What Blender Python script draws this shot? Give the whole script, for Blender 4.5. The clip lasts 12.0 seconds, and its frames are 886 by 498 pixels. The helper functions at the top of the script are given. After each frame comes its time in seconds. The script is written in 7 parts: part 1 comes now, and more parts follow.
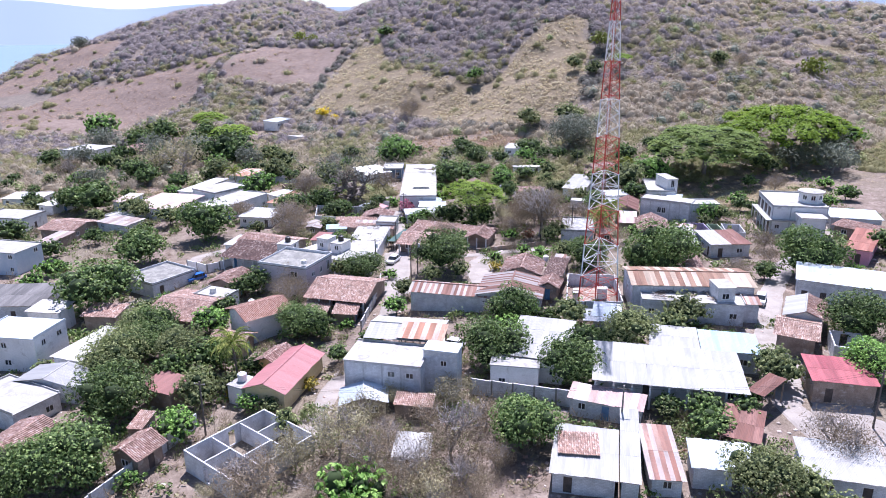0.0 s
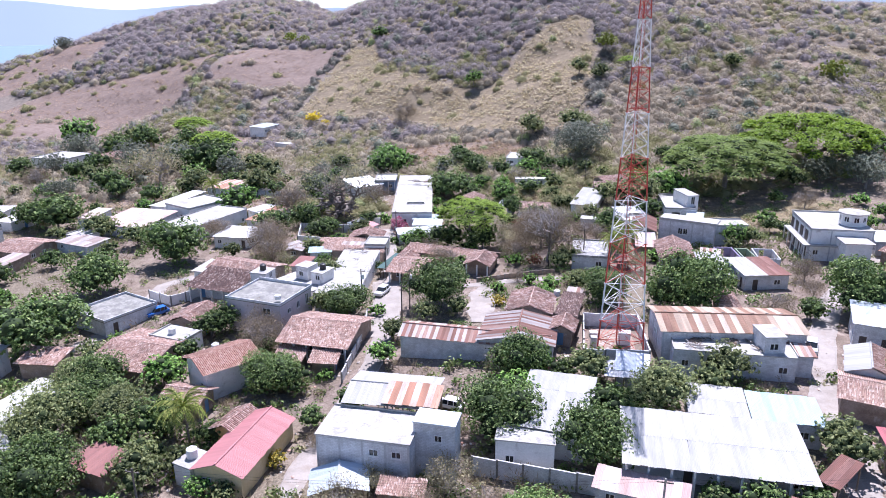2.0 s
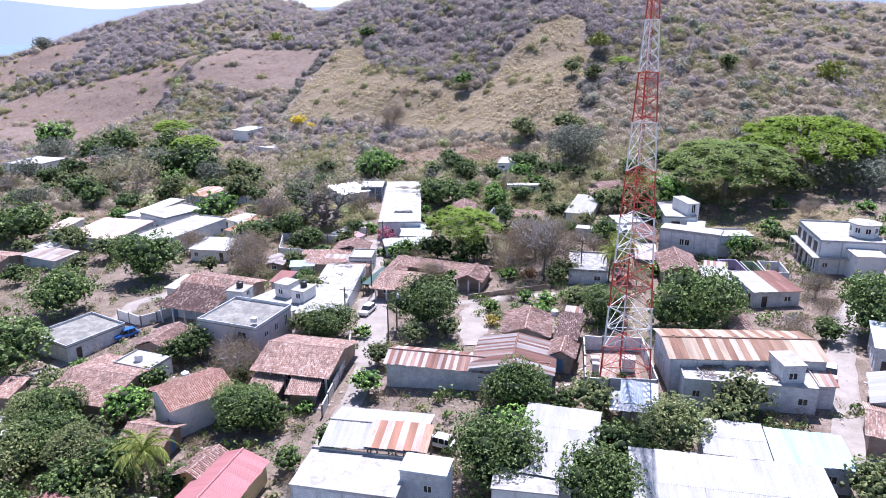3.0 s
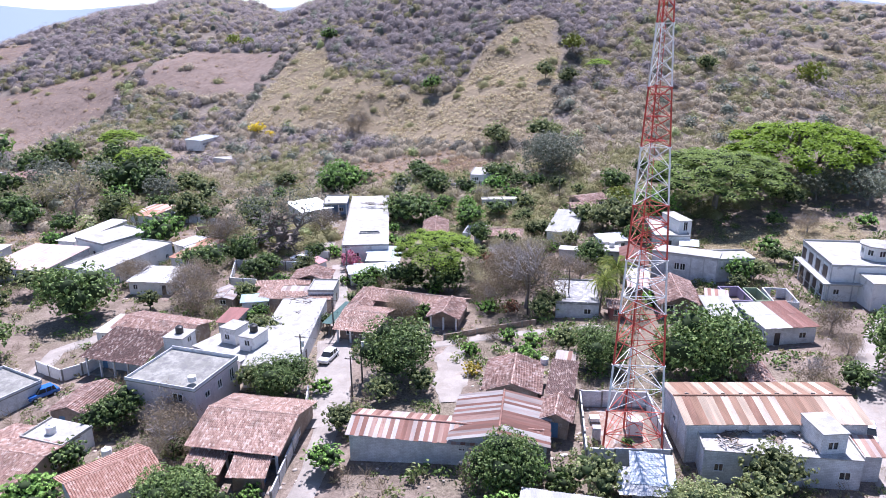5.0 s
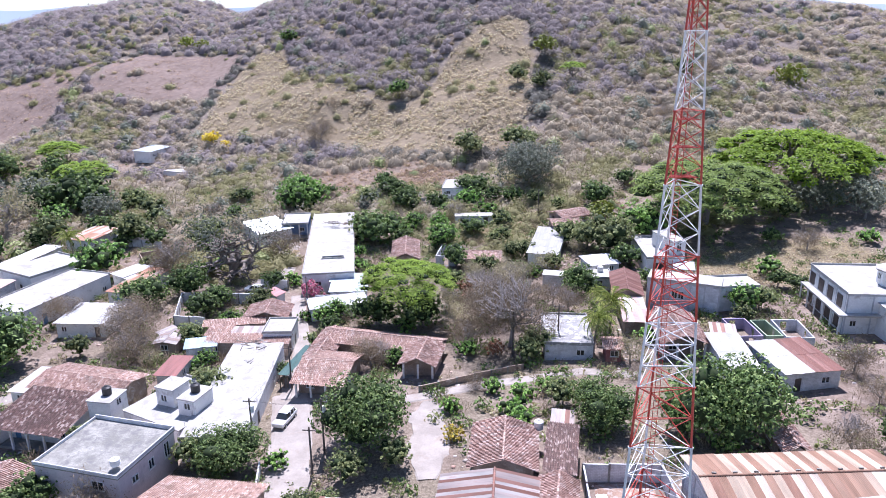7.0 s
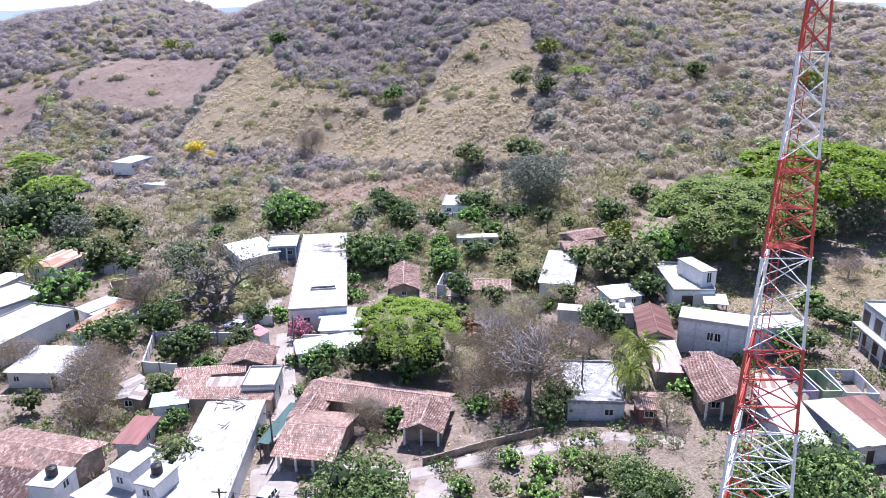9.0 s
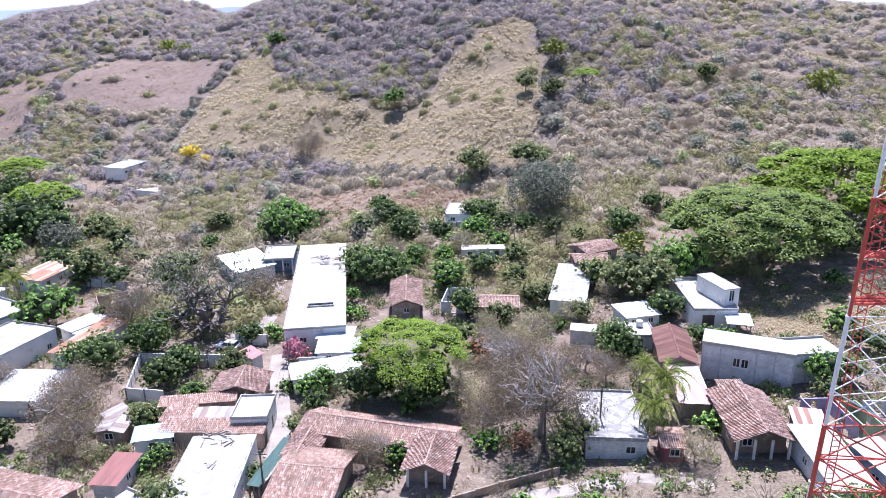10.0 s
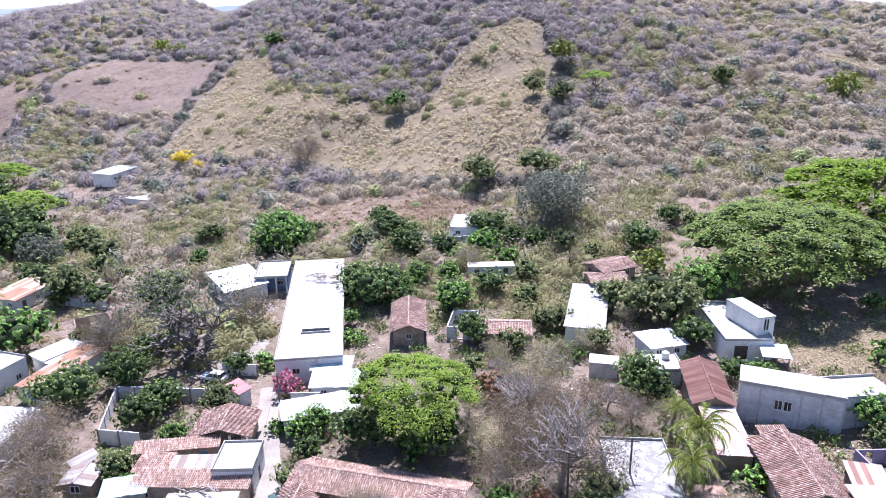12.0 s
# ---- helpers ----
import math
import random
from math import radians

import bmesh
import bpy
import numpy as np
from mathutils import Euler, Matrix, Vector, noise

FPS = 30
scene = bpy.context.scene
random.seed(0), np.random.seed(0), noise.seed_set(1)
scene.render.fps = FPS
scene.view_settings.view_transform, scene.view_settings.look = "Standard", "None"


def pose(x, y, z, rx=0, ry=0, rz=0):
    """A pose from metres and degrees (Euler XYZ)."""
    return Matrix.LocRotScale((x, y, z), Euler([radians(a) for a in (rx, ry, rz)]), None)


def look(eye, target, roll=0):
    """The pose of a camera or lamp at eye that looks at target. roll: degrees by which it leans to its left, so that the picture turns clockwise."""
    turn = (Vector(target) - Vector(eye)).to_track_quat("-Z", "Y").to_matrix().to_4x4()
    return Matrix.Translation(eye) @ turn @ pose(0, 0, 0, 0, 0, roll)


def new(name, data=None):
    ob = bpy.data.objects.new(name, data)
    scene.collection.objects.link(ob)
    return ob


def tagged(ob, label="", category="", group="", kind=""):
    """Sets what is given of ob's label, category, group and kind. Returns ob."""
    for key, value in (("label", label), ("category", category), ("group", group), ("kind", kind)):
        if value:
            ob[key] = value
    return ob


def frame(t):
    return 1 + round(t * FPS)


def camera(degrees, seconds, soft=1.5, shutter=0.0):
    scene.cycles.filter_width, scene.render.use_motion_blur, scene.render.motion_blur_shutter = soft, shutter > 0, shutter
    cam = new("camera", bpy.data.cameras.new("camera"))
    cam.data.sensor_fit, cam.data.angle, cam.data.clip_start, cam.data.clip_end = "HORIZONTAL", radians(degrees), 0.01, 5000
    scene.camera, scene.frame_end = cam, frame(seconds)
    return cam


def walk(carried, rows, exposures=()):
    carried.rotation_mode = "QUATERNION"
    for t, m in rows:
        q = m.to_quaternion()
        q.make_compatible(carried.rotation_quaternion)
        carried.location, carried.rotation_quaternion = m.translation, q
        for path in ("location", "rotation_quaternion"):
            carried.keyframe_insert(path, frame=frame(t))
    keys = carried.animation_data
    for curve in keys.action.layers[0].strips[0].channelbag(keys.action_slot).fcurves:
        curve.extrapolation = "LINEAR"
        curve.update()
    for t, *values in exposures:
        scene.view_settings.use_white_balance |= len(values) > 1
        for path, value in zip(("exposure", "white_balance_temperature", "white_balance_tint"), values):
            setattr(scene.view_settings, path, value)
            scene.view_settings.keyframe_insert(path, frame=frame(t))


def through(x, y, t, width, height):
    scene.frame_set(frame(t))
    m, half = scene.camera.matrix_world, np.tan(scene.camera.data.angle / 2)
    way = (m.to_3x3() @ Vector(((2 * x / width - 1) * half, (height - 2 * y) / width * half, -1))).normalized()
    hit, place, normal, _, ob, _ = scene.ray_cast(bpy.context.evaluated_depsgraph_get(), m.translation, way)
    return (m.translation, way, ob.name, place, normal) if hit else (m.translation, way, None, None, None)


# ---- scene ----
cam = camera(64.8, 12.0, 0.9)
PATH = [
    (0, (0.07, -0.175, 49.71), (-0.379, 1.677, 49.101), -0.4),
    (0.5, (-0.995, 4.831, 49.738), (-1.436, 6.685, 49.13), -0.3),
    (1, (-1.973, 9.45, 49.545), (-2.415, 11.304, 48.939), -0.3),
    (1.5, (-2.98, 14.042, 49.363), (-3.423, 15.896, 48.758), -0.3),
    (2, (-3.993, 18.355, 49.403), (-4.436, 20.209, 48.797), -0.3),
    (2.5, (-4.986, 22.635, 49.529), (-5.419, 24.491, 48.923), -0.3),
    (3, (-5.958, 26.988, 49.58), (-6.372, 28.848, 48.973), -0.3),
    (3.2, (-6.24, 28.494, 49.615), (-6.648, 30.356, 49.009), -0.3),
    (4.8, (-9.191, 41.71, 50.129), (-9.522, 43.585, 49.518), -0.4),
    (5, (-9.581, 43.153, 50.132), (-9.911, 45.03, 49.524), -0.5),
    (5.5, (-10.427, 47.07, 50.314), (-10.746, 48.948, 49.705), -0.5),
    (6, (-11.252, 50.893, 50.495), (-11.543, 52.776, 49.886), -0.6),
    (6.5, (-12.074, 54.762, 50.621), (-12.349, 56.647, 50.012), -0.6),
    (7, (-12.87, 58.661, 50.854), (-13.11, 60.551, 50.244), -0.7),
    (7.2, (-13.202, 60.283, 50.995), (-13.428, 62.174, 50.382), -0.8),
    (9, (-16.358, 74.088, 51.979), (-16.581, 75.979, 51.367), -0.8),
    (9.5, (-17.213, 78.125, 52.234), (-17.437, 80.016, 51.62), -0.8),
    (10, (-17.99, 82.086, 52.296), (-18.215, 83.976, 51.683), -0.8),
    (10.5, (-18.832, 85.909, 52.452), (-19.059, 87.8, 51.839), -0.8),
    (11, (-19.456, 89.136, 52.522), (-19.684, 91.026, 51.91), -0.8),
    (11.5, (-19.852, 91.431, 52.583), (-20.08, 93.32, 51.969), -0.7),
    (12, (-20.178, 92.98, 52.642), (-20.404, 94.869, 52.027), -0.7),
]
walk(cam, [(t, look(eye, target, roll)) for t, eye, target, roll in PATH], [(0, 0.92, 5780, 23), (7, 0.95, 5780, 23), (9, 1.02, 5780, 22), (12, 1.09, 5790, 22)])

# ---- light ----
SUN_FROM = Vector((-0.05, 0.66, 1.30)).normalized()
world = bpy.data.worlds.new("sky")
world.use_nodes = True
scene.world = world
sky = world.node_tree.nodes.new("ShaderNodeTexSky")
sky.sky_type, sky.sun_disc = "NISHITA", False
sky.sun_elevation = math.asin(SUN_FROM.z)
sky.sun_rotation = math.atan2(SUN_FROM.x, SUN_FROM.y)
sky.dust_density, sky.altitude, sky.ozone_density = 0.4, 500, 2.0
world.node_tree.nodes["Background"].inputs[1].default_value = 0.085
world.node_tree.links.new(sky.outputs[0], world.node_tree.nodes["Background"].inputs[0])
sun = new("sun", bpy.data.lights.new("sun", "SUN"))
sun.data.energy, sun.data.angle, sun.data.color = 4.7, radians(0.5), (1.0, 0.97, 0.94)
sun.matrix_world = look(SUN_FROM * 300, (0, 0, 0))


# ---- materials ----
def material(name):
    m = bpy.data.materials.new(name)
    m.use_nodes = True
    return m, m.node_tree.nodes, m.node_tree.links, m.node_tree.nodes["Principled BSDF"]


def node(nodes, kind, **values):
    n = nodes.new(kind)
    for key, value in values.items():
        n.inputs[key.replace("_", " ")].default_value = value
    return n


def ramp(nodes, stops):
    n = nodes.new("ShaderNodeValToRGB")
    while len(n.color_ramp.elements) < len(stops):
        n.color_ramp.elements.new(0.5)
    for e, (p, c) in zip(n.color_ramp.elements, stops):
        e.position, e.color = p, (*c, 1)
    return n


def blend(nodes, links, kind, factor, a, b):
    n = nodes.new("ShaderNodeMix")
    n.data_type, n.blend_type = "RGBA", kind
    for socket, value in ((n.inputs[0], factor), (n.inputs[6], a), (n.inputs[7], b)):
        if isinstance(value, (int, float)):
            socket.default_value = value
        elif isinstance(value, tuple):
            socket.default_value = (*value, 1)
        else:
            links.new(value, socket)
    return n.outputs[2]


def surface(name, a, b, size=3.0, rough=0.85, metal=0.0, stain=None, stain_at=0.6, bump=0.02, grain=0.25, spread=0.0, stretch=(1, 1, 1)):
    """Two tones at a large scale, grain at a fine one, stains with soft edges, and fine relief."""
    m, nodes, links, bsdf = material(name)
    where = nodes.new("ShaderNodeTexCoord").outputs["Object"]
    info = nodes.new("ShaderNodeObjectInfo")
    mapping = nodes.new("ShaderNodeMapping")
    mapping.inputs["Scale"].default_value = stretch
    links.new(where, mapping.inputs[0])
    shift = nodes.new("ShaderNodeVectorMath")
    shift.operation = "MULTIPLY_ADD"
    links.new(info.outputs["Random"], shift.inputs[0])
    shift.inputs[1].default_value = (90, 57, 31)
    links.new(mapping.outputs[0], shift.inputs[2])
    big = node(nodes, "ShaderNodeTexNoise", Scale=1 / size, Detail=5, Roughness=0.6)
    fine = node(nodes, "ShaderNodeTexNoise", Scale=6 / size + 3, Detail=4, Roughness=0.7)
    links.new(shift.outputs[0], big.inputs["Vector"])
    links.new(shift.outputs[0], fine.inputs["Vector"])
    tone = ramp(nodes, ((0.38, a), (0.62, b)))
    links.new(big.outputs[0], tone.inputs[0])
    shade = ramp(nodes, ((0.3, (1 - grain,) * 3), (0.7, (1 + grain * 0.4,) * 3)))
    links.new(fine.outputs[0], shade.inputs[0])
    colour = blend(nodes, links, "MULTIPLY", 1.0, tone.outputs[0], shade.outputs[0])
    if stain:
        spot = node(nodes, "ShaderNodeTexNoise", Scale=1.7 / size, Detail=6, Roughness=0.65, Distortion=0.6)
        links.new(shift.outputs[0], spot.inputs["Vector"])
        mask = ramp(nodes, ((stain_at - 0.08, (0, 0, 0)), (stain_at + 0.08, (1, 1, 1))))
        links.new(spot.outputs[0], mask.inputs[0])
        colour = blend(nodes, links, "MIX", mask.outputs[0], colour, stain)
    if spread:
        hsv = node(nodes, "ShaderNodeHueSaturation")
        value = nodes.new("ShaderNodeMapRange")
        value.inputs["To Min"].default_value, value.inputs["To Max"].default_value = 1 - spread, 1 + spread
        links.new(info.outputs["Random"], value.inputs[0])
        links.new(value.outputs[0], hsv.inputs["Value"])
        links.new(colour, hsv.inputs["Color"])
        colour = hsv.outputs[0]
    links.new(colour, bsdf.inputs["Base Color"])
    bsdf.inputs["Roughness"].default_value, bsdf.inputs["Metallic"].default_value = rough, metal
    if bump:
        relief = node(nodes, "ShaderNodeBump", Strength=0.6, Distance=bump)
        links.new(fine.outputs[0], relief.inputs["Height"])
        links.new(relief.outputs[0], bsdf.inputs["Normal"])
    return m


def sheet_metal(name, stops, stain, stain_at, rough=0.55, metal=0.0, streak=0.4):
    """Roof sheets: a tone for each sheet, rust in streaks down the slope."""
    m, nodes, links, bsdf = material(name)
    info = nodes.new("ShaderNodeObjectInfo")
    tone = ramp(nodes, stops)
    tone.color_ramp.interpolation = "CONSTANT" if len(stops) > 2 else "LINEAR"
    links.new(info.outputs["Random"], tone.inputs[0])
    where = nodes.new("ShaderNodeTexCoord").outputs["Object"]
    shift = nodes.new("ShaderNodeVectorMath")
    shift.operation = "MULTIPLY_ADD"
    links.new(info.outputs["Random"], shift.inputs[0])
    shift.inputs[1].default_value = (70, 43, 0)
    mapping = nodes.new("ShaderNodeMapping")
    mapping.inputs["Scale"].default_value = (2.2, 0.35, 1)
    links.new(where, mapping.inputs[0])
    links.new(mapping.outputs[0], shift.inputs[2])
    streaks = node(nodes, "ShaderNodeTexNoise", Scale=1.0, Detail=6, Roughness=0.7)
    links.new(shift.outputs[0], streaks.inputs["Vector"])
    mask = ramp(nodes, ((stain_at - 0.1, (0, 0, 0)), (stain_at + 0.12, (1, 1, 1))))
    links.new(streaks.outputs[0], mask.inputs[0])
    colour = blend(nodes, links, "MIX", mask.outputs[0], tone.outputs[0], stain)
    dirt = node(nodes, "ShaderNodeTexNoise", Scale=0.5, Detail=5)
    links.new(shift.outputs[0], dirt.inputs["Vector"])
    shade = ramp(nodes, ((0.3, (1 - streak,) * 3), (0.6, (1, 1, 1))))
    links.new(dirt.outputs[0], shade.inputs[0])
    links.new(blend(nodes, links, "MULTIPLY", 1.0, colour, shade.outputs[0]), bsdf.inputs["Base Color"])
    bsdf.inputs["Roughness"].default_value, bsdf.inputs["Metallic"].default_value = rough, metal
    return m


def clay_tiles(name, stops, moss_and_shade=(0.185, 0.128, 0.105), moss_at=0.62):
    """Old barrel tiles: every tile its own tone, with dark weathered patches and shade painted into the channels."""
    m, nodes, links, bsdf = material(name)
    where = nodes.new("ShaderNodeTexCoord").outputs["Object"]
    info = nodes.new("ShaderNodeObjectInfo")
    cell = nodes.new("ShaderNodeVectorMath")
    cell.operation = "DIVIDE"
    cell.inputs[1].default_value = (TILE_W, TILE_L, 50)
    links.new(where, cell.inputs[0])
    whole = nodes.new("ShaderNodeVectorMath")
    whole.operation = "FLOOR"
    links.new(cell.outputs[0], whole.inputs[0])
    shift = nodes.new("ShaderNodeVectorMath")
    shift.operation = "MULTIPLY_ADD"
    links.new(info.outputs["Random"], shift.inputs[0])
    shift.inputs[1].default_value = (91, 57, 3)
    links.new(whole.outputs[0], shift.inputs[2])
    dice = nodes.new("ShaderNodeTexWhiteNoise")
    links.new(shift.outputs[0], dice.inputs["Vector"])
    tone = ramp(nodes, stops)
    links.new(dice.outputs["Value"], tone.inputs[0])
    move = nodes.new("ShaderNodeVectorMath")
    move.operation = "MULTIPLY_ADD"
    links.new(info.outputs["Random"], move.inputs[0])
    move.inputs[1].default_value = (40, 60, 0)
    links.new(where, move.inputs[2])
    patch = node(nodes, "ShaderNodeTexNoise", Scale=0.35, Detail=6, Roughness=0.65)
    links.new(move.outputs[0], patch.inputs["Vector"])
    mask = ramp(nodes, ((moss_at - 0.12, (0, 0, 0)), (moss_at + 0.12, (0.85, 0.85, 0.85))))
    links.new(patch.outputs[0], mask.inputs[0])
    colour = blend(nodes, links, "MIX", mask.outputs[0], tone.outputs[0], moss_and_shade)
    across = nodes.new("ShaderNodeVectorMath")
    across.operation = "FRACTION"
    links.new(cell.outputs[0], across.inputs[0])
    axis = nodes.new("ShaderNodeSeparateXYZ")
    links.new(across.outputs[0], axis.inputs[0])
    # channel strip of every tile darkened to stand for shade between the barrels
    channel_shade = ramp(nodes, ((0.62, (0, 0, 0)), (0.7, (0.45, 0.45, 0.45)), (0.95, (0.45, 0.45, 0.45)), (1.0, (0, 0, 0))))
    links.new(axis.outputs[0], channel_shade.inputs[0])
    colour = blend(nodes, links, "MIX", channel_shade.outputs[0], colour, moss_and_shade)
    fine = node(nodes, "ShaderNodeTexNoise", Scale=7, Detail=4)
    links.new(move.outputs[0], fine.inputs["Vector"])
    shade = ramp(nodes, ((0.3, (0.7, 0.7, 0.7)), (0.7, (1.1, 1.1, 1.1))))
    links.new(fine.outputs[0], shade.inputs[0])
    links.new(blend(nodes, links, "MULTIPLY", 1.0, colour, shade.outputs[0]), bsdf.inputs["Base Color"])
    bsdf.inputs["Roughness"].default_value = 0.95
    return m


def leaves(name, stops, through=0.16, rough=0.6):
    """Foliage: a tone for every leaf clump and a drift of tone from tree to tree."""
    m, nodes, links, bsdf = material(name)
    geo = nodes.new("ShaderNodeNewGeometry")
    info = nodes.new("ShaderNodeObjectInfo")
    tone = ramp(nodes, stops)
    links.new(geo.outputs["Random Per Island"], tone.inputs[0])
    hsv = node(nodes, "ShaderNodeHueSaturation")
    value = nodes.new("ShaderNodeMapRange")
    value.inputs["To Min"].default_value, value.inputs["To Max"].default_value = 0.75, 1.25
    links.new(info.outputs["Random"], value.inputs[0])
    links.new(value.outputs[0], hsv.inputs["Value"])
    links.new(tone.outputs[0], hsv.inputs["Color"])
    links.new(hsv.outputs[0], bsdf.inputs["Base Color"])
    bsdf.inputs["Roughness"].default_value = rough
    bsdf.inputs["Specular IOR Level"].default_value = 0.25
    glow = nodes.new("ShaderNodeBsdfTranslucent")
    links.new(hsv.outputs[0], glow.inputs[0])
    mix = nodes.new("ShaderNodeMixShader")
    mix.inputs[0].default_value = through
    links.new(bsdf.outputs[0], mix.inputs[1])
    links.new(glow.outputs[0], mix.inputs[2])
    links.new(mix.outputs[0], nodes["Material Output"].inputs[0])
    return m


def block_wall(name, a, b, joint, paint=0.0):
    """Hollow concrete blocks: tones block by block, sunk joints, stains."""
    m, nodes, links, bsdf = material(name)
    where = nodes.new("ShaderNodeTexCoord").outputs["Object"]
    turn = nodes.new("ShaderNodeMapping")
    turn.inputs["Rotation"].default_value = (radians(-90), 0, 0)
    links.new(where, turn.inputs[0])
    brick = nodes.new("ShaderNodeTexBrick")
    for key, value in (("Color1", (*a, 1)), ("Color2", (*b, 1)), ("Mortar", (*joint, 1)), ("Scale", 1.0), ("Mortar Size", 0.012), ("Brick Width", 0.4), ("Row Height", 0.2)):
        brick.inputs[key].default_value = value
    links.new(turn.outputs[0], brick.inputs["Vector"])
    spot = node(nodes, "ShaderNodeTexNoise", Scale=0.6, Detail=6, Roughness=0.7)
    links.new(where, spot.inputs["Vector"])
    shade = ramp(nodes, ((0.32, (0.7, 0.69, 0.68)), (0.6, (1.05, 1.05, 1.05))))
    links.new(spot.outputs[0], shade.inputs[0])
    links.new(blend(nodes, links, "MULTIPLY", 1.0, brick.outputs[0], shade.outputs[0]), bsdf.inputs["Base Color"])
    relief = node(nodes, "ShaderNodeBump", Strength=0.5, Distance=0.02)
    links.new(brick.outputs["Fac"], relief.inputs["Height"])
    relief.invert = True
    links.new(relief.outputs[0], bsdf.inputs["Normal"])
    bsdf.inputs["Roughness"].default_value = 0.95
    return m


TILE_W, TILE_L = 0.27, 0.40
CLAY = ((0.0, (0.30, 0.185, 0.15)), (0.3, (0.45, 0.285, 0.225)), (0.75, (0.58, 0.405, 0.335)), (1.0, (0.72, 0.60, 0.53)))
ROOF = {
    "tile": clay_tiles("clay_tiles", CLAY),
    "tiledark": clay_tiles("dark_clay_tiles", ((0.0, (0.11, 0.07, 0.06)), (0.5, (0.20, 0.12, 0.10)), (0.8, (0.32, 0.22, 0.19)), (1.0, (0.60, 0.50, 0.45))), moss_and_shade=(0.13, 0.085, 0.075), moss_at=0.56),
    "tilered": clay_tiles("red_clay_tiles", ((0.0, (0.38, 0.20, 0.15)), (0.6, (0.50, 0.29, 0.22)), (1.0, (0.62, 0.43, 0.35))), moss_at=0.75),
    "white": sheet_metal("white_sheet", ((0.0, (0.47, 0.46, 0.437)), (1.0, (0.395, 0.39, 0.376))), (0.40, 0.37, 0.34), 0.66, streak=0.22),
    "zinc": sheet_metal("zinc_sheet", ((0.0, (0.50, 0.56, 0.60)), (1.0, (0.64, 0.68, 0.71))), (0.42, 0.36, 0.32), 0.74, 0.45, 0.15, 0.2),
    "lightblue": sheet_metal("pale_blue_sheet", ((0.0, (0.36, 0.50, 0.58)), (1.0, (0.46, 0.58, 0.64))), (0.42, 0.36, 0.32), 0.75, 0.5, 0.0, 0.2),
    "rust": sheet_metal("rusty_sheet", ((0.0, (0.32, 0.165, 0.125)), (0.45, (0.37, 0.21, 0.165)), (0.8, (0.46, 0.31, 0.255))), (0.27, 0.13, 0.095), 0.62, 0.75),
    "rustpale": sheet_metal("pale_old_sheet", ((0.0, (0.56, 0.52, 0.485)), (0.4, (0.50, 0.43, 0.395)), (0.75, (0.62, 0.585, 0.55))), (0.44, 0.29, 0.25), 0.60, 0.7),
    "rusttan": sheet_metal("tan_rust_sheet", ((0.0, (0.30, 0.175, 0.115)), (0.5, (0.35, 0.22, 0.15)), (0.8, (0.26, 0.14, 0.095))), (0.31, 0.175, 0.125), 0.60, 0.8),
    "rusttanpale": sheet_metal("pale_tan_sheet", ((0.0, (0.48, 0.38, 0.285)), (0.5, (0.60, 0.52, 0.43)), (0.8, (0.44, 0.32, 0.235))), (0.42, 0.28, 0.21), 0.58, 0.8),
    "rustorange": sheet_metal("orange_rust_sheet", ((0.0, (0.46, 0.26, 0.165)), (0.5, (0.42, 0.215, 0.14)), (0.8, (0.52, 0.34, 0.245))), (0.34, 0.17, 0.11), 0.58, 0.8),
    "rustorangepale": sheet_metal("worn_orange_sheet", ((0.0, (0.55, 0.40, 0.31)), (0.6, (0.60, 0.50, 0.43))), (0.42, 0.24, 0.165), 0.56, 0.8),
    "rustred": sheet_metal("red_rust_sheet", ((0.0, (0.32, 0.12, 0.085)), (1.0, (0.42, 0.19, 0.14))), (0.24, 0.10, 0.075), 0.58, 0.8),
    "rustold": sheet_metal("weathered_rust_sheet", ((0.0, (0.27, 0.125, 0.095)), (0.5, (0.34, 0.18, 0.145)), (1.0, (0.42, 0.27, 0.23))), (0.17, 0.085, 0.07), 0.52, 0.85),
    "redsheet": sheet_metal("red_painted_sheet", ((0.0, (0.34, 0.07, 0.085)), (1.0, (0.42, 0.115, 0.125))), (0.34, 0.13, 0.11), 0.68, 0.6),
    "pink": sheet_metal("faded_red_sheet", ((0.0, (0.50, 0.215, 0.215)), (1.0, (0.55, 0.255, 0.25))), (0.44, 0.20, 0.19), 0.72, 0.6, 0.0, 0.15),
    "pinkish": sheet_metal("pale_pink_sheet", ((0.0, (0.60, 0.44, 0.40)), (0.5, (0.68, 0.62, 0.60)), (0.75, (0.56, 0.40, 0.36))), (0.40, 0.24, 0.20), 0.62, 0.7),
    "maroon": sheet_metal("maroon_sheet", ((0.0, (0.26, 0.10, 0.09)), (1.0, (0.33, 0.14, 0.12))), (0.20, 0.09, 0.08), 0.6, 0.7),
    "greensheet": sheet_metal("dark_green_sheet", ((0.0, (0.05, 0.12, 0.11)), (1.0, (0.07, 0.15, 0.13))), (0.10, 0.14, 0.13), 0.66, 0.6),
    "dark": sheet_metal("dark_sheet", ((0.0, (0.12, 0.115, 0.115)), (1.0, (0.19, 0.18, 0.175))), (0.28, 0.26, 0.25), 0.66, 0.8),
    "greyold": sheet_metal("old_grey_sheet", ((0.0, (0.46, 0.42, 0.40)), (0.5, (0.38, 0.30, 0.27)), (0.8, (0.58, 0.55, 0.53))), (0.30, 0.20, 0.16), 0.56, 0.8),
    "greywhite": sheet_metal("grey_white_sheet", ((0.0, (0.52, 0.53, 0.54)), (1.0, (0.66, 0.66, 0.66))), (0.42, 0.34, 0.29), 0.66, 0.6),
}
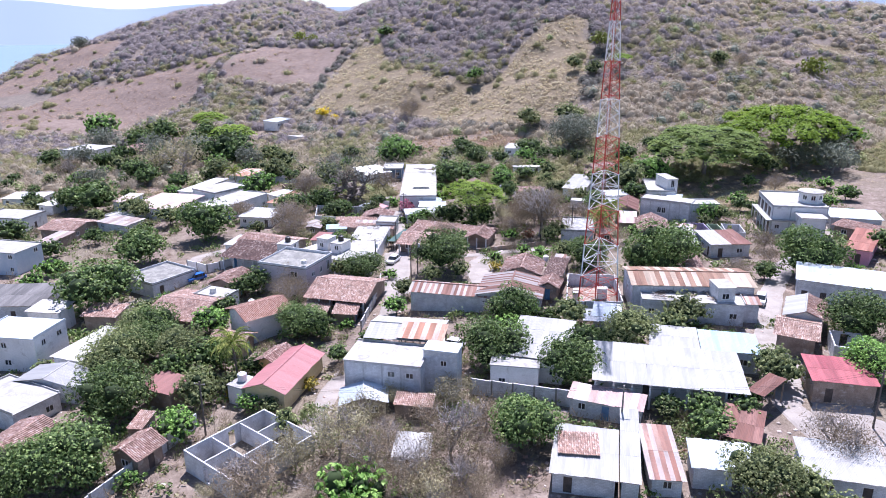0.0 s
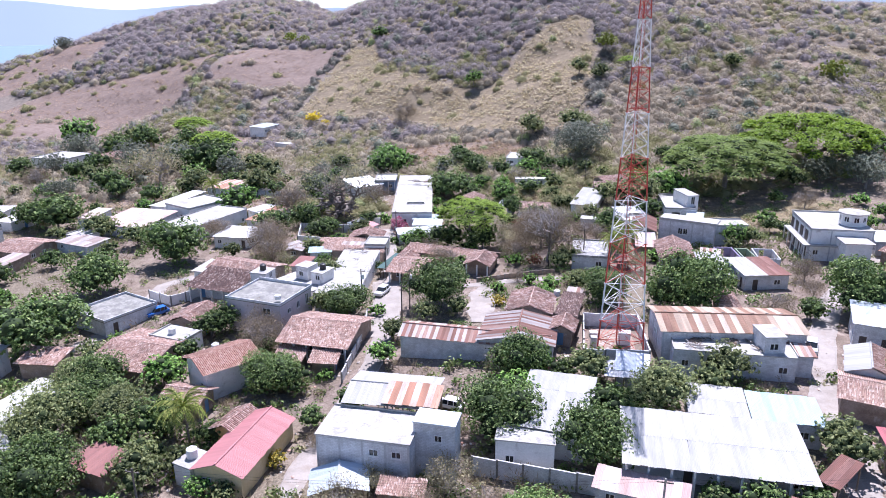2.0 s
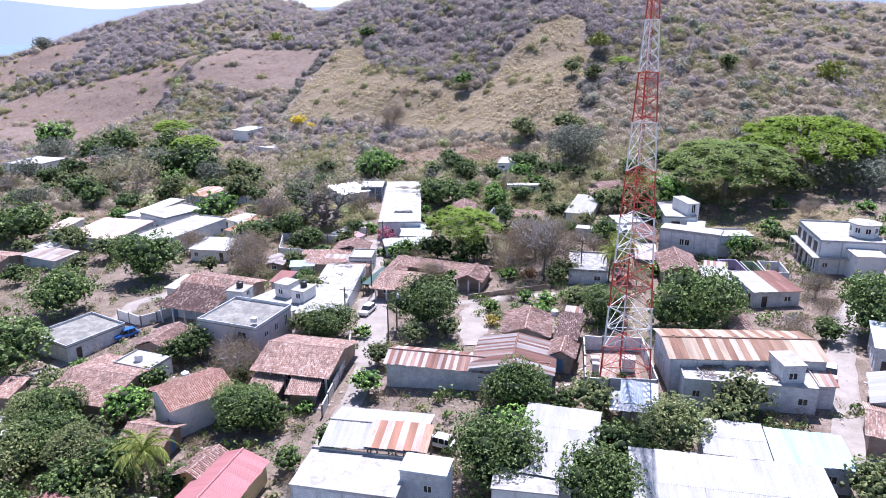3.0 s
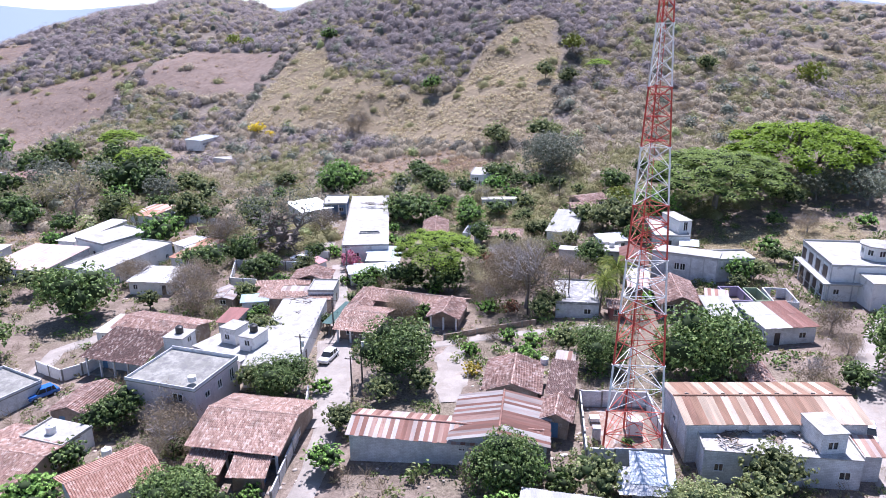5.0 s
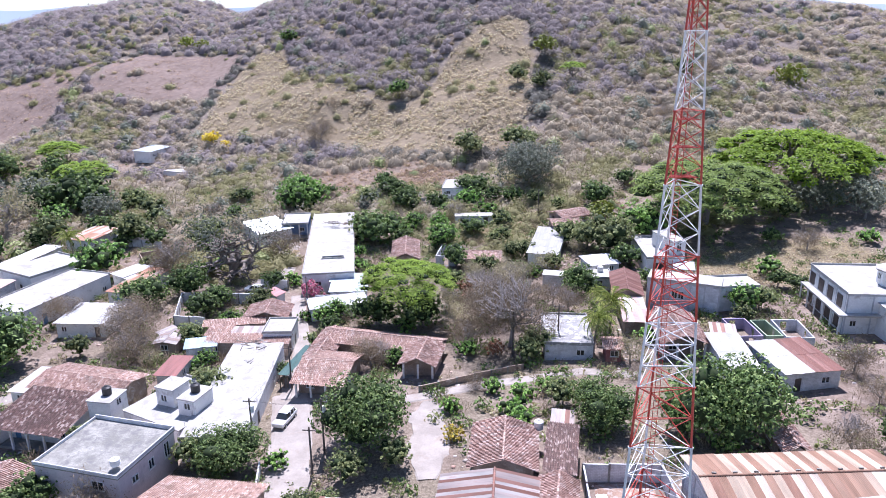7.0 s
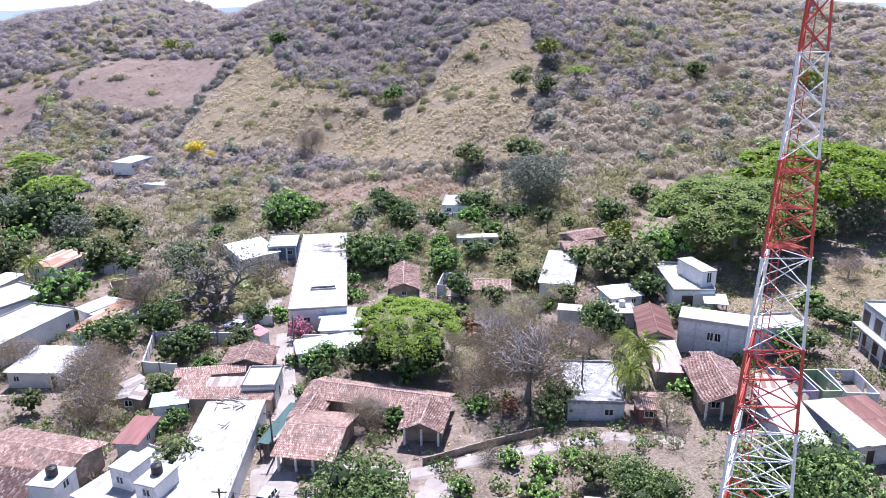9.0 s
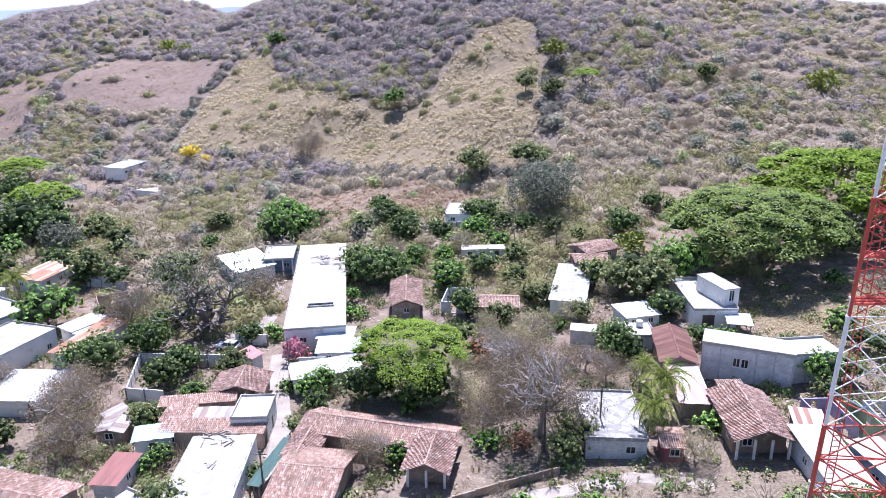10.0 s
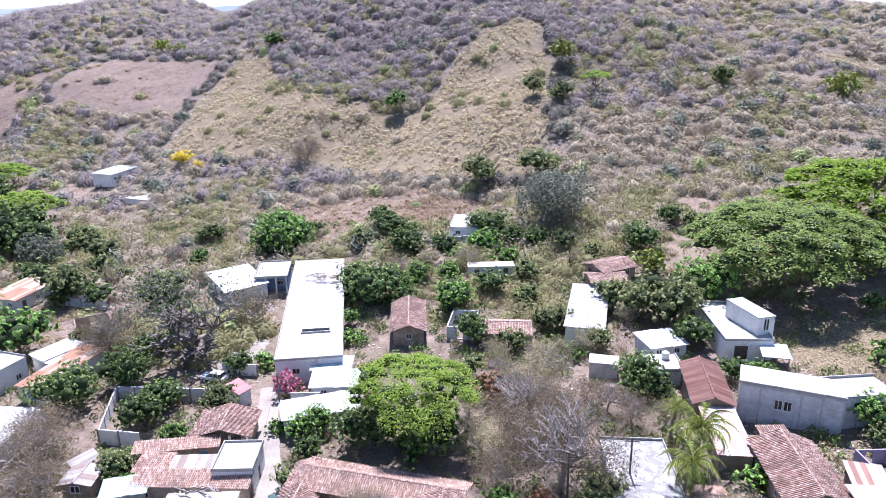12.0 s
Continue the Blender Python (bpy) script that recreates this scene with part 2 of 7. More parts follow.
SLAB = {
    "white": surface("white_roof_paint", (0.385, 0.376, 0.352), (0.485, 0.476, 0.448), 2.6, 0.8, stain=(0.29, 0.275, 0.255), stain_at=0.56, grain=0.32),
    "whiteold": surface("old_white_roof", (0.40, 0.386, 0.357), (0.51, 0.495, 0.46), 2.0, 0.85, stain=(0.27, 0.255, 0.24), stain_at=0.58, grain=0.3),
    "conc": surface("grey_concrete", (0.21, 0.204, 0.182), (0.34, 0.33, 0.295), 1.7, 0.9, stain=(0.16, 0.155, 0.15), stain_at=0.57, grain=0.35),
    "concmott": surface("mottled_concrete", (0.24, 0.235, 0.23), (0.30, 0.295, 0.29), 1.6, 0.9, stain=(0.56, 0.55, 0.53), stain_at=0.56, grain=0.3),
    "zinc": surface("pale_blue_roof", (0.54, 0.60, 0.63), (0.62, 0.66, 0.69), 3.0, 0.5, grain=0.12),
    "brickr": surface("raw_brick", (0.36, 0.22, 0.18), (0.44, 0.30, 0.25), 1.5, 0.95),
}
WALL = {
    "plaster": surface("white_plaster", (0.72, 0.71, 0.69), (0.82, 0.81, 0.79), 2.5, 0.9, stain=(0.46, 0.43, 0.40), stain_at=0.64, grain=0.12),
    "block": block_wall("grey_blocks", (0.60, 0.61, 0.63), (0.70, 0.71, 0.725), (0.48, 0.48, 0.485)),
    "adobe": surface("adobe_plaster", (0.27, 0.20, 0.155), (0.40, 0.315, 0.255), 1.8, 0.95, stain=(0.50, 0.45, 0.40), stain_at=0.63, grain=0.25),
    "lilac": surface("pale_pink_plaster", (0.56, 0.49, 0.51), (0.62, 0.56, 0.57), 2.0, 0.9, stain=(0.44, 0.40, 0.41), stain_at=0.62, grain=0.15),
    "cream": surface("cream_plaster", (0.62, 0.50, 0.27), (0.68, 0.57, 0.36), 2.0, 0.9, grain=0.15),
    "orange": surface("orange_plaster", (0.56, 0.34, 0.13), (0.62, 0.40, 0.19), 2.0, 0.9, grain=0.15),
    "pink": surface("pink_plaster", (0.66, 0.30, 0.40), (0.70, 0.35, 0.44), 2.0, 0.9, grain=0.12),
    "blue": surface("pale_blue_plaster", (0.50, 0.57, 0.64), (0.58, 0.63, 0.68), 2.0, 0.9, grain=0.12),
    "bluewall": surface("blue_plaster", (0.20, 0.30, 0.46), (0.26, 0.36, 0.52), 2.0, 0.9, grain=0.12),
    "purple": surface("purple_plaster", (0.34, 0.29, 0.42), (0.42, 0.37, 0.48), 2.0, 0.9, grain=0.15),
    "green": surface("green_plaster", (0.30, 0.40, 0.25), (0.38, 0.46, 0.32), 2.0, 0.9, grain=0.15),
    "maroonwall": surface("maroon_plaster", (0.30, 0.10, 0.10), (0.36, 0.14, 0.13), 2.0, 0.9, grain=0.15),
}
WALL["open"] = WALL["block"]
TIMBER = surface("weathered_timber", (0.20, 0.15, 0.11), (0.30, 0.23, 0.17), 1.0, 0.9, stretch=(1, 1, 0.2))
BARK = surface("grey_bark", (0.17, 0.14, 0.12), (0.27, 0.235, 0.21), 0.6, 0.95, bump=0.03)
TWIG = surface("dry_twigs", (0.28, 0.25, 0.235), (0.41, 0.375, 0.355), 1.2, 0.95, bump=0)
DARK_DOOR = surface("dark_doorway_timber", (0.07, 0.055, 0.05), (0.12, 0.09, 0.075), 0.8, 0.8)
BLUE_DOOR = surface("blue_metal_door", (0.10, 0.22, 0.40), (0.14, 0.27, 0.45), 0.8, 0.6)
FRAME = surface("white_window_frame", (0.70, 0.70, 0.69), (0.76, 0.76, 0.75), 0.5, 0.6, grain=0.08)
RED_STEEL = surface("red_painted_steel", (0.46, 0.055, 0.035), (0.54, 0.085, 0.055), 1.5, 0.55, grain=0.15)
WHITE_STEEL = surface("white_painted_steel", (0.72, 0.72, 0.71), (0.80, 0.80, 0.79), 1.5, 0.5, grain=0.12)
CONCRETE = SLAB["conc"]
PALE_CONCRETE = surface("pale_concrete_frame", (0.46, 0.465, 0.475), (0.56, 0.565, 0.575), 1.2, 0.9, stain=(0.34, 0.335, 0.33), stain_at=0.6, grain=0.2)
BLACK_PLASTIC = surface("black_plastic", (0.02, 0.02, 0.022), (0.035, 0.035, 0.037), 0.5, 0.45, grain=0.1)
WHITE_PLASTIC = surface("white_plastic", (0.66, 0.66, 0.64), (0.74, 0.74, 0.72), 0.5, 0.5, grain=0.1)
WOOD_POLE = surface("dark_pole_timber", (0.10, 0.085, 0.075), (0.16, 0.135, 0.12), 0.5, 0.9)
CABLE = surface("black_cable", (0.03, 0.03, 0.03), (0.05, 0.05, 0.05), 1.0, 0.6, grain=0.1)
ROAD = surface("pale_dusty_concrete", (0.29, 0.255, 0.225), (0.38, 0.34, 0.305), 3.0, 0.95, stain=(0.29, 0.24, 0.2), stain_at=0.63, grain=0.15)
RED_EARTH = surface("reddish_earth", (0.26, 0.16, 0.115), (0.36, 0.25, 0.19), 1.4, 0.95, stain=(0.42, 0.39, 0.36), stain_at=0.57, grain=0.3)
GLASS, _n, _l, _b = material("dark_window_glass")
_b.inputs["Base Color"].default_value = (0.03, 0.035, 0.04, 1)
_b.inputs["Roughness"].default_value = 0.08
PAINT_WHITE, _n, _l, _b = material("white_car_paint")
_b.inputs["Base Color"].default_value = (0.74, 0.74, 0.74, 1)
_b.inputs["Roughness"].default_value = 0.25
PAINT_BLUE, _n, _l, _b = material("blue_car_paint")
_b.inputs["Base Color"].default_value = (0.03, 0.13, 0.42, 1)
_b.inputs["Roughness"].default_value = 0.25
RUBBER = surface("tyre_rubber", (0.025, 0.025, 0.025), (0.04, 0.04, 0.04), 0.3, 0.85, bump=0)
LEAF = {
    "mango": leaves("mango_leaves", ((0, (0.052, 0.089, 0.025)), (0.5, (0.113, 0.180, 0.047)), (0.9, (0.195, 0.269, 0.076)), (1, (0.337, 0.400, 0.152))), 0.14),
    "green": leaves("fresh_leaves", ((0, (0.093, 0.194, 0.035)), (0.6, (0.194, 0.348, 0.069)), (1, (0.363, 0.534, 0.137)))),
    "olive": leaves("dusty_leaves", ((0, (0.147, 0.175, 0.070)), (0.6, (0.251, 0.290, 0.116)), (1, (0.428, 0.454, 0.195))), 0.35),
    "dark": leaves("grey_green_leaves", ((0, (0.121, 0.139, 0.104)), (0.6, (0.212, 0.233, 0.171)), (1, (0.345, 0.360, 0.267))), 0.35),
    "dry": leaves("dry_leaves", ((0, (0.268, 0.236, 0.131)), (0.6, (0.404, 0.362, 0.215)), (1, (0.546, 0.499, 0.326))), 0.4),
    "acacia": leaves("acacia_leaves", ((0, (0.184, 0.290, 0.031)), (0.6, (0.321, 0.459, 0.063)), (1, (0.449, 0.580, 0.117))), 0.5),
    "acaciad": leaves("feathery_leaves", ((0, (0.119, 0.173, 0.038)), (0.6, (0.221, 0.303, 0.071)), (1, (0.334, 0.421, 0.115))), 0.4),
    "acaciab": leaves("bright_leaves", ((0, (0.174, 0.289, 0.016)), (0.6, (0.316, 0.477, 0.034)), (1, (0.450, 0.618, 0.069))), 0.45),
    "yellow": leaves("golden_blossom", ((0, (0.34, 0.25, 0.03)), (0.5, (0.50, 0.38, 0.05)), (1, (0.18, 0.20, 0.06)))),
    "yellowtree": leaves("yellow_blossom", ((0, (0.682, 0.525, 0.030)), (0.6, (0.880, 0.714, 0.070)), (1, (0.550, 0.462, 0.120))), 0.4),
    "yellowgreen": leaves("yellow_green_leaves", ((0, (0.15, 0.19, 0.025)), (1, (0.31, 0.34, 0.06)))),
    "pinkflower": leaves("magenta_blossom", ((0, (0.30, 0.075, 0.13)), (0.6, (0.45, 0.14, 0.21)), (1, (0.30, 0.24, 0.18)))),
    "redbush": leaves("russet_leaves", ((0, (0.25, 0.10, 0.055)), (0.6, (0.36, 0.17, 0.10)), (1, (0.24, 0.20, 0.10)))),
    "palm": leaves("palm_leaves", ((0, (0.115, 0.164, 0.027)), (0.6, (0.242, 0.289, 0.063)), (1, (0.416, 0.428, 0.116)))),
    "twigs": leaves("fine_dry_twigs", ((0, (0.182, 0.143, 0.098)), (0.6, (0.270, 0.217, 0.149)), (1, (0.365, 0.298, 0.209))), 0.35, 0.9),
    "scrub": leaves("dry_scrub", ((0, (0.412, 0.349, 0.258)), (0.6, (0.492, 0.421, 0.313)), (1, (0.577, 0.498, 0.371))), 0.4, 0.9),
    "mauve": leaves("mauve_grey_twigs", ((0, (0.219, 0.189, 0.184)), (0.6, (0.268, 0.233, 0.226)), (1, (0.322, 0.282, 0.272))), 0.4, 0.9),
    "brush": leaves("low_dry_brush", ((0, (0.398, 0.313, 0.201)), (0.5, (0.509, 0.404, 0.259)), (1, (0.620, 0.494, 0.319))), 0.4, 0.9),
    "hedge": leaves("shaded_hedge_twigs", ((0, (0.137, 0.130, 0.111)), (0.6, (0.221, 0.211, 0.176)), (1, (0.332, 0.312, 0.260))), 0.35, 0.9),
    "dusk": leaves("dull_green_scrub", ((0, (0.132, 0.171, 0.075)), (0.6, (0.233, 0.283, 0.127)), (1, (0.365, 0.408, 0.194))), 0.4, 0.9),
    "greyolive": leaves("grey_olive_scrub", ((0, (0.323, 0.305, 0.150)), (0.6, (0.405, 0.383, 0.192)), (1, (0.502, 0.469, 0.247))), 0.4, 0.9),
    "russet": leaves("russet_dry_grass", ((0, (0.240, 0.165, 0.110)), (0.6, (0.360, 0.257, 0.177)), (1, (0.480, 0.370, 0.262))), 0.4, 0.9),
    "tan": leaves("dry_grass", ((0, (0.408, 0.350, 0.184)), (0.3, (0.658, 0.563, 0.346)), (0.75, (0.863, 0.755, 0.498)), (1, (0.880, 0.867, 0.649))), 0.5, 0.9),
}
# near-black green for the added crown cores: inner shade put into the colour
CORE = leaves("painted_crown_shade", ((0, (0.020, 0.034, 0.012)), (1, (0.044, 0.066, 0.024))), 0.0, 0.9)
LEAF["bush"] = LEAF["green"]
LEAF["ceiba"] = LEAF["dark"]


# ---- ground ----
def lerp(xs, ys, v):
    return float(np.interp(v, xs, ys))


def smooth(a, b, v):
    v = min(1.0, max(0.0, (v - a) / (b - a)))
    return v * v * (3 - 2 * v)


def ground(x, y):
    """Height of the land: the village on its gentle slope, the hill behind it, the plain far below."""
    s, r = 0.972 * x + 0.235 * y, -0.235 * x + 0.972 * y
    base = -2.0 + 0.0397 * max(-230, min(160, x)) + 0.0264 * max(-20, min(330, y))
    base += 1.9 * math.exp(-((x + 5) / 50) ** 2 - ((y - 125) / 25) ** 2)
    base -= 2.2 * math.exp(-((x + 40) / 55) ** 2 - ((y - 200) / 35) ** 2)
    foot = lerp((-400, -200, -110, -70, 0, 60, 120, 170, 300), (520, 395, 345, 337, 297, 257, 262, 278, 300), s)
    top = lerp((-560, -470, -420, -385, -355, -320, -270, -230, -190, -150, -110, -80, -40, 0, 60, 110, 150, 200, 250, 340, 600), (0, 0, 0, 0, 4, 30, 62, 84, 92, 94, 83, 66, 87, 149, 146, 126, 99, 74, 54, 40, 22), s)
    d = r - foot
    up = 0.42 * (d if d > 60 else 20 * math.log1p(math.exp(min(d, 80) / 20)))
    up = top * math.tanh(up / max(top, 1.0)) if top > 1 else 0.0
    far = smooth(480, 1000, r)
    up *= 1 - smooth(750, 1300, r)
    return base * (1 - far) - 30 * far + up


def rough_ground(x, y):
    far = smooth(230, 330, -0.235 * x + 0.972 * y) * (1 - smooth(900, 1500, y))
    return ground(x, y) + noise.noise(Vector((x / 9, y / 9, 0))) * (0.12 + 0.8 * far) + noise.noise(Vector((x / 45, y / 45, 7))) * 5 * far


def inside(poly, x, y):
    hit = False
    for (ax, ay), (bx, by) in zip(poly, poly[1:] + poly[:1]):
        if (ay > y) != (by > y) and x < (bx - ax) * (y - ay) / (by - ay) + ax:
            hit = not hit
    return hit


TAN_FIELD = [(-146, 322), (-149, 357), (-146, 398), (-134, 396), (-116, 365), (-101, 348), (-82, 337), (-64, 329), (-54, 331), (-47, 355), (-35, 374), (-17, 379), (-13, 355), (-13, 297), (-24, 284), (-44, 285), (-76, 298), (-99, 314), (-120, 315)]
BROWN_FIELD = [(-220, 365), (-225, 398), (-219, 415), (-156, 405), (-153, 391), (-152, 358), (-184, 359)]
RIDGE_FIELD = [(-354, 346), (-335, 377), (-305, 387), (-269, 393), (-243, 405), (-232, 418), (-232, 388), (-229, 338), (-263, 306), (-302, 292)]
EDGE_FIELD = [(-399, 380), (-425, 410), (-410, 470), (-352, 470), (-347, 438), (-353, 410), (-370, 387)]
MAIZE_FIELD = [(20, 204), (21, 193), (24, 187), (45, 187), (60, 200), (52, 214), (34, 209)]
HILL_FIELD = [(86, 384), (109, 387), (112, 374), (93, 376)]
SCARS = [(75, 357, 7, 5), (-66, 268, 24, 12), (-74, 255, 12, 9), (-165, 296, 20, 7), (17, 242, 6, 16), (22, 262, 7, 12), (-40, 264, 14, 9), (-8, 330, 4, 26)]


def scar(x, y):
    """How bare the slope is: 1 on open earth, 0 under scrub."""
    wob = 0.35 * noise.noise(Vector((x / 7, y / 7, 9)))
    return max(1 - smooth(0.7, 1.2, math.hypot((x - a) / p, (y - b) / q) + wob) for a, b, p, q in SCARS)


def steps(*runs):
    out = []
    for a, b, n in runs:
        out += [a + (b - a) * i / n for i in range(n)]
    return out + [runs[-1][1]]


def make_ground():
    ss = steps((-4500, -1200, 12), (-1200, -420, 26), (-420, -150, 68), (-150, 120, 108), (120, 420, 60), (420, 1200, 20), (1200, 4500, 10))
    rs = steps((-900, 0, 12), (0, 45, 12), (45, 270, 96), (270, 520, 84), (520, 1000, 60), (1000, 2000, 20), (2000, 4800, 14))
    verts, tan, brown, hill, flat, bald = [], [], [], [], [], []
    for r in rs:
        for s in ss:
            x, y = 0.972 * s - 0.235 * r, 0.235 * s + 0.972 * r
            verts.append((x, y, rough_ground(x, y)))
            hill.append(smooth(-40, 15, r - lerp((-400, -200, -70, 0, 60, 120, 300), (480, 370, 315, 272, 240, 235, 240), s)))
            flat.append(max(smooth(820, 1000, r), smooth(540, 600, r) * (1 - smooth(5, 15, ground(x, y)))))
            wob = 5 * noise.noise(Vector((x / 12, y / 12, 3)))
            bald.append(scar(x, y) if 230 < y < 380 and -200 < x < 100 else 0.0)
            tan.append(1.0 if inside(TAN_FIELD, x + wob, y + wob) or inside(MAIZE_FIELD, x + wob * 0.4, y) or inside(HILL_FIELD, x + wob, y) else 0.0)
            brown.append(1.0 if inside(BROWN_FIELD, x + wob * 0.5, y) or inside(RIDGE_FIELD, x + wob * 0.5, y) or inside(EDGE_FIELD, x, y) else 0.0)
    n = len(ss)
    faces = [(i * n + j, i * n + j + 1, (i + 1) * n + j + 1, (i + 1) * n + j) for i in range(len(rs) - 1) for j in range(n - 1)]
    me = bpy.data.meshes.new("ground")
    me.from_pydata(verts, [], faces)
    for name, values in (("tan", tan), ("brown", brown), ("slope", hill), ("plain", flat), ("bald", bald)):
        me.attributes.new(name, "FLOAT", "POINT").data.foreach_set("value", values)
    me.polygons.foreach_set("use_smooth", [True] * len(faces))
    m, nodes, links, bsdf = material("dry_earth")
    where = nodes.new("ShaderNodeTexCoord").outputs["Object"]
    big = node(nodes, "ShaderNodeTexNoise", Scale=0.045, Detail=6, Roughness=0.6)
    mid = node(nodes, "ShaderNodeTexNoise", Scale=0.4, Detail=6, Roughness=0.7)
    fine = node(nodes, "ShaderNodeTexNoise", Scale=3.0, Detail=5, Roughness=0.75)
    for n_ in (big, mid, fine):
        links.new(where, n_.inputs["Vector"])
    earth = ramp(nodes, ((0.35, (0.175, 0.134, 0.110)), (0.55, (0.275, 0.216, 0.178)), (0.7, (0.39, 0.32, 0.272))))
    links.new(mid.outputs[0], earth.inputs[0])
    litter = ramp(nodes, ((0.4, (0.165, 0.138, 0.102)), (0.6, (0.285, 0.238, 0.180))))
    links.new(fine.outputs[0], litter.inputs[0])
    mask = ramp(nodes, ((0.42, (0, 0, 0)), (0.58, (1, 1, 1))))
    links.new(big.outputs[0], mask.inputs[0])
    colour = blend(nodes, links, "MIX", mask.outputs[0], earth.outputs[0], litter.outputs[0])
    spots = node(nodes, "ShaderNodeTexNoise", Scale=0.9, Detail=8, Roughness=0.82, Distortion=0.4)
    links.new(where, spots.inputs["Vector"])
    fallen = ramp(nodes, ((0.52, (0, 0, 0)), (0.62, (0.7, 0.7, 0.7))))
    links.new(spots.outputs[0], fallen.inputs[0])
    colour = blend(nodes, links, "MIX", fallen.outputs[0], colour, (0.135, 0.104, 0.082))
    slope = nodes.new("ShaderNodeAttribute")
    slope.attribute_name = "slope"
    leafmould = ramp(nodes, ((0.36, (0.150, 0.128, 0.108)), (0.48, (0.215, 0.182, 0.152)), (0.58, (0.275, 0.230, 0.190)), (0.7, (0.36, 0.295, 0.245))))
    brush = node(nodes, "ShaderNodeTexNoise", Scale=0.55, Detail=8, Roughness=0.8)
    links.new(where, brush.inputs["Vector"])
    links.new(brush.outputs[0], leafmould.inputs[0])
    colour = blend(nodes, links, "MIX", slope.outputs["Fac"], colour, leafmould.outputs[0])
    for name, a, b in (("bald", (0.225, 0.172, 0.135), (0.345, 0.275, 0.215)), ("tan", (0.205, 0.165, 0.112), (0.295, 0.238, 0.165)), ("brown", (0.202, 0.150, 0.123), (0.284, 0.223, 0.189))):
        attr = nodes.new("ShaderNodeAttribute")
        attr.attribute_name = name
        tone = ramp(nodes, ((0.35, a), (0.65, b)))
        links.new(mid.outputs[0], tone.inputs[0])
        colour = blend(nodes, links, "MIX", attr.outputs["Fac"], colour, tone.outputs[0])
    haze_mask = nodes.new("ShaderNodeAttribute")
    haze_mask.attribute_name = "plain"
    # blue-grey of the far plain: distance haze put into the ground colour
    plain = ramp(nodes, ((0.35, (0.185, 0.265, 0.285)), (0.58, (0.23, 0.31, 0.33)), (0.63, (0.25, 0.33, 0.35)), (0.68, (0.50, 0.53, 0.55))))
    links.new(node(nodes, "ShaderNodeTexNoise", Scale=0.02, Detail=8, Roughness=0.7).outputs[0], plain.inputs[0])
    colour = blend(nodes, links, "MIX", haze_mask.outputs["Fac"], colour, plain.outputs[0])
    grain = ramp(nodes, ((0.3, (0.72, 0.72, 0.72)), (0.7, (1.12, 1.12, 1.12))))
    links.new(fine.outputs[0], grain.inputs[0])
    links.new(blend(nodes, links, "MULTIPLY", 1.0, colour, grain.outputs[0]), bsdf.inputs["Base Color"])
    bsdf.inputs["Roughness"].default_value = 1.0
    bsdf.inputs["Specular IOR Level"].default_value = 0.1
    relief = node(nodes, "ShaderNodeBump", Strength=0.7, Distance=0.15)
    links.new(fine.outputs[0], relief.inputs["Height"])
    links.new(relief.outputs[0], bsdf.inputs["Normal"])
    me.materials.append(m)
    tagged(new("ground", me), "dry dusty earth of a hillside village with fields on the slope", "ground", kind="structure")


make_ground()


def backdrop(name, radius, seed, low, high, colour, glow):
    """A range of mountains at the edge of the plain, with haze painted as pale blue and a faint glow."""
    bm = bmesh.new()
    rows = []
    for i in range(181):
        a = radians(-30 + i * 240 / 180)
        h = high * (0.55 + 0.35 * noise.noise(Vector((i / 17, seed, 0))) + 0.18 * noise.noise(Vector((i / 5, seed, 4))))
        x, y = radius * math.cos(a), radius * math.sin(a)
        rows.append((bm.verts.new((x, y, low)), bm.verts.new((x * 1.03, y * 1.03, h))))
    for (a, b), (c, d) in zip(rows, rows[1:]):
        bm.faces.new((a, c, d, b))
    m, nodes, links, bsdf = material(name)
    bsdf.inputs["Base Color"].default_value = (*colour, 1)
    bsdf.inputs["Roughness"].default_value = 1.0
    # faint emission lifts the colour as haze would; the range is no lamp
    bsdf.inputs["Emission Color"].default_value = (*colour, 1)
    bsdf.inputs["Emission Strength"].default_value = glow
    me = bpy.data.meshes.new(name)
    bm.to_mesh(me)
    me.materials.append(m)
    me.polygons.foreach_set("use_smooth", [True] * len(me.polygons))
    tagged(new(name, me), "far mountain range behind the plain, blue haze painted in", "mountains", kind="structure")


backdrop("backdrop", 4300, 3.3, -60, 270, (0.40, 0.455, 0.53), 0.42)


# ---- building helpers ----
def mesh_of(name, bm, mat):
    me = bpy.data.meshes.new(name)
    bm.to_mesh(me)
    bm.free()
    for m in mat if isinstance(mat, (list, tuple)) else [mat]:
        me.materials.append(m)
    return me


def attach(name, me, parent, m=None, label=""):
    ob = new(name, me)
    ob.parent = parent
    if m is not None:
        ob.matrix_basis = m
    return tagged(ob, label)


def part(name, bm, mat, parent, label="", m=None):
    return attach(name, mesh_of(name, bm, mat), parent, m, label)


def empty(name, m, label, category, group=""):
    ob = new(name)
    ob.matrix_basis = m
    ob.empty_display_size = 0.2
    return tagged(ob, label, category, group)


def box(bm, x0, x1, y0, y1, z0, z1, bevel=0.0):
    vs = [bm.verts.new((x, y, z)) for x in (x0, x1) for y in (y0, y1) for z in (z0, z1)]
    fs = [bm.faces.new([vs[i] for i in q]) for q in ((0, 1, 3, 2), (4, 6, 7, 5), (0, 4, 5, 1), (2, 3, 7, 6), (0, 2, 6, 4), (1, 5, 7, 3))]
    if bevel:
        bmesh.ops.bevel(bm, geom=list({e for f in fs for e in f.edges}), offset=bevel, segments=1, affect="EDGES")


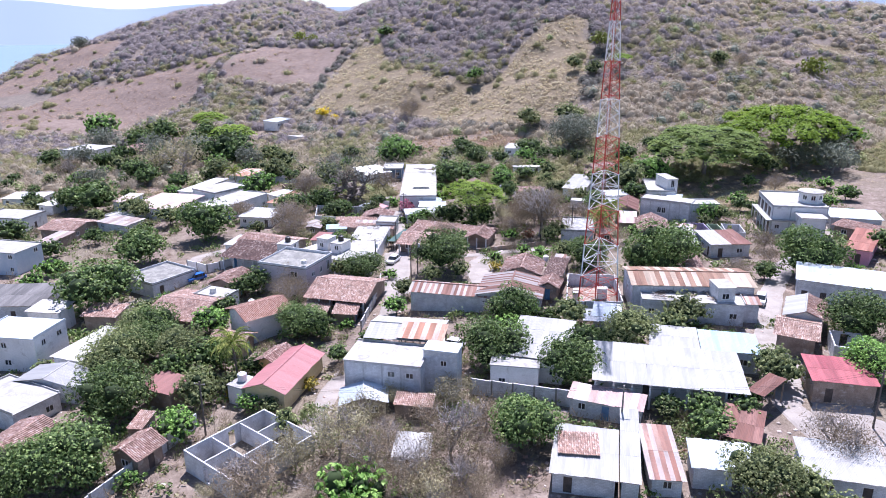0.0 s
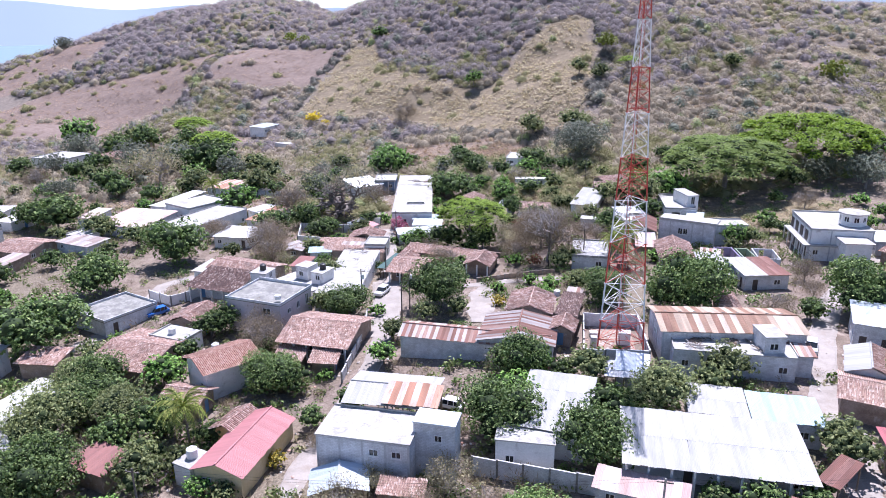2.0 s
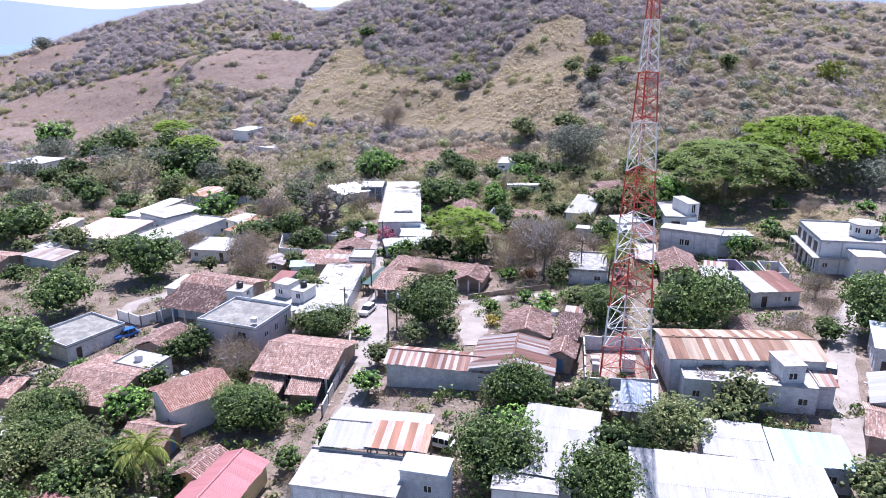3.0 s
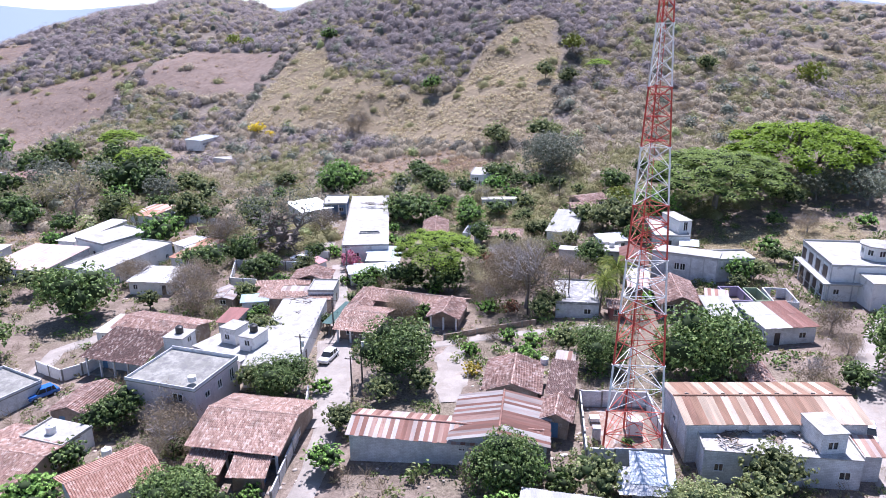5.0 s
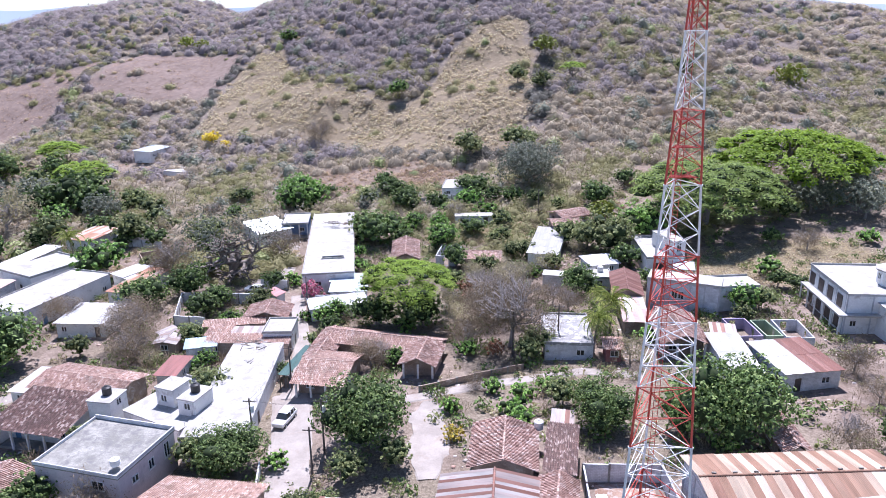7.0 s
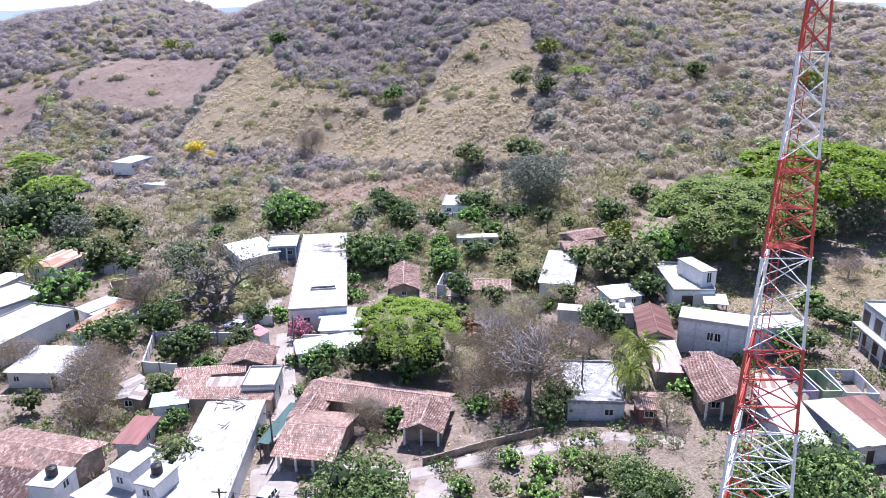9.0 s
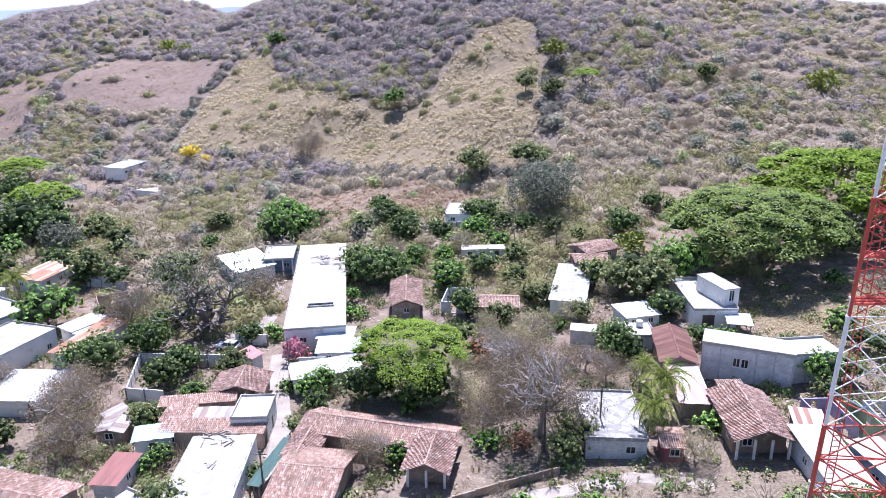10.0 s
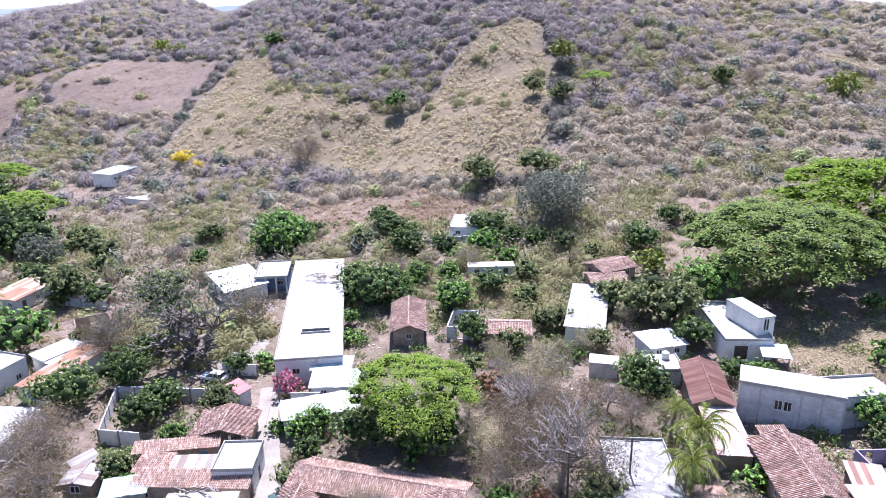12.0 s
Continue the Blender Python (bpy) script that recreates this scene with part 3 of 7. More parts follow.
def tube(bm, a, b, ra, rb, sides=5, cap=True):
    a, b = Vector(a), Vector(b)
    q = (b - a).to_track_quat("Z", "Y")
    rings = []
    for p, r in ((a, ra), (b, rb)):
        rings.append([bm.verts.new(p + q @ Vector((r * math.cos(t), r * math.sin(t), 0))) for t in (2 * math.pi * i / sides for i in range(sides))])
    for i in range(sides):
        j = (i + 1) % sides
        bm.faces.new((rings[0][i], rings[0][j], rings[1][j], rings[1][i]))
    if cap:
        bm.faces.new(rings[1])
        bm.faces.new(rings[0][::-1])


# ---- houses ----
def pierced(bm, xs, zs, solid, thick, y0=0.0):
    """One connected slab in the x-z plane, made of the grid cells for which solid(x, z) holds."""
    made = {}

    def vert(i, k, y):
        if (i, k, y) not in made:
            made[i, k, y] = bm.verts.new((xs[i], y0 + y * thick, zs[k]))
        return made[i, k, y]

    full = {(i, k): solid((xs[i] + xs[i + 1]) / 2, (zs[k] + zs[k + 1]) / 2) for i in range(len(xs) - 1) for k in range(len(zs) - 1)}
    for (i, k), on in full.items():
        if not on:
            continue
        bm.faces.new((vert(i, k, 0), vert(i + 1, k, 0), vert(i + 1, k + 1, 0), vert(i, k + 1, 0)))
        bm.faces.new((vert(i, k, 1), vert(i, k + 1, 1), vert(i + 1, k + 1, 1), vert(i + 1, k, 1)))
        for di, dk, a, b in ((-1, 0, (i, k + 1), (i, k)), (1, 0, (i + 1, k), (i + 1, k + 1)), (0, -1, (i, k), (i + 1, k)), (0, 1, (i + 1, k + 1), (i, k + 1))):
            if not full.get((i + di, k + dk), False):
                bm.faces.new((vert(*a, 0), vert(*a, 1), vert(*b, 1), vert(*b, 0)))
    return made


def wall_mesh(length, height, openings, below, top=(), thick=0.18, mat=None):
    """One wall with real openings: x along, y inwards, z up. top: a gable or slope on it, as (x, z) points above its ends."""
    bm = bmesh.new()
    xs = sorted({0.0, length, *[round(v, 3) for o in openings for v in o[:2]]})
    zs = sorted({-below, height, *[round(v, 3) for o in openings for v in o[2:]]})
    made = pierced(bm, xs, zs, lambda x, z: not any(o[0] < x < o[1] and o[2] < z < o[3] for o in openings), thick)
    if top:
        k = len(zs) - 1
        ends = [[made[0, k, y], made[len(xs) - 1, k, y]] for y in (0, 1)]
        rings = [ends[y] + [bm.verts.new((x, y * thick, z)) for x, z in top] for y in (0, 1)]
        bm.faces.new(rings[0])
        bm.faces.new(rings[1][::-1])
        n = len(rings[0])
        for i in range(1, n):
            j = (i + 1) % n
            bm.faces.new((rings[0][j], rings[0][i], rings[1][i], rings[1][j]))
    return mesh_of("wall", bm, mat)


SHARED = {}


def window_parts(parent, m, w, h):
    key = ("window", round(w, 2), round(h, 2))
    if key not in SHARED:
        bm = bmesh.new()
        xs = [-w / 2 - 0.08, -w / 2, -w / 2 + 0.07, -0.035, 0.035, w / 2 - 0.07, w / 2, w / 2 + 0.08]
        zs = [-0.09, 0.0, 0.07, h - 0.07, h]
        pierced(bm, xs, zs, lambda x, z: z < 0 or (abs(x) < w / 2 and (z < 0.07 or z > h - 0.07 or abs(x) > w / 2 - 0.07 or abs(x) < 0.035)), 0.14, -0.05)
        frame_me = mesh_of("window", bm, FRAME)
        bm = bmesh.new()
        box(bm, -w / 2 + 0.05, w / 2 - 0.05, 0.05, 0.07, 0.05, h - 0.05)
        SHARED[key] = frame_me, mesh_of("pane", bm, GLASS)
    frame_me, pane_me = SHARED[key]
    win = attach("window", frame_me, parent, m)
    attach("pane", pane_me, win)


def door_part(parent, m, w, h, mat):
    key = ("door", round(w, 2), round(h, 2), mat.name)
    if key not in SHARED:
        bm = bmesh.new()
        box(bm, -w / 2, w / 2, 0.06, 0.11, 0, h)
        for z0, z1 in ((0.15, h * 0.45), (h * 0.52, h - 0.15)):
            box(bm, -w / 2 + 0.12, w / 2 - 0.12, 0.045, 0.06, z0, z1)
        SHARED[key] = mesh_of("door", bm, mat)
    attach("door", SHARED[key], parent, m)


def corrugated(width, length):
    key = ("sheet", round(width, 2), round(length, 1))
    if key not in SHARED:
        bm = bmesh.new()
        cols = []
        n = 12
        for i in range(n + 1):
            x, z = width * i / n, 0.022 * (1 if i % 2 else -1)
            cols.append([bm.verts.new((x, y, z + dz)) for y in (0, length) for dz in (0, -0.012)])
        for a, b in zip(cols, cols[1:]):
            bm.faces.new((a[0], b[0], b[2], a[2]))
            bm.faces.new((a[1], a[3], b[3], b[1]))
            bm.faces.new((a[0], a[1], b[1], b[0]))
        SHARED[key] = bm
    return SHARED[key]


def slope_frame(x0, x1, y0, z0, y1, z1):
    """Pose of a roof slope: x along the eave, y up the slope, z out of it."""
    along = Vector((1, 0, 0)) if x1 > x0 else Vector((-1, 0, 0))
    up = Vector((0, y1 - y0, z1 - z0)).normalized()
    out = along.cross(up)
    return Matrix(((along.x, up.x, out.x, x0), (along.y, up.y, out.y, y0), (along.z, up.z, out.z, z0), (0, 0, 0, 1)))


def sheet_slope(parent, frame_m, width, length, key, rng, other=None):
    """A slope of roof sheets on timber purlins; every sheet lies a little differently."""
    bm = bmesh.new()
    count = max(2, int(length / 1.6))
    lows = [0.04 + i * (length - 0.16) / count for i in range(count + 1)]
    ys = sorted(v for y in lows for v in (y, y + 0.08))
    xs = [0.05, 0.13, width / 2 - 0.04, width / 2 + 0.04, width - 0.13, width - 0.05]
    pierced(bm, xs, ys, lambda x, y: any(v < y < v + 0.08 for v in lows) or x < 0.13 or x > width - 0.13 or abs(x - width / 2) < 0.04, 0.08)
    for v in bm.verts:
        v.co = (v.co.x, v.co.z, -0.045 - v.co.y)
    purlins = part("roof", bm, TIMBER, parent, m=frame_m)
    mat = ROOF[key]
    n = max(1, round(width / (0.55 if key == "rust" else 0.9)))
    step = width / n
    rows = max(1, math.ceil(length / 6.5))
    name = ("sheetmesh", round(step, 2), round(length / rows, 1), key)
    if name not in SHARED:
        SHARED[name] = mesh_of("sheet", corrugated(step + 0.06, length / rows + 0.15).copy(), mat)
    for j in range(rows):
        for i in range(n):
            me, kind = SHARED[name], key
            if other and i >= n * 0.5:
                kind = other
            elif key + "pale" in ROOF and (i % 2 == 0) != (rng.random() < 0.2):
                kind = key + "pale"
            if kind != key:
                if (*name, kind) not in SHARED:
                    SHARED[(*name, kind)] = mesh_of("sheet", corrugated(step + 0.06, length / rows + 0.15).copy(), ROOF[kind])
                me = SHARED[(*name, kind)]
            ob = attach("sheet", me, purlins)
            ob.matrix_basis = pose(i * step - 0.03 + rng.uniform(-0.02, 0.02), j * length / rows - 0.05 + rng.uniform(-0.09, 0.05), 0.012 * (i % 2) + 0.02 * j, 0, 0, rng.uniform(-0.5, 0.5))


def tile_slope(parent, frame_m, width, length, key, rng):
    """A slope of barrel tiles in overlapping courses, slightly sagging."""
    nx, ny = max(2, round(width / TILE_W)), max(2, round(length / TILE_L))
    prof = ((0.0, 0.0), (0.16, 0.105), (0.48, 0.105), (0.64, 0.0))
    xs = [(i + u) * TILE_W for i in range(nx) for u, _ in prof] + [nx * TILE_W]
    zs = [h for _ in range(nx) for _, h in prof] + [0.0]
    kx, ky = width / (nx * TILE_W), length / (ny * TILE_L)
    jog = [rng.uniform(-0.05, 0.05) for _ in range(nx + 1)]
    sag = rng.uniform(0.03, 0.1)
    verts, faces = [], []
    for j in range(ny):
        for y, lift in ((j * TILE_L, 0.045), ((j + 1) * TILE_L, 0.0)):
            for i, (x, z) in enumerate(zip(xs, zs)):
                dip = -sag * math.sin(math.pi * min(1, x / (nx * TILE_W))) * math.sin(math.pi * (y / (ny * TILE_L)) * 0.9) + 0.035 * noise.noise(Vector((x * 0.9, y * 0.9, sag * 99)))
                verts.append((x * kx, (y + jog[i // 4]) * ky, z + lift + dip))
    n = len(xs)
    for row in range(2 * ny - 1):
        for i in range(n - 1):
            a = row * n + i
            faces.append((a, a + 1, a + n + 1, a + n))
    me = bpy.data.meshes.new("roof")
    me.from_pydata(verts, [], faces)
    me.materials.append(ROOF[key])
    return attach("roof", me, parent, frame_m)


def ridge_cap(parent, m, length, key):
    """Overlapping cap tiles along a ridge, as one stepped half pipe."""
    bm, rings = bmesh.new(), []
    n = max(2, round(length / 0.45))
    for i in range(n):
        for t, r in ((0, 0.15), (1, 0.12)):
            x = length * (i + t) / n + (0.002 if t == 0 else 0)
            rings.append([bm.verts.new((x, r * math.cos(a), r * math.sin(a) - 0.04)) for a in (math.pi * k / 5 for k in range(6))])
    for a, b in zip(rings, rings[1:]):
        for k in range(5):
            bm.faces.new((a[k], b[k], b[k + 1], a[k + 1]))
    part("ridge_cap", bm, ROOF[key], parent, m=m)


LABELS = {
    "rusttan": "tan and white striped rusty roof sheets", "greensheet": "a dark green sheet awning",
    "tile": "old weathered clay barrel tiles", "tiledark": "dark weathered clay tiles", "tilered": "bright red clay tiles", "white": "a bright white roof", "whiteold": "a stained whitish slab roof",
    "zinc": "a pale bluish metal roof", "lightblue": "a pale blue sheet roof", "rust": "striped rusty and pale roof sheets", "rustorange": "orange rusty roof sheets", "rustred": "dark red rusty sheets", "rustold": "dark weathered rusty sheets",
    "redsheet": "a red painted sheet roof", "pink": "a faded red sheet roof", "pinkish": "pale pinkish roof sheets", "maroon": "a maroon sheet roof", "dark": "a dark grey sheet roof", "greyold": "old grey rusting sheets",
    "greywhite": "greyish white roof sheets", "conc": "a bare grey concrete roof", "concmott": "a mottled grey concrete roof", "tilewhite": "one white and one tiled slope", "whiterust": "white and rusty roof sheets", "brickr": "raw brick",
}
WALL_WORDS = {"plaster": "white plastered", "block": "grey block", "adobe": "adobe", "lilac": "pale pink", "cream": "cream", "orange": "orange", "pink": "pink", "blue": "pale blue", "bluewall": "blue-walled white", "purple": "purple", "green": "green", "maroonwall": "maroon", "open": "open-sided"}
HOUSES = []


def near_house(x, y, gap=0.0):
    """True within gap of the outline of any house."""
    for hx, hy, c, s, hw, hd in HOUSES:
        dx, dy = x - hx, y - hy
        if abs(dx * c + dy * s) < hw + gap and abs(dy * c - dx * s) < hd + gap:
            return True
    return False


def house(kind, roof, wall, x, y, turn, w, d, h, rise, holes=None, bays=0, porch=0.0):
    """A house whose roof covers w by d metres with its eaves h above the ground. kind: flat, shed, gx or gy (ridge along or across the front), ruin."""
    rng = random.Random(int(x * 37 + y * 91))
    z = ground(x, y)
    HOUSES.append((x, y, math.cos(radians(turn)), math.sin(radians(turn)), w / 2, d / 2))
    name = {"flat": "flat_roof_house", "ruin": "unfinished_house"}.get(kind, "tile_roof_house" if roof.startswith("tile") else "sheet_roof_house")
    if wall == "open":
        name = "open_shed"
    what = {"flat": "house", "ruin": "unfinished house without roof,"}.get(kind, "house")
    home = empty(name, pose(x, y, z, 0, 0, turn), "%s %s %s" % (WALL_WORDS[wall], what if wall != "open" else "shed", "with " + LABELS[roof] if kind != "ruin" else "bare walls open to the sky"), "house" if wall != "open" else "shed")
    over = {"flat": 0.12, "ruin": 0.0}.get(kind, 0.35)
    if kind not in ("flat", "ruin") and roof.startswith("tile"):
        over = 0.6
    if min(w, d) < 3.2:
        over = min(over, 0.2)
    iw, idp = w - 2 * over, d - 2 * over
    shift = 0.0
    if porch:
        idp -= porch
        shift = porch / 2
        for k in range(max(2, round(iw / 2.4)) + 1):
            bm = bmesh.new()
            px = -iw / 2 + 0.12 + (iw - 0.24) * k / max(2, round(iw / 2.4))
            box(bm, px - 0.13, px + 0.13, -d / 2 + over, -d / 2 + over + 0.26, -1.0, h - 0.1)
            part("post", bm, WALL["plaster"], home)
    storeys = max(1, round(h / 3.0))
    mat = WALL[wall]
    wall_h = h - (0.16 if kind == "flat" else 0.12)
    if wall == "open":
        for px in (-iw / 2, 0, iw / 2):
            for py in (-idp / 2, idp / 2):
                bm = bmesh.new()
                box(bm, px - 0.07, px + 0.07, py - 0.07, py + 0.07, -0.8, wall_h)
                part("post", bm, TIMBER, home)
    else:
        for side, (length, m) in enumerate(((iw, pose(-iw / 2, -idp / 2, 0)), (idp - 0.36, pose(iw / 2, -idp / 2 + 0.18, 0, 0, 0, 90)), (iw, pose(iw / 2, idp / 2, 0, 0, 0, 180)), (idp - 0.36, pose(-iw / 2, idp / 2 - 0.18, 0, 0, 0, 270)))):
            m = Matrix.Translation((0, shift, 0)) @ m
            opens, doors = [], []
            if kind == "ruin":
                if length > 3:
                    opens.append((length * 0.4, length * 0.4 + 1.0, 0.0, min(2.1, wall_h - 0.3)))
            elif holes is not None:
                for at_side, share, z0, ww, wh in holes:
                    if at_side == side:
                        c = share * length
                        opens.append((c - ww / 2, c + ww / 2, z0, z0 + wh))
                        doors.append(("door" if z0 == 0 else "window", c, z0, ww, wh))
            elif side != 2 and wall_h > 1.6:
                slots = max(1, int(length / 2.7))
                for s in range(storeys):
                    z0 = s * 3.0
                    for i in range(slots):
                        c = length * (i + 0.5) / slots + rng.uniform(-0.2, 0.2)
                        roll = rng.random()
                        if roll < 0.22 and s == 0 and length > 1.6:
                            dw, dh = 0.95, min(2.05, wall_h - 0.2)
                            opens.append((c - dw / 2, c + dw / 2, 0.0, dh))
                            doors.append(("door", c, 0.0, dw, dh))
                        elif roll < (0.62 if side == 0 else 0.42) and length > 1.8 and z0 + 2.1 < wall_h + 0.1:
                            ww, wh = rng.choice(((1.0, 1.0), (1.2, 1.0))), 1.0
                            ww, wh = ww
                            top_z = min(z0 + 1.0 + wh, wall_h - 0.12)
                            opens.append((c - ww / 2, c + ww / 2, top_z - wh, top_z))
                            doors.append(("window", c, top_z - wh, ww, wh))
            crown = ()
            if kind == "gx" and side in (1, 3):
                crown = ((length / 2, wall_h + rise * (1 - over / d * 2)),)
            if kind == "gy" and side in (0, 2):
                crown = ((length / 2, wall_h + rise * (1 - over / w * 2)),)
            if kind == "shed" and side == 1:
                crown = ((length, wall_h + rise),)
            if kind == "shed" and side == 3:
                crown = ((0, wall_h + rise),)
            height = wall_h + (rise if kind == "shed" and side == 2 else 0)
            attach("wall", wall_mesh(length, height, opens, 1.2, crown, mat=mat), home, m)
            if bays and side != 2:
                n = bays if side == 0 else max(2, round(length / 3))
                for k in range(n + 1):
                    bm = bmesh.new()
                    c = 0.12 + (length - 0.24) * k / n
                    if not any(o[0] - 0.2 < c < o[1] + 0.2 for o in opens):
                        box(bm, c - 0.12, c + 0.12, -0.03, 0.02, -1.0, wall_h)
                        part("column", bm, PALE_CONCRETE, home, m=m)
                    else:
                        bm.free()
                bm = bmesh.new()
                box(bm, 0.01, length - 0.01, -0.025, 0.02, wall_h - 0.28, wall_h - 0.02)
                part("tie_beam", bm, PALE_CONCRETE, home, m=m)
            for what_, c, z0, ww, wh in doors:
                if what_ == "door":
                    door_part(home, m @ pose(c, 0, z0), ww, wh, rng.choice((DARK_DOOR, DARK_DOOR, BLUE_DOOR)))
                else:
                    window_parts(home, m @ pose(c, 0, z0), ww, wh)
        if kind != "ruin":
            bm = bmesh.new()
            box(bm, -iw / 2 + 0.2, iw / 2 - 0.2, -idp / 2 + 0.2 - shift, idp / 2 - 0.2 + shift, -1.0, 0.05)
            part("floor_slab", bm, CONCRETE, home)
    if kind == "flat":
        bm = bmesh.new()
        box(bm, -w / 2, w / 2, -d / 2, d / 2, h - 0.16, h, 0.02)
        deck = part("roof", bm, SLAB[roof], home)
        if min(w, d) > 4.5 and h > 1:
            ph = 0.35 if roof != "conc" else 0.55
            for k, (a, b, c, e) in enumerate(((-w / 2, w / 2, -d / 2, -d / 2 + 0.14), (-w / 2, w / 2, d / 2 - 0.14, d / 2), (-w / 2, -w / 2 + 0.14, -d / 2 + 0.14, d / 2 - 0.14), (w / 2 - 0.14, w / 2, -d / 2 + 0.14, d / 2 - 0.14))):
                if roof == "conc" or rng.random() < 0.55:
                    bm = bmesh.new()
                    box(bm, a, b, c, e, h - 0.005, h + ph * rng.uniform(0.6, 1.0), 0.015)
                    part("parapet", bm, WALL["block"] if roof == "conc" else SLAB[roof], home)
    elif kind != "ruin":
        ez = h
        fields = []
        if kind == "shed":
            fields.append((slope_frame(-w / 2, w / 2, -d / 2, ez, d / 2, ez + rise), w, math.hypot(d, rise)))
        elif kind == "gx":
            run = math.hypot(d / 2, rise)
            fields.append((slope_frame(-w / 2, w / 2, -d / 2, ez, 0, ez + rise), w, run))
            fields.append((Matrix.Rotation(math.pi, 4, "Z") @ slope_frame(-w / 2, w / 2, -d / 2, ez, 0, ez + rise), w, run))
        else:
            run = math.hypot(w / 2, rise)
            base = slope_frame(-d / 2, d / 2, -w / 2, ez, 0, ez + rise)
            fields.append((Matrix.Rotation(math.pi / 2, 4, "Z") @ base, d, run))
            fields.append((Matrix.Rotation(-math.pi / 2, 4, "Z") @ base, d, run))
        for i, (m, width, length) in enumerate(fields):
            key = roof
            if roof == "tilewhite":
                key = ("tile", "white")[i]
            if roof == "whiterust":
                key = "white"
            if key.startswith("tile"):
                tile_slope(home, m, width, length, key, rng)
            else:
                sheet_slope(home, m, width, length, key, rng, "rustold" if roof == "whiterust" else None)
        cap = roof if roof in ROOF else "white"
        if kind == "gx":
            ridge_cap(home, pose(-w / 2, 0, h + rise + 0.05), w, cap)
        if kind == "gy":
            ridge_cap(home, pose(0, -d / 2, h + rise + 0.05, 0, 0, 90), d, cap)
    return home




# ---- the lattice mast ----
def mast(x, y, turn):
    z0 = ground(x, y)
    top = empty("lattice_tower", pose(x, y, z0, 0, 0, turn), "tall red and white painted steel lattice tower on concrete feet", "tower")
    bands = (0.0, 5.9, 11.6, 17.6, 23.7, 29.6, 35.6, 41.5, 47.5, 53.4, 59.4)
    cells = (2, 2, 2, 3, 3, 3, 4, 4, 4, 4)

    def corner(i, h):
        side = max(1.0, 6.72 - 0.108 * h)
        a = radians((210, 330, 90)[i])
        return Vector((side / math.sqrt(3) * math.cos(a), side / math.sqrt(3) * math.sin(a), h))

    for i in range(3):
        bm = bmesh.new()
        p = corner(i, 0)
        box(bm, p.x - 0.6, p.x + 0.6, p.y - 0.6, p.y + 0.6, -0.8, 0.25, 0.03)
        part("footing", bm, CONCRETE, top)
    for n, (a, b) in enumerate(zip(bands, bands[1:])):
        paint = RED_STEEL if n % 2 == 0 else WHITE_STEEL
        for i in range(3):
            bm = bmesh.new()
            r = 0.125 - 0.006 * n
            tube(bm, corner(i, a), corner(i, b), r, r, 8)
            tube(bm, corner(i, b) - Vector((0, 0, 0.06)), corner(i, b) + Vector((0, 0, 0.06)), r * 1.7, r * 1.7, 8)
            part("leg", bm, paint, top)
        for i in range(3):
            j = (i + 1) % 3
            for k in range(cells[n]):
                lo, hi = a + (b - a) * k / cells[n], a + (b - a) * (k + 1) / cells[n]
                r = 0.045 if n < 5 else 0.036
                ends = [(corner(i, lo), corner(j, hi)), (corner(j, lo), corner(i, hi))]
                if n < 5 or k == cells[n] - 1:
                    ends.append((corner(i, hi), corner(j, hi)))
                for p, q in ends:
                    bm = bmesh.new()
                    tube(bm, p, q, r, r, 5)
                    part("brace", bm, paint, top)
        bm = bmesh.new()
        for s in (-0.22, 0.22):
            tube(bm, corner(2, a) * 0.35 + Vector((s, 0, a * 0.65)), corner(2, b) * 0.35 + Vector((s, 0, b * 0.65)), 0.03, 0.03, 5)
        for k in range(int((b - a) / 0.35)):
            h = a + 0.35 * k
            c = Vector((0, corner(2, h).y * 0.35, h))
            box(bm, -0.22, 0.22, c.y - 0.015, c.y + 0.015, h - 0.015, h + 0.015)
        part("ladder", bm, RED_STEEL, top)
    for h in (36.2, 38.6, 40.8):
        bm = bmesh.new()
        low, side = corner(0, h).y + 0.12, corner(1, h).x - 0.2
        for k in range(6):
            y = low + 0.2 * k
            half = side * (1 - (y - low) / (corner(2, h).y - low))
            box(bm, -half, half, y - 0.03, y + 0.03, h - 0.03, h + 0.03)
        part("rest_platform", bm, RED_STEEL, top)


mast(-0.6, 116.7, 4.8)


# ---- trees ----
def rhombs(rng, centres, normals, size, jitter=0.35, slim=0.62):
    """Small bent leaf clumps at the given places, as vertex and face arrays."""
    n = len(centres)
    nrm = normals + rng.normal(0, 0.55, (n, 3))
    nrm /= np.linalg.norm(nrm, axis=1)[:, None] + 1e-9
    side = np.cross(nrm, rng.normal(0, 1, (n, 3)))
    side /= np.linalg.norm(side, axis=1)[:, None] + 1e-9
    long = np.cross(nrm, side)
    s = size * rng.uniform(1 - jitter, 1 + jitter, n)[:, None]
    verts = np.stack([centres - long * s, centres + side * s * slim + nrm * s * 0.22, centres + long * s, centres - side * s * slim + nrm * s * 0.22], 1).reshape(-1, 3)
    base = np.arange(n)[:, None] * 4
    faces = np.concatenate([base + [0, 1, 3], base + [1, 2, 3]], 1).reshape(-1, 3)
    return verts, faces


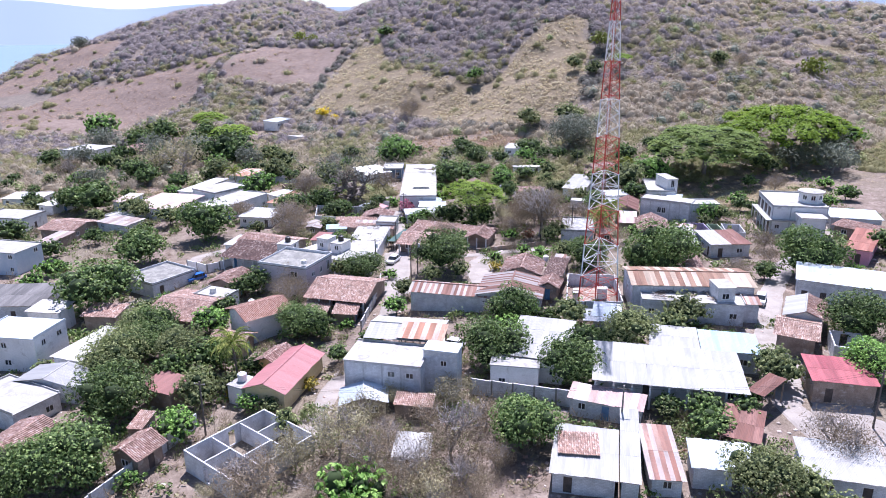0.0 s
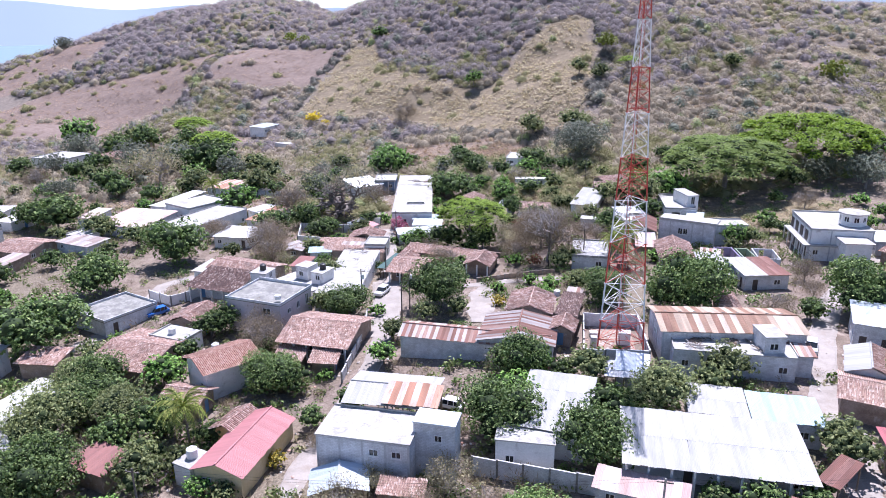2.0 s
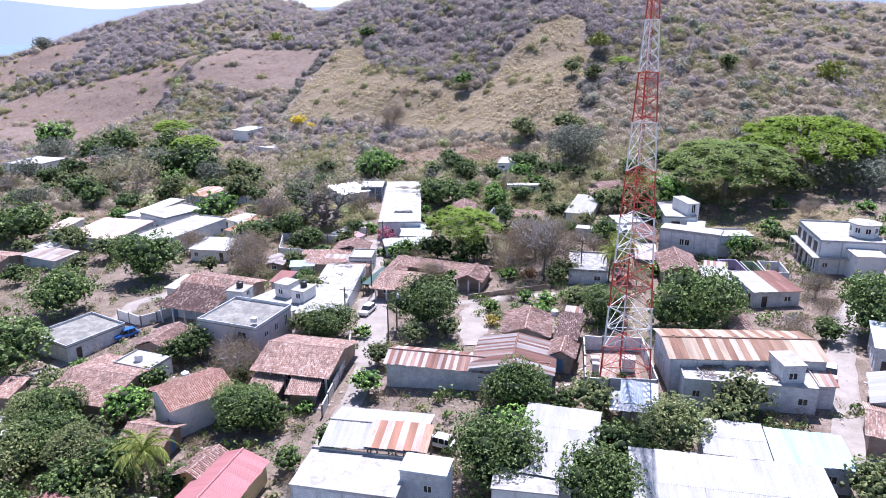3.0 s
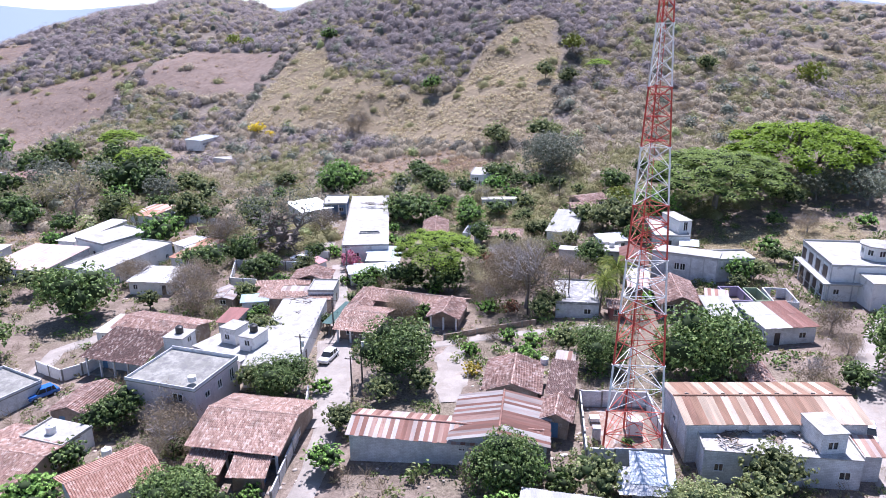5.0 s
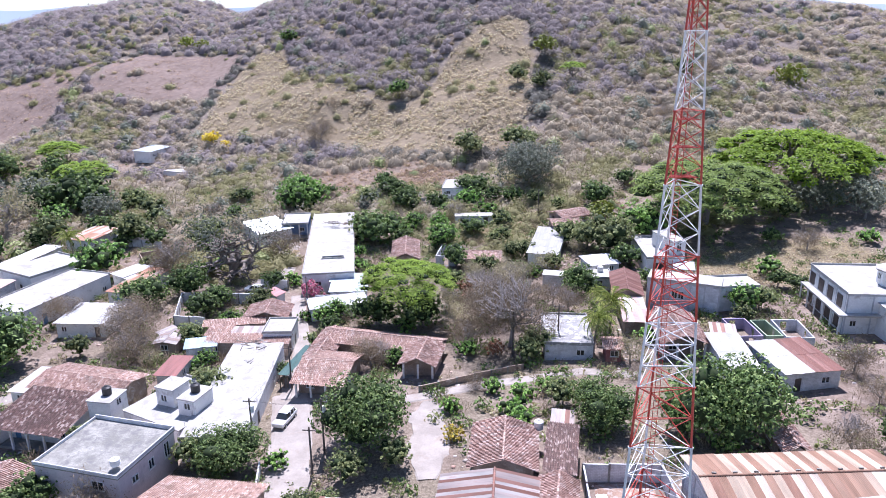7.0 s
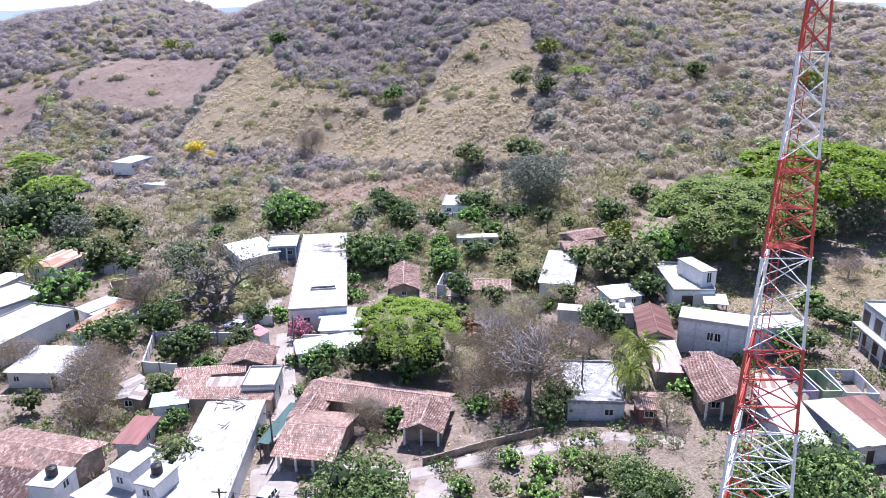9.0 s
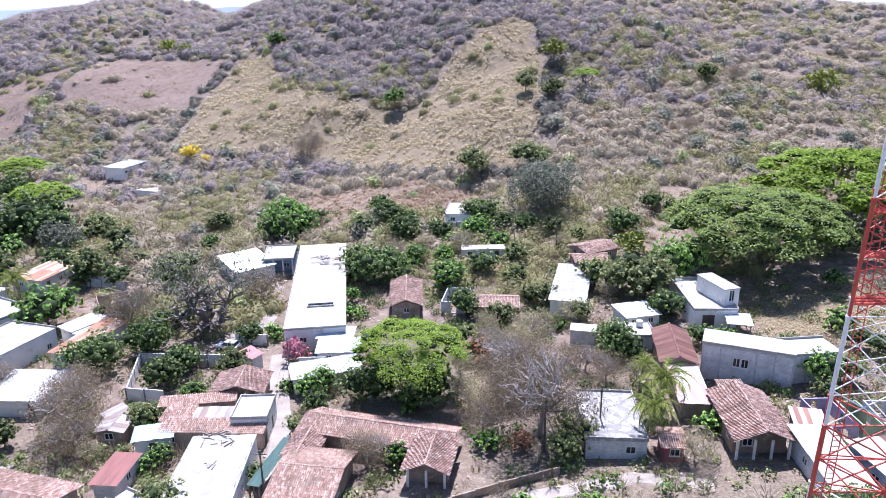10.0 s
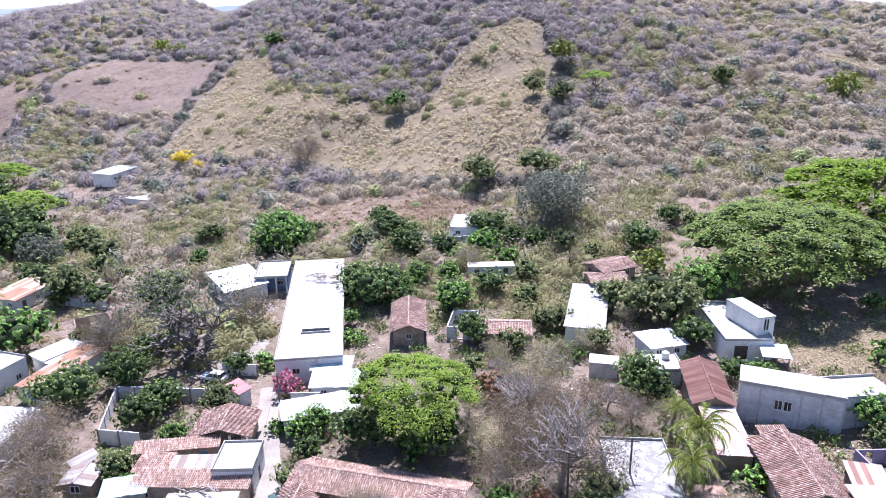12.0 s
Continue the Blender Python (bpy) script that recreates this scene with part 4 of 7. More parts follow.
def mesh_from(name, verts, faces, mats, slots=None):
    me = bpy.data.meshes.new(name)
    me.vertices.add(len(verts))
    me.vertices.foreach_set("co", np.asarray(verts, np.float32).ravel())
    f = np.asarray(faces, np.int32)
    me.loops.add(f.size)
    me.loops.foreach_set("vertex_index", f.ravel())
    me.polygons.add(len(f))
    me.polygons.foreach_set("loop_start", np.arange(0, f.size, f.shape[1], dtype=np.int32))
    if slots is not None:
        me.polygons.foreach_set("material_index", np.asarray(slots, np.int32))
    for m in mats:
        me.materials.append(m)
    me.update()
    me.validate()
    return me


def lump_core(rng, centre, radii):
    """An added closed, uneven mass inside a crown, coloured dark for shade, so that no light falls straight through."""
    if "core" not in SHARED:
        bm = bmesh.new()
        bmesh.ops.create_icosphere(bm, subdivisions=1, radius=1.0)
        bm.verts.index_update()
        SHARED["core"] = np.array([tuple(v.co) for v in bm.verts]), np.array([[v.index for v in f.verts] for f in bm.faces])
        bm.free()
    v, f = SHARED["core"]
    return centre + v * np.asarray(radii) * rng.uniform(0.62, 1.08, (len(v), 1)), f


def lobes(rng, count, flat, spread):
    """Rounded masses that make up a crown of radius 1."""
    out = []
    for i in range(count):
        a, b = 2.4 * i + rng.uniform(-0.4, 0.4), rng.uniform(0.0, 1.0) ** 0.6
        rad = rng.uniform(0.34, 0.52)
        out.append((np.array([math.cos(a) * b * spread, math.sin(a) * b * spread, flat * (rng.uniform(-0.35, 0.75) * (1 - 0.45 * b))]), rad))
    return out


def crown_mesh(kind, seed, detail=1.0):
    rng = np.random.default_rng(seed)
    flat = {"bush": 0.7, "ceiba": 0.5}.get(kind, 0.78)
    count = {"bush": 9, "ceiba": 30, "bare": 22, "dry": 22}.get(kind, 20)
    size = {"bush": 0.075, "ceiba": 0.013, "bare": 0.023, "dry": 0.023, "dark": 0.040}.get(kind, 0.052)
    amount = {"bush": 1700, "ceiba": 3800, "dry": 4200, "olive": 3800, "bare": 6800, "dark": 7000}.get(kind, 4600)
    if kind in ("yellow", "yellowgreen", "pinkflower", "redbush", "yellowtree"):
        amount, size = 1300, 0.10
    amount, size = int(amount * detail), size * detail ** -0.42
    parts_v, parts_f, slots, off = [], [], [], 0
    masses = lobes(rng, count, flat, 0.72)
    loose = kind in ("bare", "dry", "ceiba")
    weights = np.array([r * r for _, r in masses])
    shares = np.maximum(1, (amount * weights / weights.sum()).astype(int))
    squash = np.array([1, 1, 0.85])
    for (c, r), n in zip(masses, shares):
        if loose:
            d = rng.normal(0, 1, (n, 3))
            d /= np.linalg.norm(d, axis=1)[:, None]
            pts = c + d * squash * r * rng.uniform(0.35, 1.1, n)[:, None]
        else:
            tufts = max(6, n // 9)
            k = np.arange(tufts) + 0.5
            z = 1 - 1.6 * k / tufts
            turn = k * 2.39996 + c[0] * 9
            flat_r = np.sqrt(np.maximum(0.0, 1 - z * z))
            way = np.stack([flat_r * np.cos(turn), flat_r * np.sin(turn), z], 1)
            hub = c + way * squash * r * rng.uniform(0.86, 1.08, tufts)[:, None]
            pick = rng.integers(0, tufts, n)
            d = rng.normal(0, 1, (n, 3)) + way[pick] * 1.1
            d /= np.linalg.norm(d, axis=1)[:, None]
            pts = hub[pick] + d * squash * (r * rng.uniform(0.10, 0.24, tufts))[pick][:, None]
            d = d + np.array([0, 0, 0.5])
        v, f = rhombs(rng, pts, d, size * (1.55 if loose else 0.90), 0.4, 0.17 if kind == "bare" else 0.3 if loose else 0.55)
        parts_v.append(v)
        parts_f.append(f + off)
        slots += [0] * len(f)
        off += len(v)
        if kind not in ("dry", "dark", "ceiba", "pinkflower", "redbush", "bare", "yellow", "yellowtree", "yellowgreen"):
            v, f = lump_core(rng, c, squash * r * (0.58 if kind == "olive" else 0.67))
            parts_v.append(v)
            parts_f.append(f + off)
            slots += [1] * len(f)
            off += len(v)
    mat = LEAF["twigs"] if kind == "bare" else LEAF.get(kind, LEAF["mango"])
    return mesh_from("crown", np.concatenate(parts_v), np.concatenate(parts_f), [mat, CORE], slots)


def spreading_mesh(kind, seed, detail):
    """A wide dome of flat leaf sprays in layers, open underneath."""
    rng = np.random.default_rng(seed)
    flat, pads, wide, amount, size, thick = {"acacia": (0.44, 80, 0.20, 14000, 0.020, 0.05), "acaciad": (0.46, 150, 0.17, 19000, 0.019, 0.028), "acaciab": (0.42, 130, 0.135, 16000, 0.023, 0.07)}[kind]
    pads, amount, size = int(pads * min(1.0, detail + 0.3)), int(amount * detail), size * detail ** -0.42
    vs, fs, slots, off = [], [], [], 0
    for i in range(pads):
        tilt = math.acos(1 - 1.12 * (i + rng.uniform(0.1, 0.9)) / pads)
        turn = i * 2.39996 + rng.uniform(-0.3, 0.3)
        lobe = 1 + 0.10 * math.sin(3 * turn + seed) + 0.07 * math.sin(7 * turn + 2 * seed)
        reach = rng.uniform(0.84, 1.0) if i % 5 else rng.uniform(0.5, 0.78)
        hub = np.array([math.sin(tilt) * math.cos(turn) * lobe, math.sin(tilt) * math.sin(turn) * lobe, flat * math.cos(tilt)]) * reach
        r = wide * rng.uniform(0.7, 1.3)
        n = max(8, amount // pads)
        a, b = rng.uniform(0, 6.283, n), np.sqrt(rng.uniform(0, 1, n)) * r * (1 + 0.25 * np.sin(5 * rng.uniform(0, 6.283)))
        drop = -0.35 * b * b / r
        pts = hub + np.stack([b * np.cos(a), b * np.sin(a), drop + rng.normal(0, thick, n) * r * 2], 1)
        pts[:, 2] -= 0.25 * (pts[:, 0] * hub[0] + pts[:, 1] * hub[1] - hub[0] ** 2 - hub[1] ** 2)
        nrm = np.stack([np.cos(a) * 0.3 + hub[0] * 0.4, np.sin(a) * 0.3 + hub[1] * 0.4, np.full(n, 1.5)], 1)
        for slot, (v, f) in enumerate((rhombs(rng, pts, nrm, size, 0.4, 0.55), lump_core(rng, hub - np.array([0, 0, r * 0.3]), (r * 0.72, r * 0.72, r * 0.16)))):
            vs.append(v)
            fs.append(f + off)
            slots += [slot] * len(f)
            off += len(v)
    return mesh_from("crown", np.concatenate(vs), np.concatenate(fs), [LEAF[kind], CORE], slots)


def limbs_mesh(seed, height, spread, depth, radius, mat, name="trunk", up=0.35, splits=3):
    """A tapered trunk that forks into limbs and twigs."""
    rng = random.Random(seed)
    verts, faces = [], []

    def limb(a, way, length, r, level):
        b = a + way * length
        q = way.to_track_quat("Z", "Y")
        sides = 5 if level < 2 else 3
        n = len(verts)
        for p, rr in ((a, r), (b, r * 0.68)):
            for i in range(sides):
                t = 2 * math.pi * i / sides
                verts.append(p + q @ Vector((rr * math.cos(t), rr * math.sin(t), 0)))
        for i in range(sides):
            j = (i + 1) % sides
            faces.append((n + i, n + j, n + sides + j))
            faces.append((n + i, n + sides + j, n + sides + i))
        if level >= depth:
            return
        for k in range(splits if level else splits + 1):
            lean = Vector((rng.gauss(0, 1), rng.gauss(0, 1), rng.gauss(up, 0.5))).normalized()
            limb(a.lerp(b, rng.uniform(0.65, 1.0) if level else rng.uniform(0.8, 1)), (way * (0.75 if level else 0.5) + lean * spread).normalized(), length * rng.uniform(0.6, 0.86), r * 0.62, level + 1)

    limb(Vector((0, 0, -0.1)), Vector((rng.uniform(-0.1, 0.1), rng.uniform(-0.1, 0.1), 1)).normalized(), height, radius, 0)
    return mesh_from(name, np.array([tuple(v) for v in verts]), np.array(faces), [mat])


def palm_frond():
    bm = bmesh.new()
    prev = None
    for i in range(23):
        t = i / 22
        p = Vector((t * (1 - 0.22 * t * t), 0, 0.30 * t - 0.80 * t * t * t))
        if prev is not None:
            tube(bm, prev, p, 0.02 * (1.1 - t), 0.018 * (1.05 - t), 3, False)
        if i > 2:
            for s in (-1, 1):
                ln = 0.24 * math.sin(math.pi * (0.14 + 0.82 * t))
                q = p + Vector((0.5 * ln, s * ln * 0.72, -0.62 * ln))
                vs = [bm.verts.new(v) for v in (p + Vector((-0.016, 0, 0)), p + Vector((0.02, 0, 0)), q)]
                bm.faces.new(vs)
        prev = p
    return mesh_of("frond", bm, LEAF["palm"])


CROWNS, BRANCHES = {}, {}
TREE_WORDS = {
    "mango": ("tree", "dense dark green broadleaf tree among the houses"), "green": ("tree", "fresh green leafy tree with an uneven crown"), "olive": ("tree", "dusty olive green tree with a loose crown"),
    "dark": ("tree", "large grey green tree at the foot of the hill"), "dry": ("tree", "half dry yellowish tree with thin leaves"), "bare": ("tree", "leafless grey tree with fine dry twigs"),
    "acacia": ("tree", "broad bright green tree with a flat spreading crown"), "acaciad": ("tree", "huge spreading feathery green tree"), "acaciab": ("tree", "huge bright green spreading tree"),
    "bush": ("bush", "low green leafy bush growing on dry ground"), "yellow": ("bush", "small shrub with yellow blossom"), "yellowgreen": ("tree", "yellow green leafy tree"), "pinkflower": ("bush", "bougainvillea bush with magenta blossom"),
    "redbush": ("bush", "russet half dry bush in a yard"), "palm": ("palm", "coconut palm with drooping yellow green fronds"), "ceiba": ("tree", "great spreading half bare tree with thick limbs"), "yellowtree": ("tree", "small tree in yellow blossom on the hillside"),
}
TREE_NAMES = {"palm": "palm_tree", "bush": "bush", "yellow": "bush", "pinkflower": "bush", "redbush": "bush"}
TREES = []


def beside(x, y, gap):
    """The place itself, or the nearest one outside the house that stands there."""
    for _ in range(3):
        for hx, hy, c, s, hw, hd in HOUSES:
            u, v = (x - hx) * c + (y - hy) * s, (y - hy) * c - (x - hx) * s
            du, dv = hw + gap - abs(u), hd + gap - abs(v)
            if du > 0 and dv > 0:
                if du < dv:
                    u = math.copysign(hw + gap + 0.01, u)
                else:
                    v = math.copysign(hd + gap + 0.01, v)
                x, y = hx + u * c - v * s, hy + u * s + v * c
    return x, y


def tree(kind, x, y, r):
    rng = random.Random(int(x * 53 + y * 17 + r * 7))
    x, y = beside(x, y, min(0.8, 0.3 * r))
    z = ground(x, y) - 0.05
    category, label = TREE_WORDS[kind]
    TREES.append((x, y, r))
    top = empty(TREE_NAMES.get(kind, "tree"), pose(x, y, z, 0, 0, rng.uniform(0, 360)), label, category)
    if kind == "palm":
        h = 5.0 + r * 0.3
        if "frond" not in SHARED:
            SHARED["frond"] = palm_frond()
        bm = bmesh.new()
        prev = Vector((0, 0, -0.2))
        for i in range(1, 9):
            p = Vector((0.5 * (i / 8) ** 2, 0.2 * (i / 8), h * i / 8))
            tube(bm, prev, p, 0.19 - 0.008 * i, 0.185 - 0.008 * i, 7)
            prev = p
        part("trunk", bm, BARK, top)
        for i in range(24):
            a = i * 137.5
            attach("frond", SHARED["frond"], top, pose(*prev, 0, -58 + 100 * (i / 23) + rng.uniform(-8, 8), a) @ Matrix.Diagonal((r * 1.2, r * 1.2, r * 1.2, 1)))
        return
    variant = rng.randrange(4)
    if kind in ("bare", "ceiba", "dry"):
        depth = 5 if r > 3 else 4
        key = (kind, variant, depth)
        if key not in BRANCHES:
            if kind == "ceiba":
                BRANCHES[key] = limbs_mesh(700 + variant, 0.34, 1.0, depth, 0.085, BARK, up=0.12)
            else:
                BRANCHES[key] = limbs_mesh(300 + variant, 0.44, 0.72, depth, 0.04, TWIG, up=0.3)
        attach("trunk", BRANCHES[key], top, Matrix.Diagonal((r * 1.25, r * 1.25, r * 1.25, 1)))
    else:
        depth = 3 if r > 3 else 2
        key = ("trunk", variant, depth)
        if key not in BRANCHES:
            BRANCHES[key] = limbs_mesh(500 + variant, 0.5, 0.8, depth, 0.07, BARK, up=0.5)
        k = r * (1.1 if kind == "acacia" else 0.85 if kind not in ("bush", "yellow", "redbush", "pinkflower") else 0.5)
        attach("trunk", BRANCHES[key], top, Matrix.Diagonal((k, k, k, 1)))
    detail = 2.2 if kind == "bare" and r > 6 else 1.08 if r > 4.6 and kind in ("mango", "green", "olive", "dark") else 0.7 if r > 3.4 else 0.5 if r > 2.3 else 0.3
    if r > 3.8 and y < 150 and x > -85 and kind in ("mango", "green", "olive"):
        detail = 2.2
    elif kind in ("acaciad", "acaciab") or (kind == "dark" and r > 8):
        detail = 1.5
    elif kind == "acacia" and r > 7:
        detail = 1.4
    elif y > 190:
        detail *= 0.6
    if x < -105 and y > 100:
        detail *= 0.6
    key = (kind, variant, detail)
    if key not in CROWNS:
        CROWNS[key] = (spreading_mesh if kind.startswith("acacia") else crown_mesh)(kind, 40 + variant * 13 + sum(map(ord, kind)), detail)
    low = {"bush": 0.5, "yellow": 0.6, "redbush": 0.7, "pinkflower": 0.8}.get(kind)
    lift = low * r if low else r * {"acaciad": 0.58, "acaciab": 0.54, "acacia": 1.15}.get(kind, 0.62) + (0.0 if kind.startswith("acacia") else 0.5)
    if kind in ("dry", "ceiba", "bare"):
        lift = r * (0.68 if kind == "bare" else 0.85)
    wide = rng.uniform(0.95, 1.05)
    attach("crown", CROWNS[key], top, Matrix.Translation((0, 0, lift)) @ Matrix.Diagonal((r * wide, r / wide, r * rng.uniform(0.92, 1.1), 1)))




# ---- streets ----
def road(name, label, points, width, lift=0.04, mat=None, ragged=0.22):
    """A strip of road laid on the ground, with worn, uneven edges."""
    pts = []
    for (ax, ay), (bx, by) in zip(points, points[1:]):
        n = max(1, int(math.hypot(bx - ax, by - ay) / 1.5))
        pts += [Vector((ax + (bx - ax) * i / n, ay + (by - ay) * i / n)) for i in range(n)]
    pts.append(Vector(points[-1]))
    bm, rows = bmesh.new(), []
    for i, p in enumerate(pts):
        way = (pts[min(i + 2, len(pts) - 1)] - pts[max(i - 2, 0)]).normalized()
        side = Vector((-way.y, way.x))
        taper = 1.0 if ragged < 0.5 else min(1.0, 0.35 + 0.9 * math.sin(math.pi * (i + 0.5) / len(pts)))
        row = []
        for k in range(7):
            u = (k / 6 - 0.5) * width * (1 + ragged * noise.noise(Vector((p.x / 3, p.y / 3, k * 1.3))) * (1 if k in (0, 6) else 0.4)) * taper
            q = p + side * u
            drop = 0.25 if k in (0, 6) else 0
            row.append(bm.verts.new((q.x, q.y, rough_ground(q.x, q.y) + lift + 0.06 - drop)))
        rows.append(row)
    for a, b in zip(rows, rows[1:]):
        for k in range(6):
            bm.faces.new((a[k], a[k + 1], b[k + 1], b[k]))
    me = mesh_of(name, bm, mat or ROAD)
    tagged(new(name, me), label, "road", kind="structure")


road("road", "pale dusty village street between the houses", [(-36, 70), (-37.5, 84), (-37, 96), (-37, 110), (-38.4, 119)], 4.0)
road("road", "pale dusty widening of the street where a car stands", [(-38.4, 118.6), (-40.6, 127), (-42.4, 134), (-44.8, 141), (-46.2, 145)], 6.6, 0.055)
road("road", "pale dusty street climbing past a long white house", [(-46.2, 144.6), (-47.6, 152), (-49.4, 160), (-52.6, 168.6), (-55.8, 177), (-58.6, 186)], 3.8)
road("road", "bare dusty yard beside a big tree", [(-25.5, 143), (-25, 137), (-24.2, 131), (-23.4, 125)], 6.0, 0.045, ragged=0.8)
road("road", "pale dusty lane beside a stone wall", [(-44, 143), (-38.2, 145.8), (-30, 143), (-19.5, 147.5), (-12, 150), (-4.5, 152.7), (4, 151.5)], 2.8)
road("road", "wide dusty street beside the long shed", [(52, 173), (42, 156), (35, 143), (29.7, 127), (25.5, 108), (27, 100), (25, 90), (29, 80), (33, 66)], 4.6, 0.05)
road("road", "bare dusty plot beside the street", [(30, 96), (32, 86), (35, 74), (37, 64)], 11.0, 0.035, ragged=0.8)
road("road", "reddish bare earth of the walled tower yard", [(-1.9, 124.9), (-1.4, 119), (-0.9, 114.1)], 7.8, 0.05, mat=RED_EARTH, ragged=0.05)
road("road", "pale sandy yard beside the long white building", [(-77, 222), (-73, 209), (-67, 192)], 14.0, 0.05, ragged=0.8)
road("road", "dusty unpaved street", [(-84, 153), (-86, 148), (-93, 138), (-90.4, 129), (-88, 119), (-91, 108)], 4.0)


# ---- boundary walls ----
def boundary(points, height, mat_key="block", label="grey concrete block boundary wall"):
    for (ax, ay), (bx, by) in zip(points, points[1:]):
        ln = math.hypot(bx - ax, by - ay)
        n = max(1, round(ln / 3.0))
        top = empty("boundary_wall", pose(ax, ay, 0, 0, 0, math.degrees(math.atan2(by - ay, bx - ax))), label, "wall")
        for i in range(n):
            x0, x1 = ln * i / n, ln * (i + 1) / n
            mx, my = ax + (bx - ax) * (i + 0.5) / n, ay + (by - ay) * (i + 0.5) / n
            g = ground(mx, my)
            bm = bmesh.new()
            box(bm, x0, x1, -0.07, 0.07, g - 0.8, g + height)
            box(bm, x0, x1, -0.09, 0.09, g + height, g + height + 0.08)
            part("panel", bm, WALL[mat_key], top)
            bm = bmesh.new()
            box(bm, x0 - 0.12, x0 + 0.12, -0.12, 0.12, g - 0.8, g + height + 0.12)
            part("pillar", bm, CONCRETE, top)


boundary([(-55.5, 52), (-54.4, 59), (-52.3, 73)], 2.0)
boundary([(-6.2, 125.2), (2.2, 125.6), (3.7, 113.9), (-5.6, 113.2), (-6.2, 125.2)], 2.2, "block", "grey concrete block wall of the tower yard")
boundary([(-49, 181), (-53.4, 180.4)], 2.2, "block")
boundary([(-61.4, 178.2), (-66.3, 181.2), (-80.9, 180.9), (-76.5, 169.3)], 2.1)
boundary([(-62, 189.5), (-68, 189.8)], 2.0, "plaster", "white plastered boundary wall")
boundary([(-56, 190.4), (-52.6, 191.2)], 2.4, "blue", "blue painted gate wall")
boundary([(-47, 244), (-37, 245), (-31, 246)], 2.0)
boundary([(-17, 86.6), (-2, 85.2)], 2.4)
boundary([(-76.5, 169.1), (-70.4, 168.7)], 2.2, "plaster", "white plastered yard wall")
boundary([(-102, 213), (-114, 215), (-119, 220)], 1.8)
boundary([(-27.5, 145.6), (-20, 149.8), (-13, 153.2)], 0.9, "adobe", "low rubble wall beside the lane")
boundary([(-91, 131), (-84.5, 128.5), (-81, 133)], 1.9, "plaster", "curved white plastered yard wall")
boundary([(-39.8, 104), (-41.5, 119), (-43.5, 126)], 1.6)

# ---- the houses: kind, roof, walls, x, y, turn, width, depth, eaves, rise ----
house("ruin", "conc", "block", -41.0, 67.1, -25, 10.0, 12.1, 2.8, 0.0)
house("gy", "tile", "adobe", -54.7, 63.9, -10, 5.1, 5.1, 2.6, 1.3)
house("shed", "tile", "adobe", -58.2, 69.5, 6, 2.2, 3.9, 2.4, 0.5)
house("gy", "tile", "adobe", -71.0, 63.1, 0, 7.6, 7.5, 2.6, 1.3)
house("flat", "white", "block", -81.2, 71.8, 76, 7.0, 11.7, 3.2, 0.0)
house("gy", "white", "block", -78.7, 77.8, 1, 10.7, 5.5, 3.0, 1.0)
house("shed", "white", "plaster", -80.4, 87.8, -6, 6.0, 11.6, 3.3, 0.3)
house("flat", "zinc", "plaster", -93.2, 86.7, 5, 10.9, 8.0, 6.0, 0.0)
house("shed", "white", "plaster", -98.2, 98.5, 6, 6.8, 5.0, 4.3, 0.3)
house("shed", "dark", "block", -111.8, 105.0, 17, 13.4, 11.1, 3.2, 0.5)
house("shed", "tile", "adobe", -88.9, 101.3, 8, 7.0, 5.3, 2.6, 0.6)
house("flat", "white", "plaster", -164.0, 157.8, 2, 14.2, 9.6, 4.0, 0.0)
house("gx", "tile", "adobe", -140.7, 153.1, -2, 11.1, 11.7, 2.6, 1.2)
house("shed", "greyold", "adobe", -136.3, 141.4, 1, 4.6, 11.4, 2.5, 0.5)
house("flat", "white", "blue", -135.0, 126.7, -0, 11.6, 8.2, 5.5, 0.0)
house("flat", "conc", "block", -90.5, 120.5, -19, 9.6, 10.8, 2.8, 0.0)
house("shed", "tiledark", "plaster", -76.2, 133.8, -6, 11.5, 8.8, 3.0, 1.5, porch=2.2)
house("gx", "tile", "adobe", -75.6, 142.4, -9, 15.0, 8.0, 3.4, 0.9)
house("flat", "conc", "lilac", -60.6, 123.2, -8, 11.2, 10.0, 5.6, 0.0, holes=((1, 0.25, 3.4, 1.1, 0.9), (1, 0.55, 3.3, 1.0, 1.3), (1, 0.85, 3.0, 1.0, 2.0), (0, 0.75, 3.6, 1.6, 1.2)))
house("flat", "white", "plaster", -68.2, 135.4, -4, 3.6, 3.8, 5.2, 0.0)
house("flat", "white", "plaster", -52.6, 141.7, 9, 8.0, 27.0, 3.3, 0.0, holes=((1, 0.3, 0.0, 1.2, 2.2), (1, 0.7, 1.0, 1.2, 1.1)))
house("flat", "white", "plaster", -58.5, 137.1, -22, 10.7, 10.8, 3.3, 0.0)
house("flat", "white", "plaster", -59.7, 137.2, -14, 3.1, 3.4, 6.0, 0.0)
house("flat", "white", "plaster", -55.7, 135.5, -11, 2.8, 4.1, 5.5, 0.0)
house("flat", "white", "plaster", -71.7, 111.2, -9, 6.8, 5.0, 3.0, 0.0)
house("gy", "tile", "adobe", -73.0, 119.1, -3, 7.6, 8.0, 2.6, 1.3)
house("gy", "tilered", "plaster", -57.6, 101.9, -36, 8.1, 9.3, 4.3, 1.3)
house("gx", "tile", "adobe", -46.5, 115.0, -1, 12.1, 12.7, 2.8, 1.7, porch=1.4)
house("shed", "tile", "adobe", -49.5, 107.8, 4, 4.9, 4.3, 2.0, 0.8)
house("shed", "tile", "adobe", -43.7, 107.4, 7, 4.6, 4.1, 2.0, 0.8)
house("gy", "pink", "cream", -44.5, 84.4, -2, 6.7, 13.1, 3.0, 1.2)
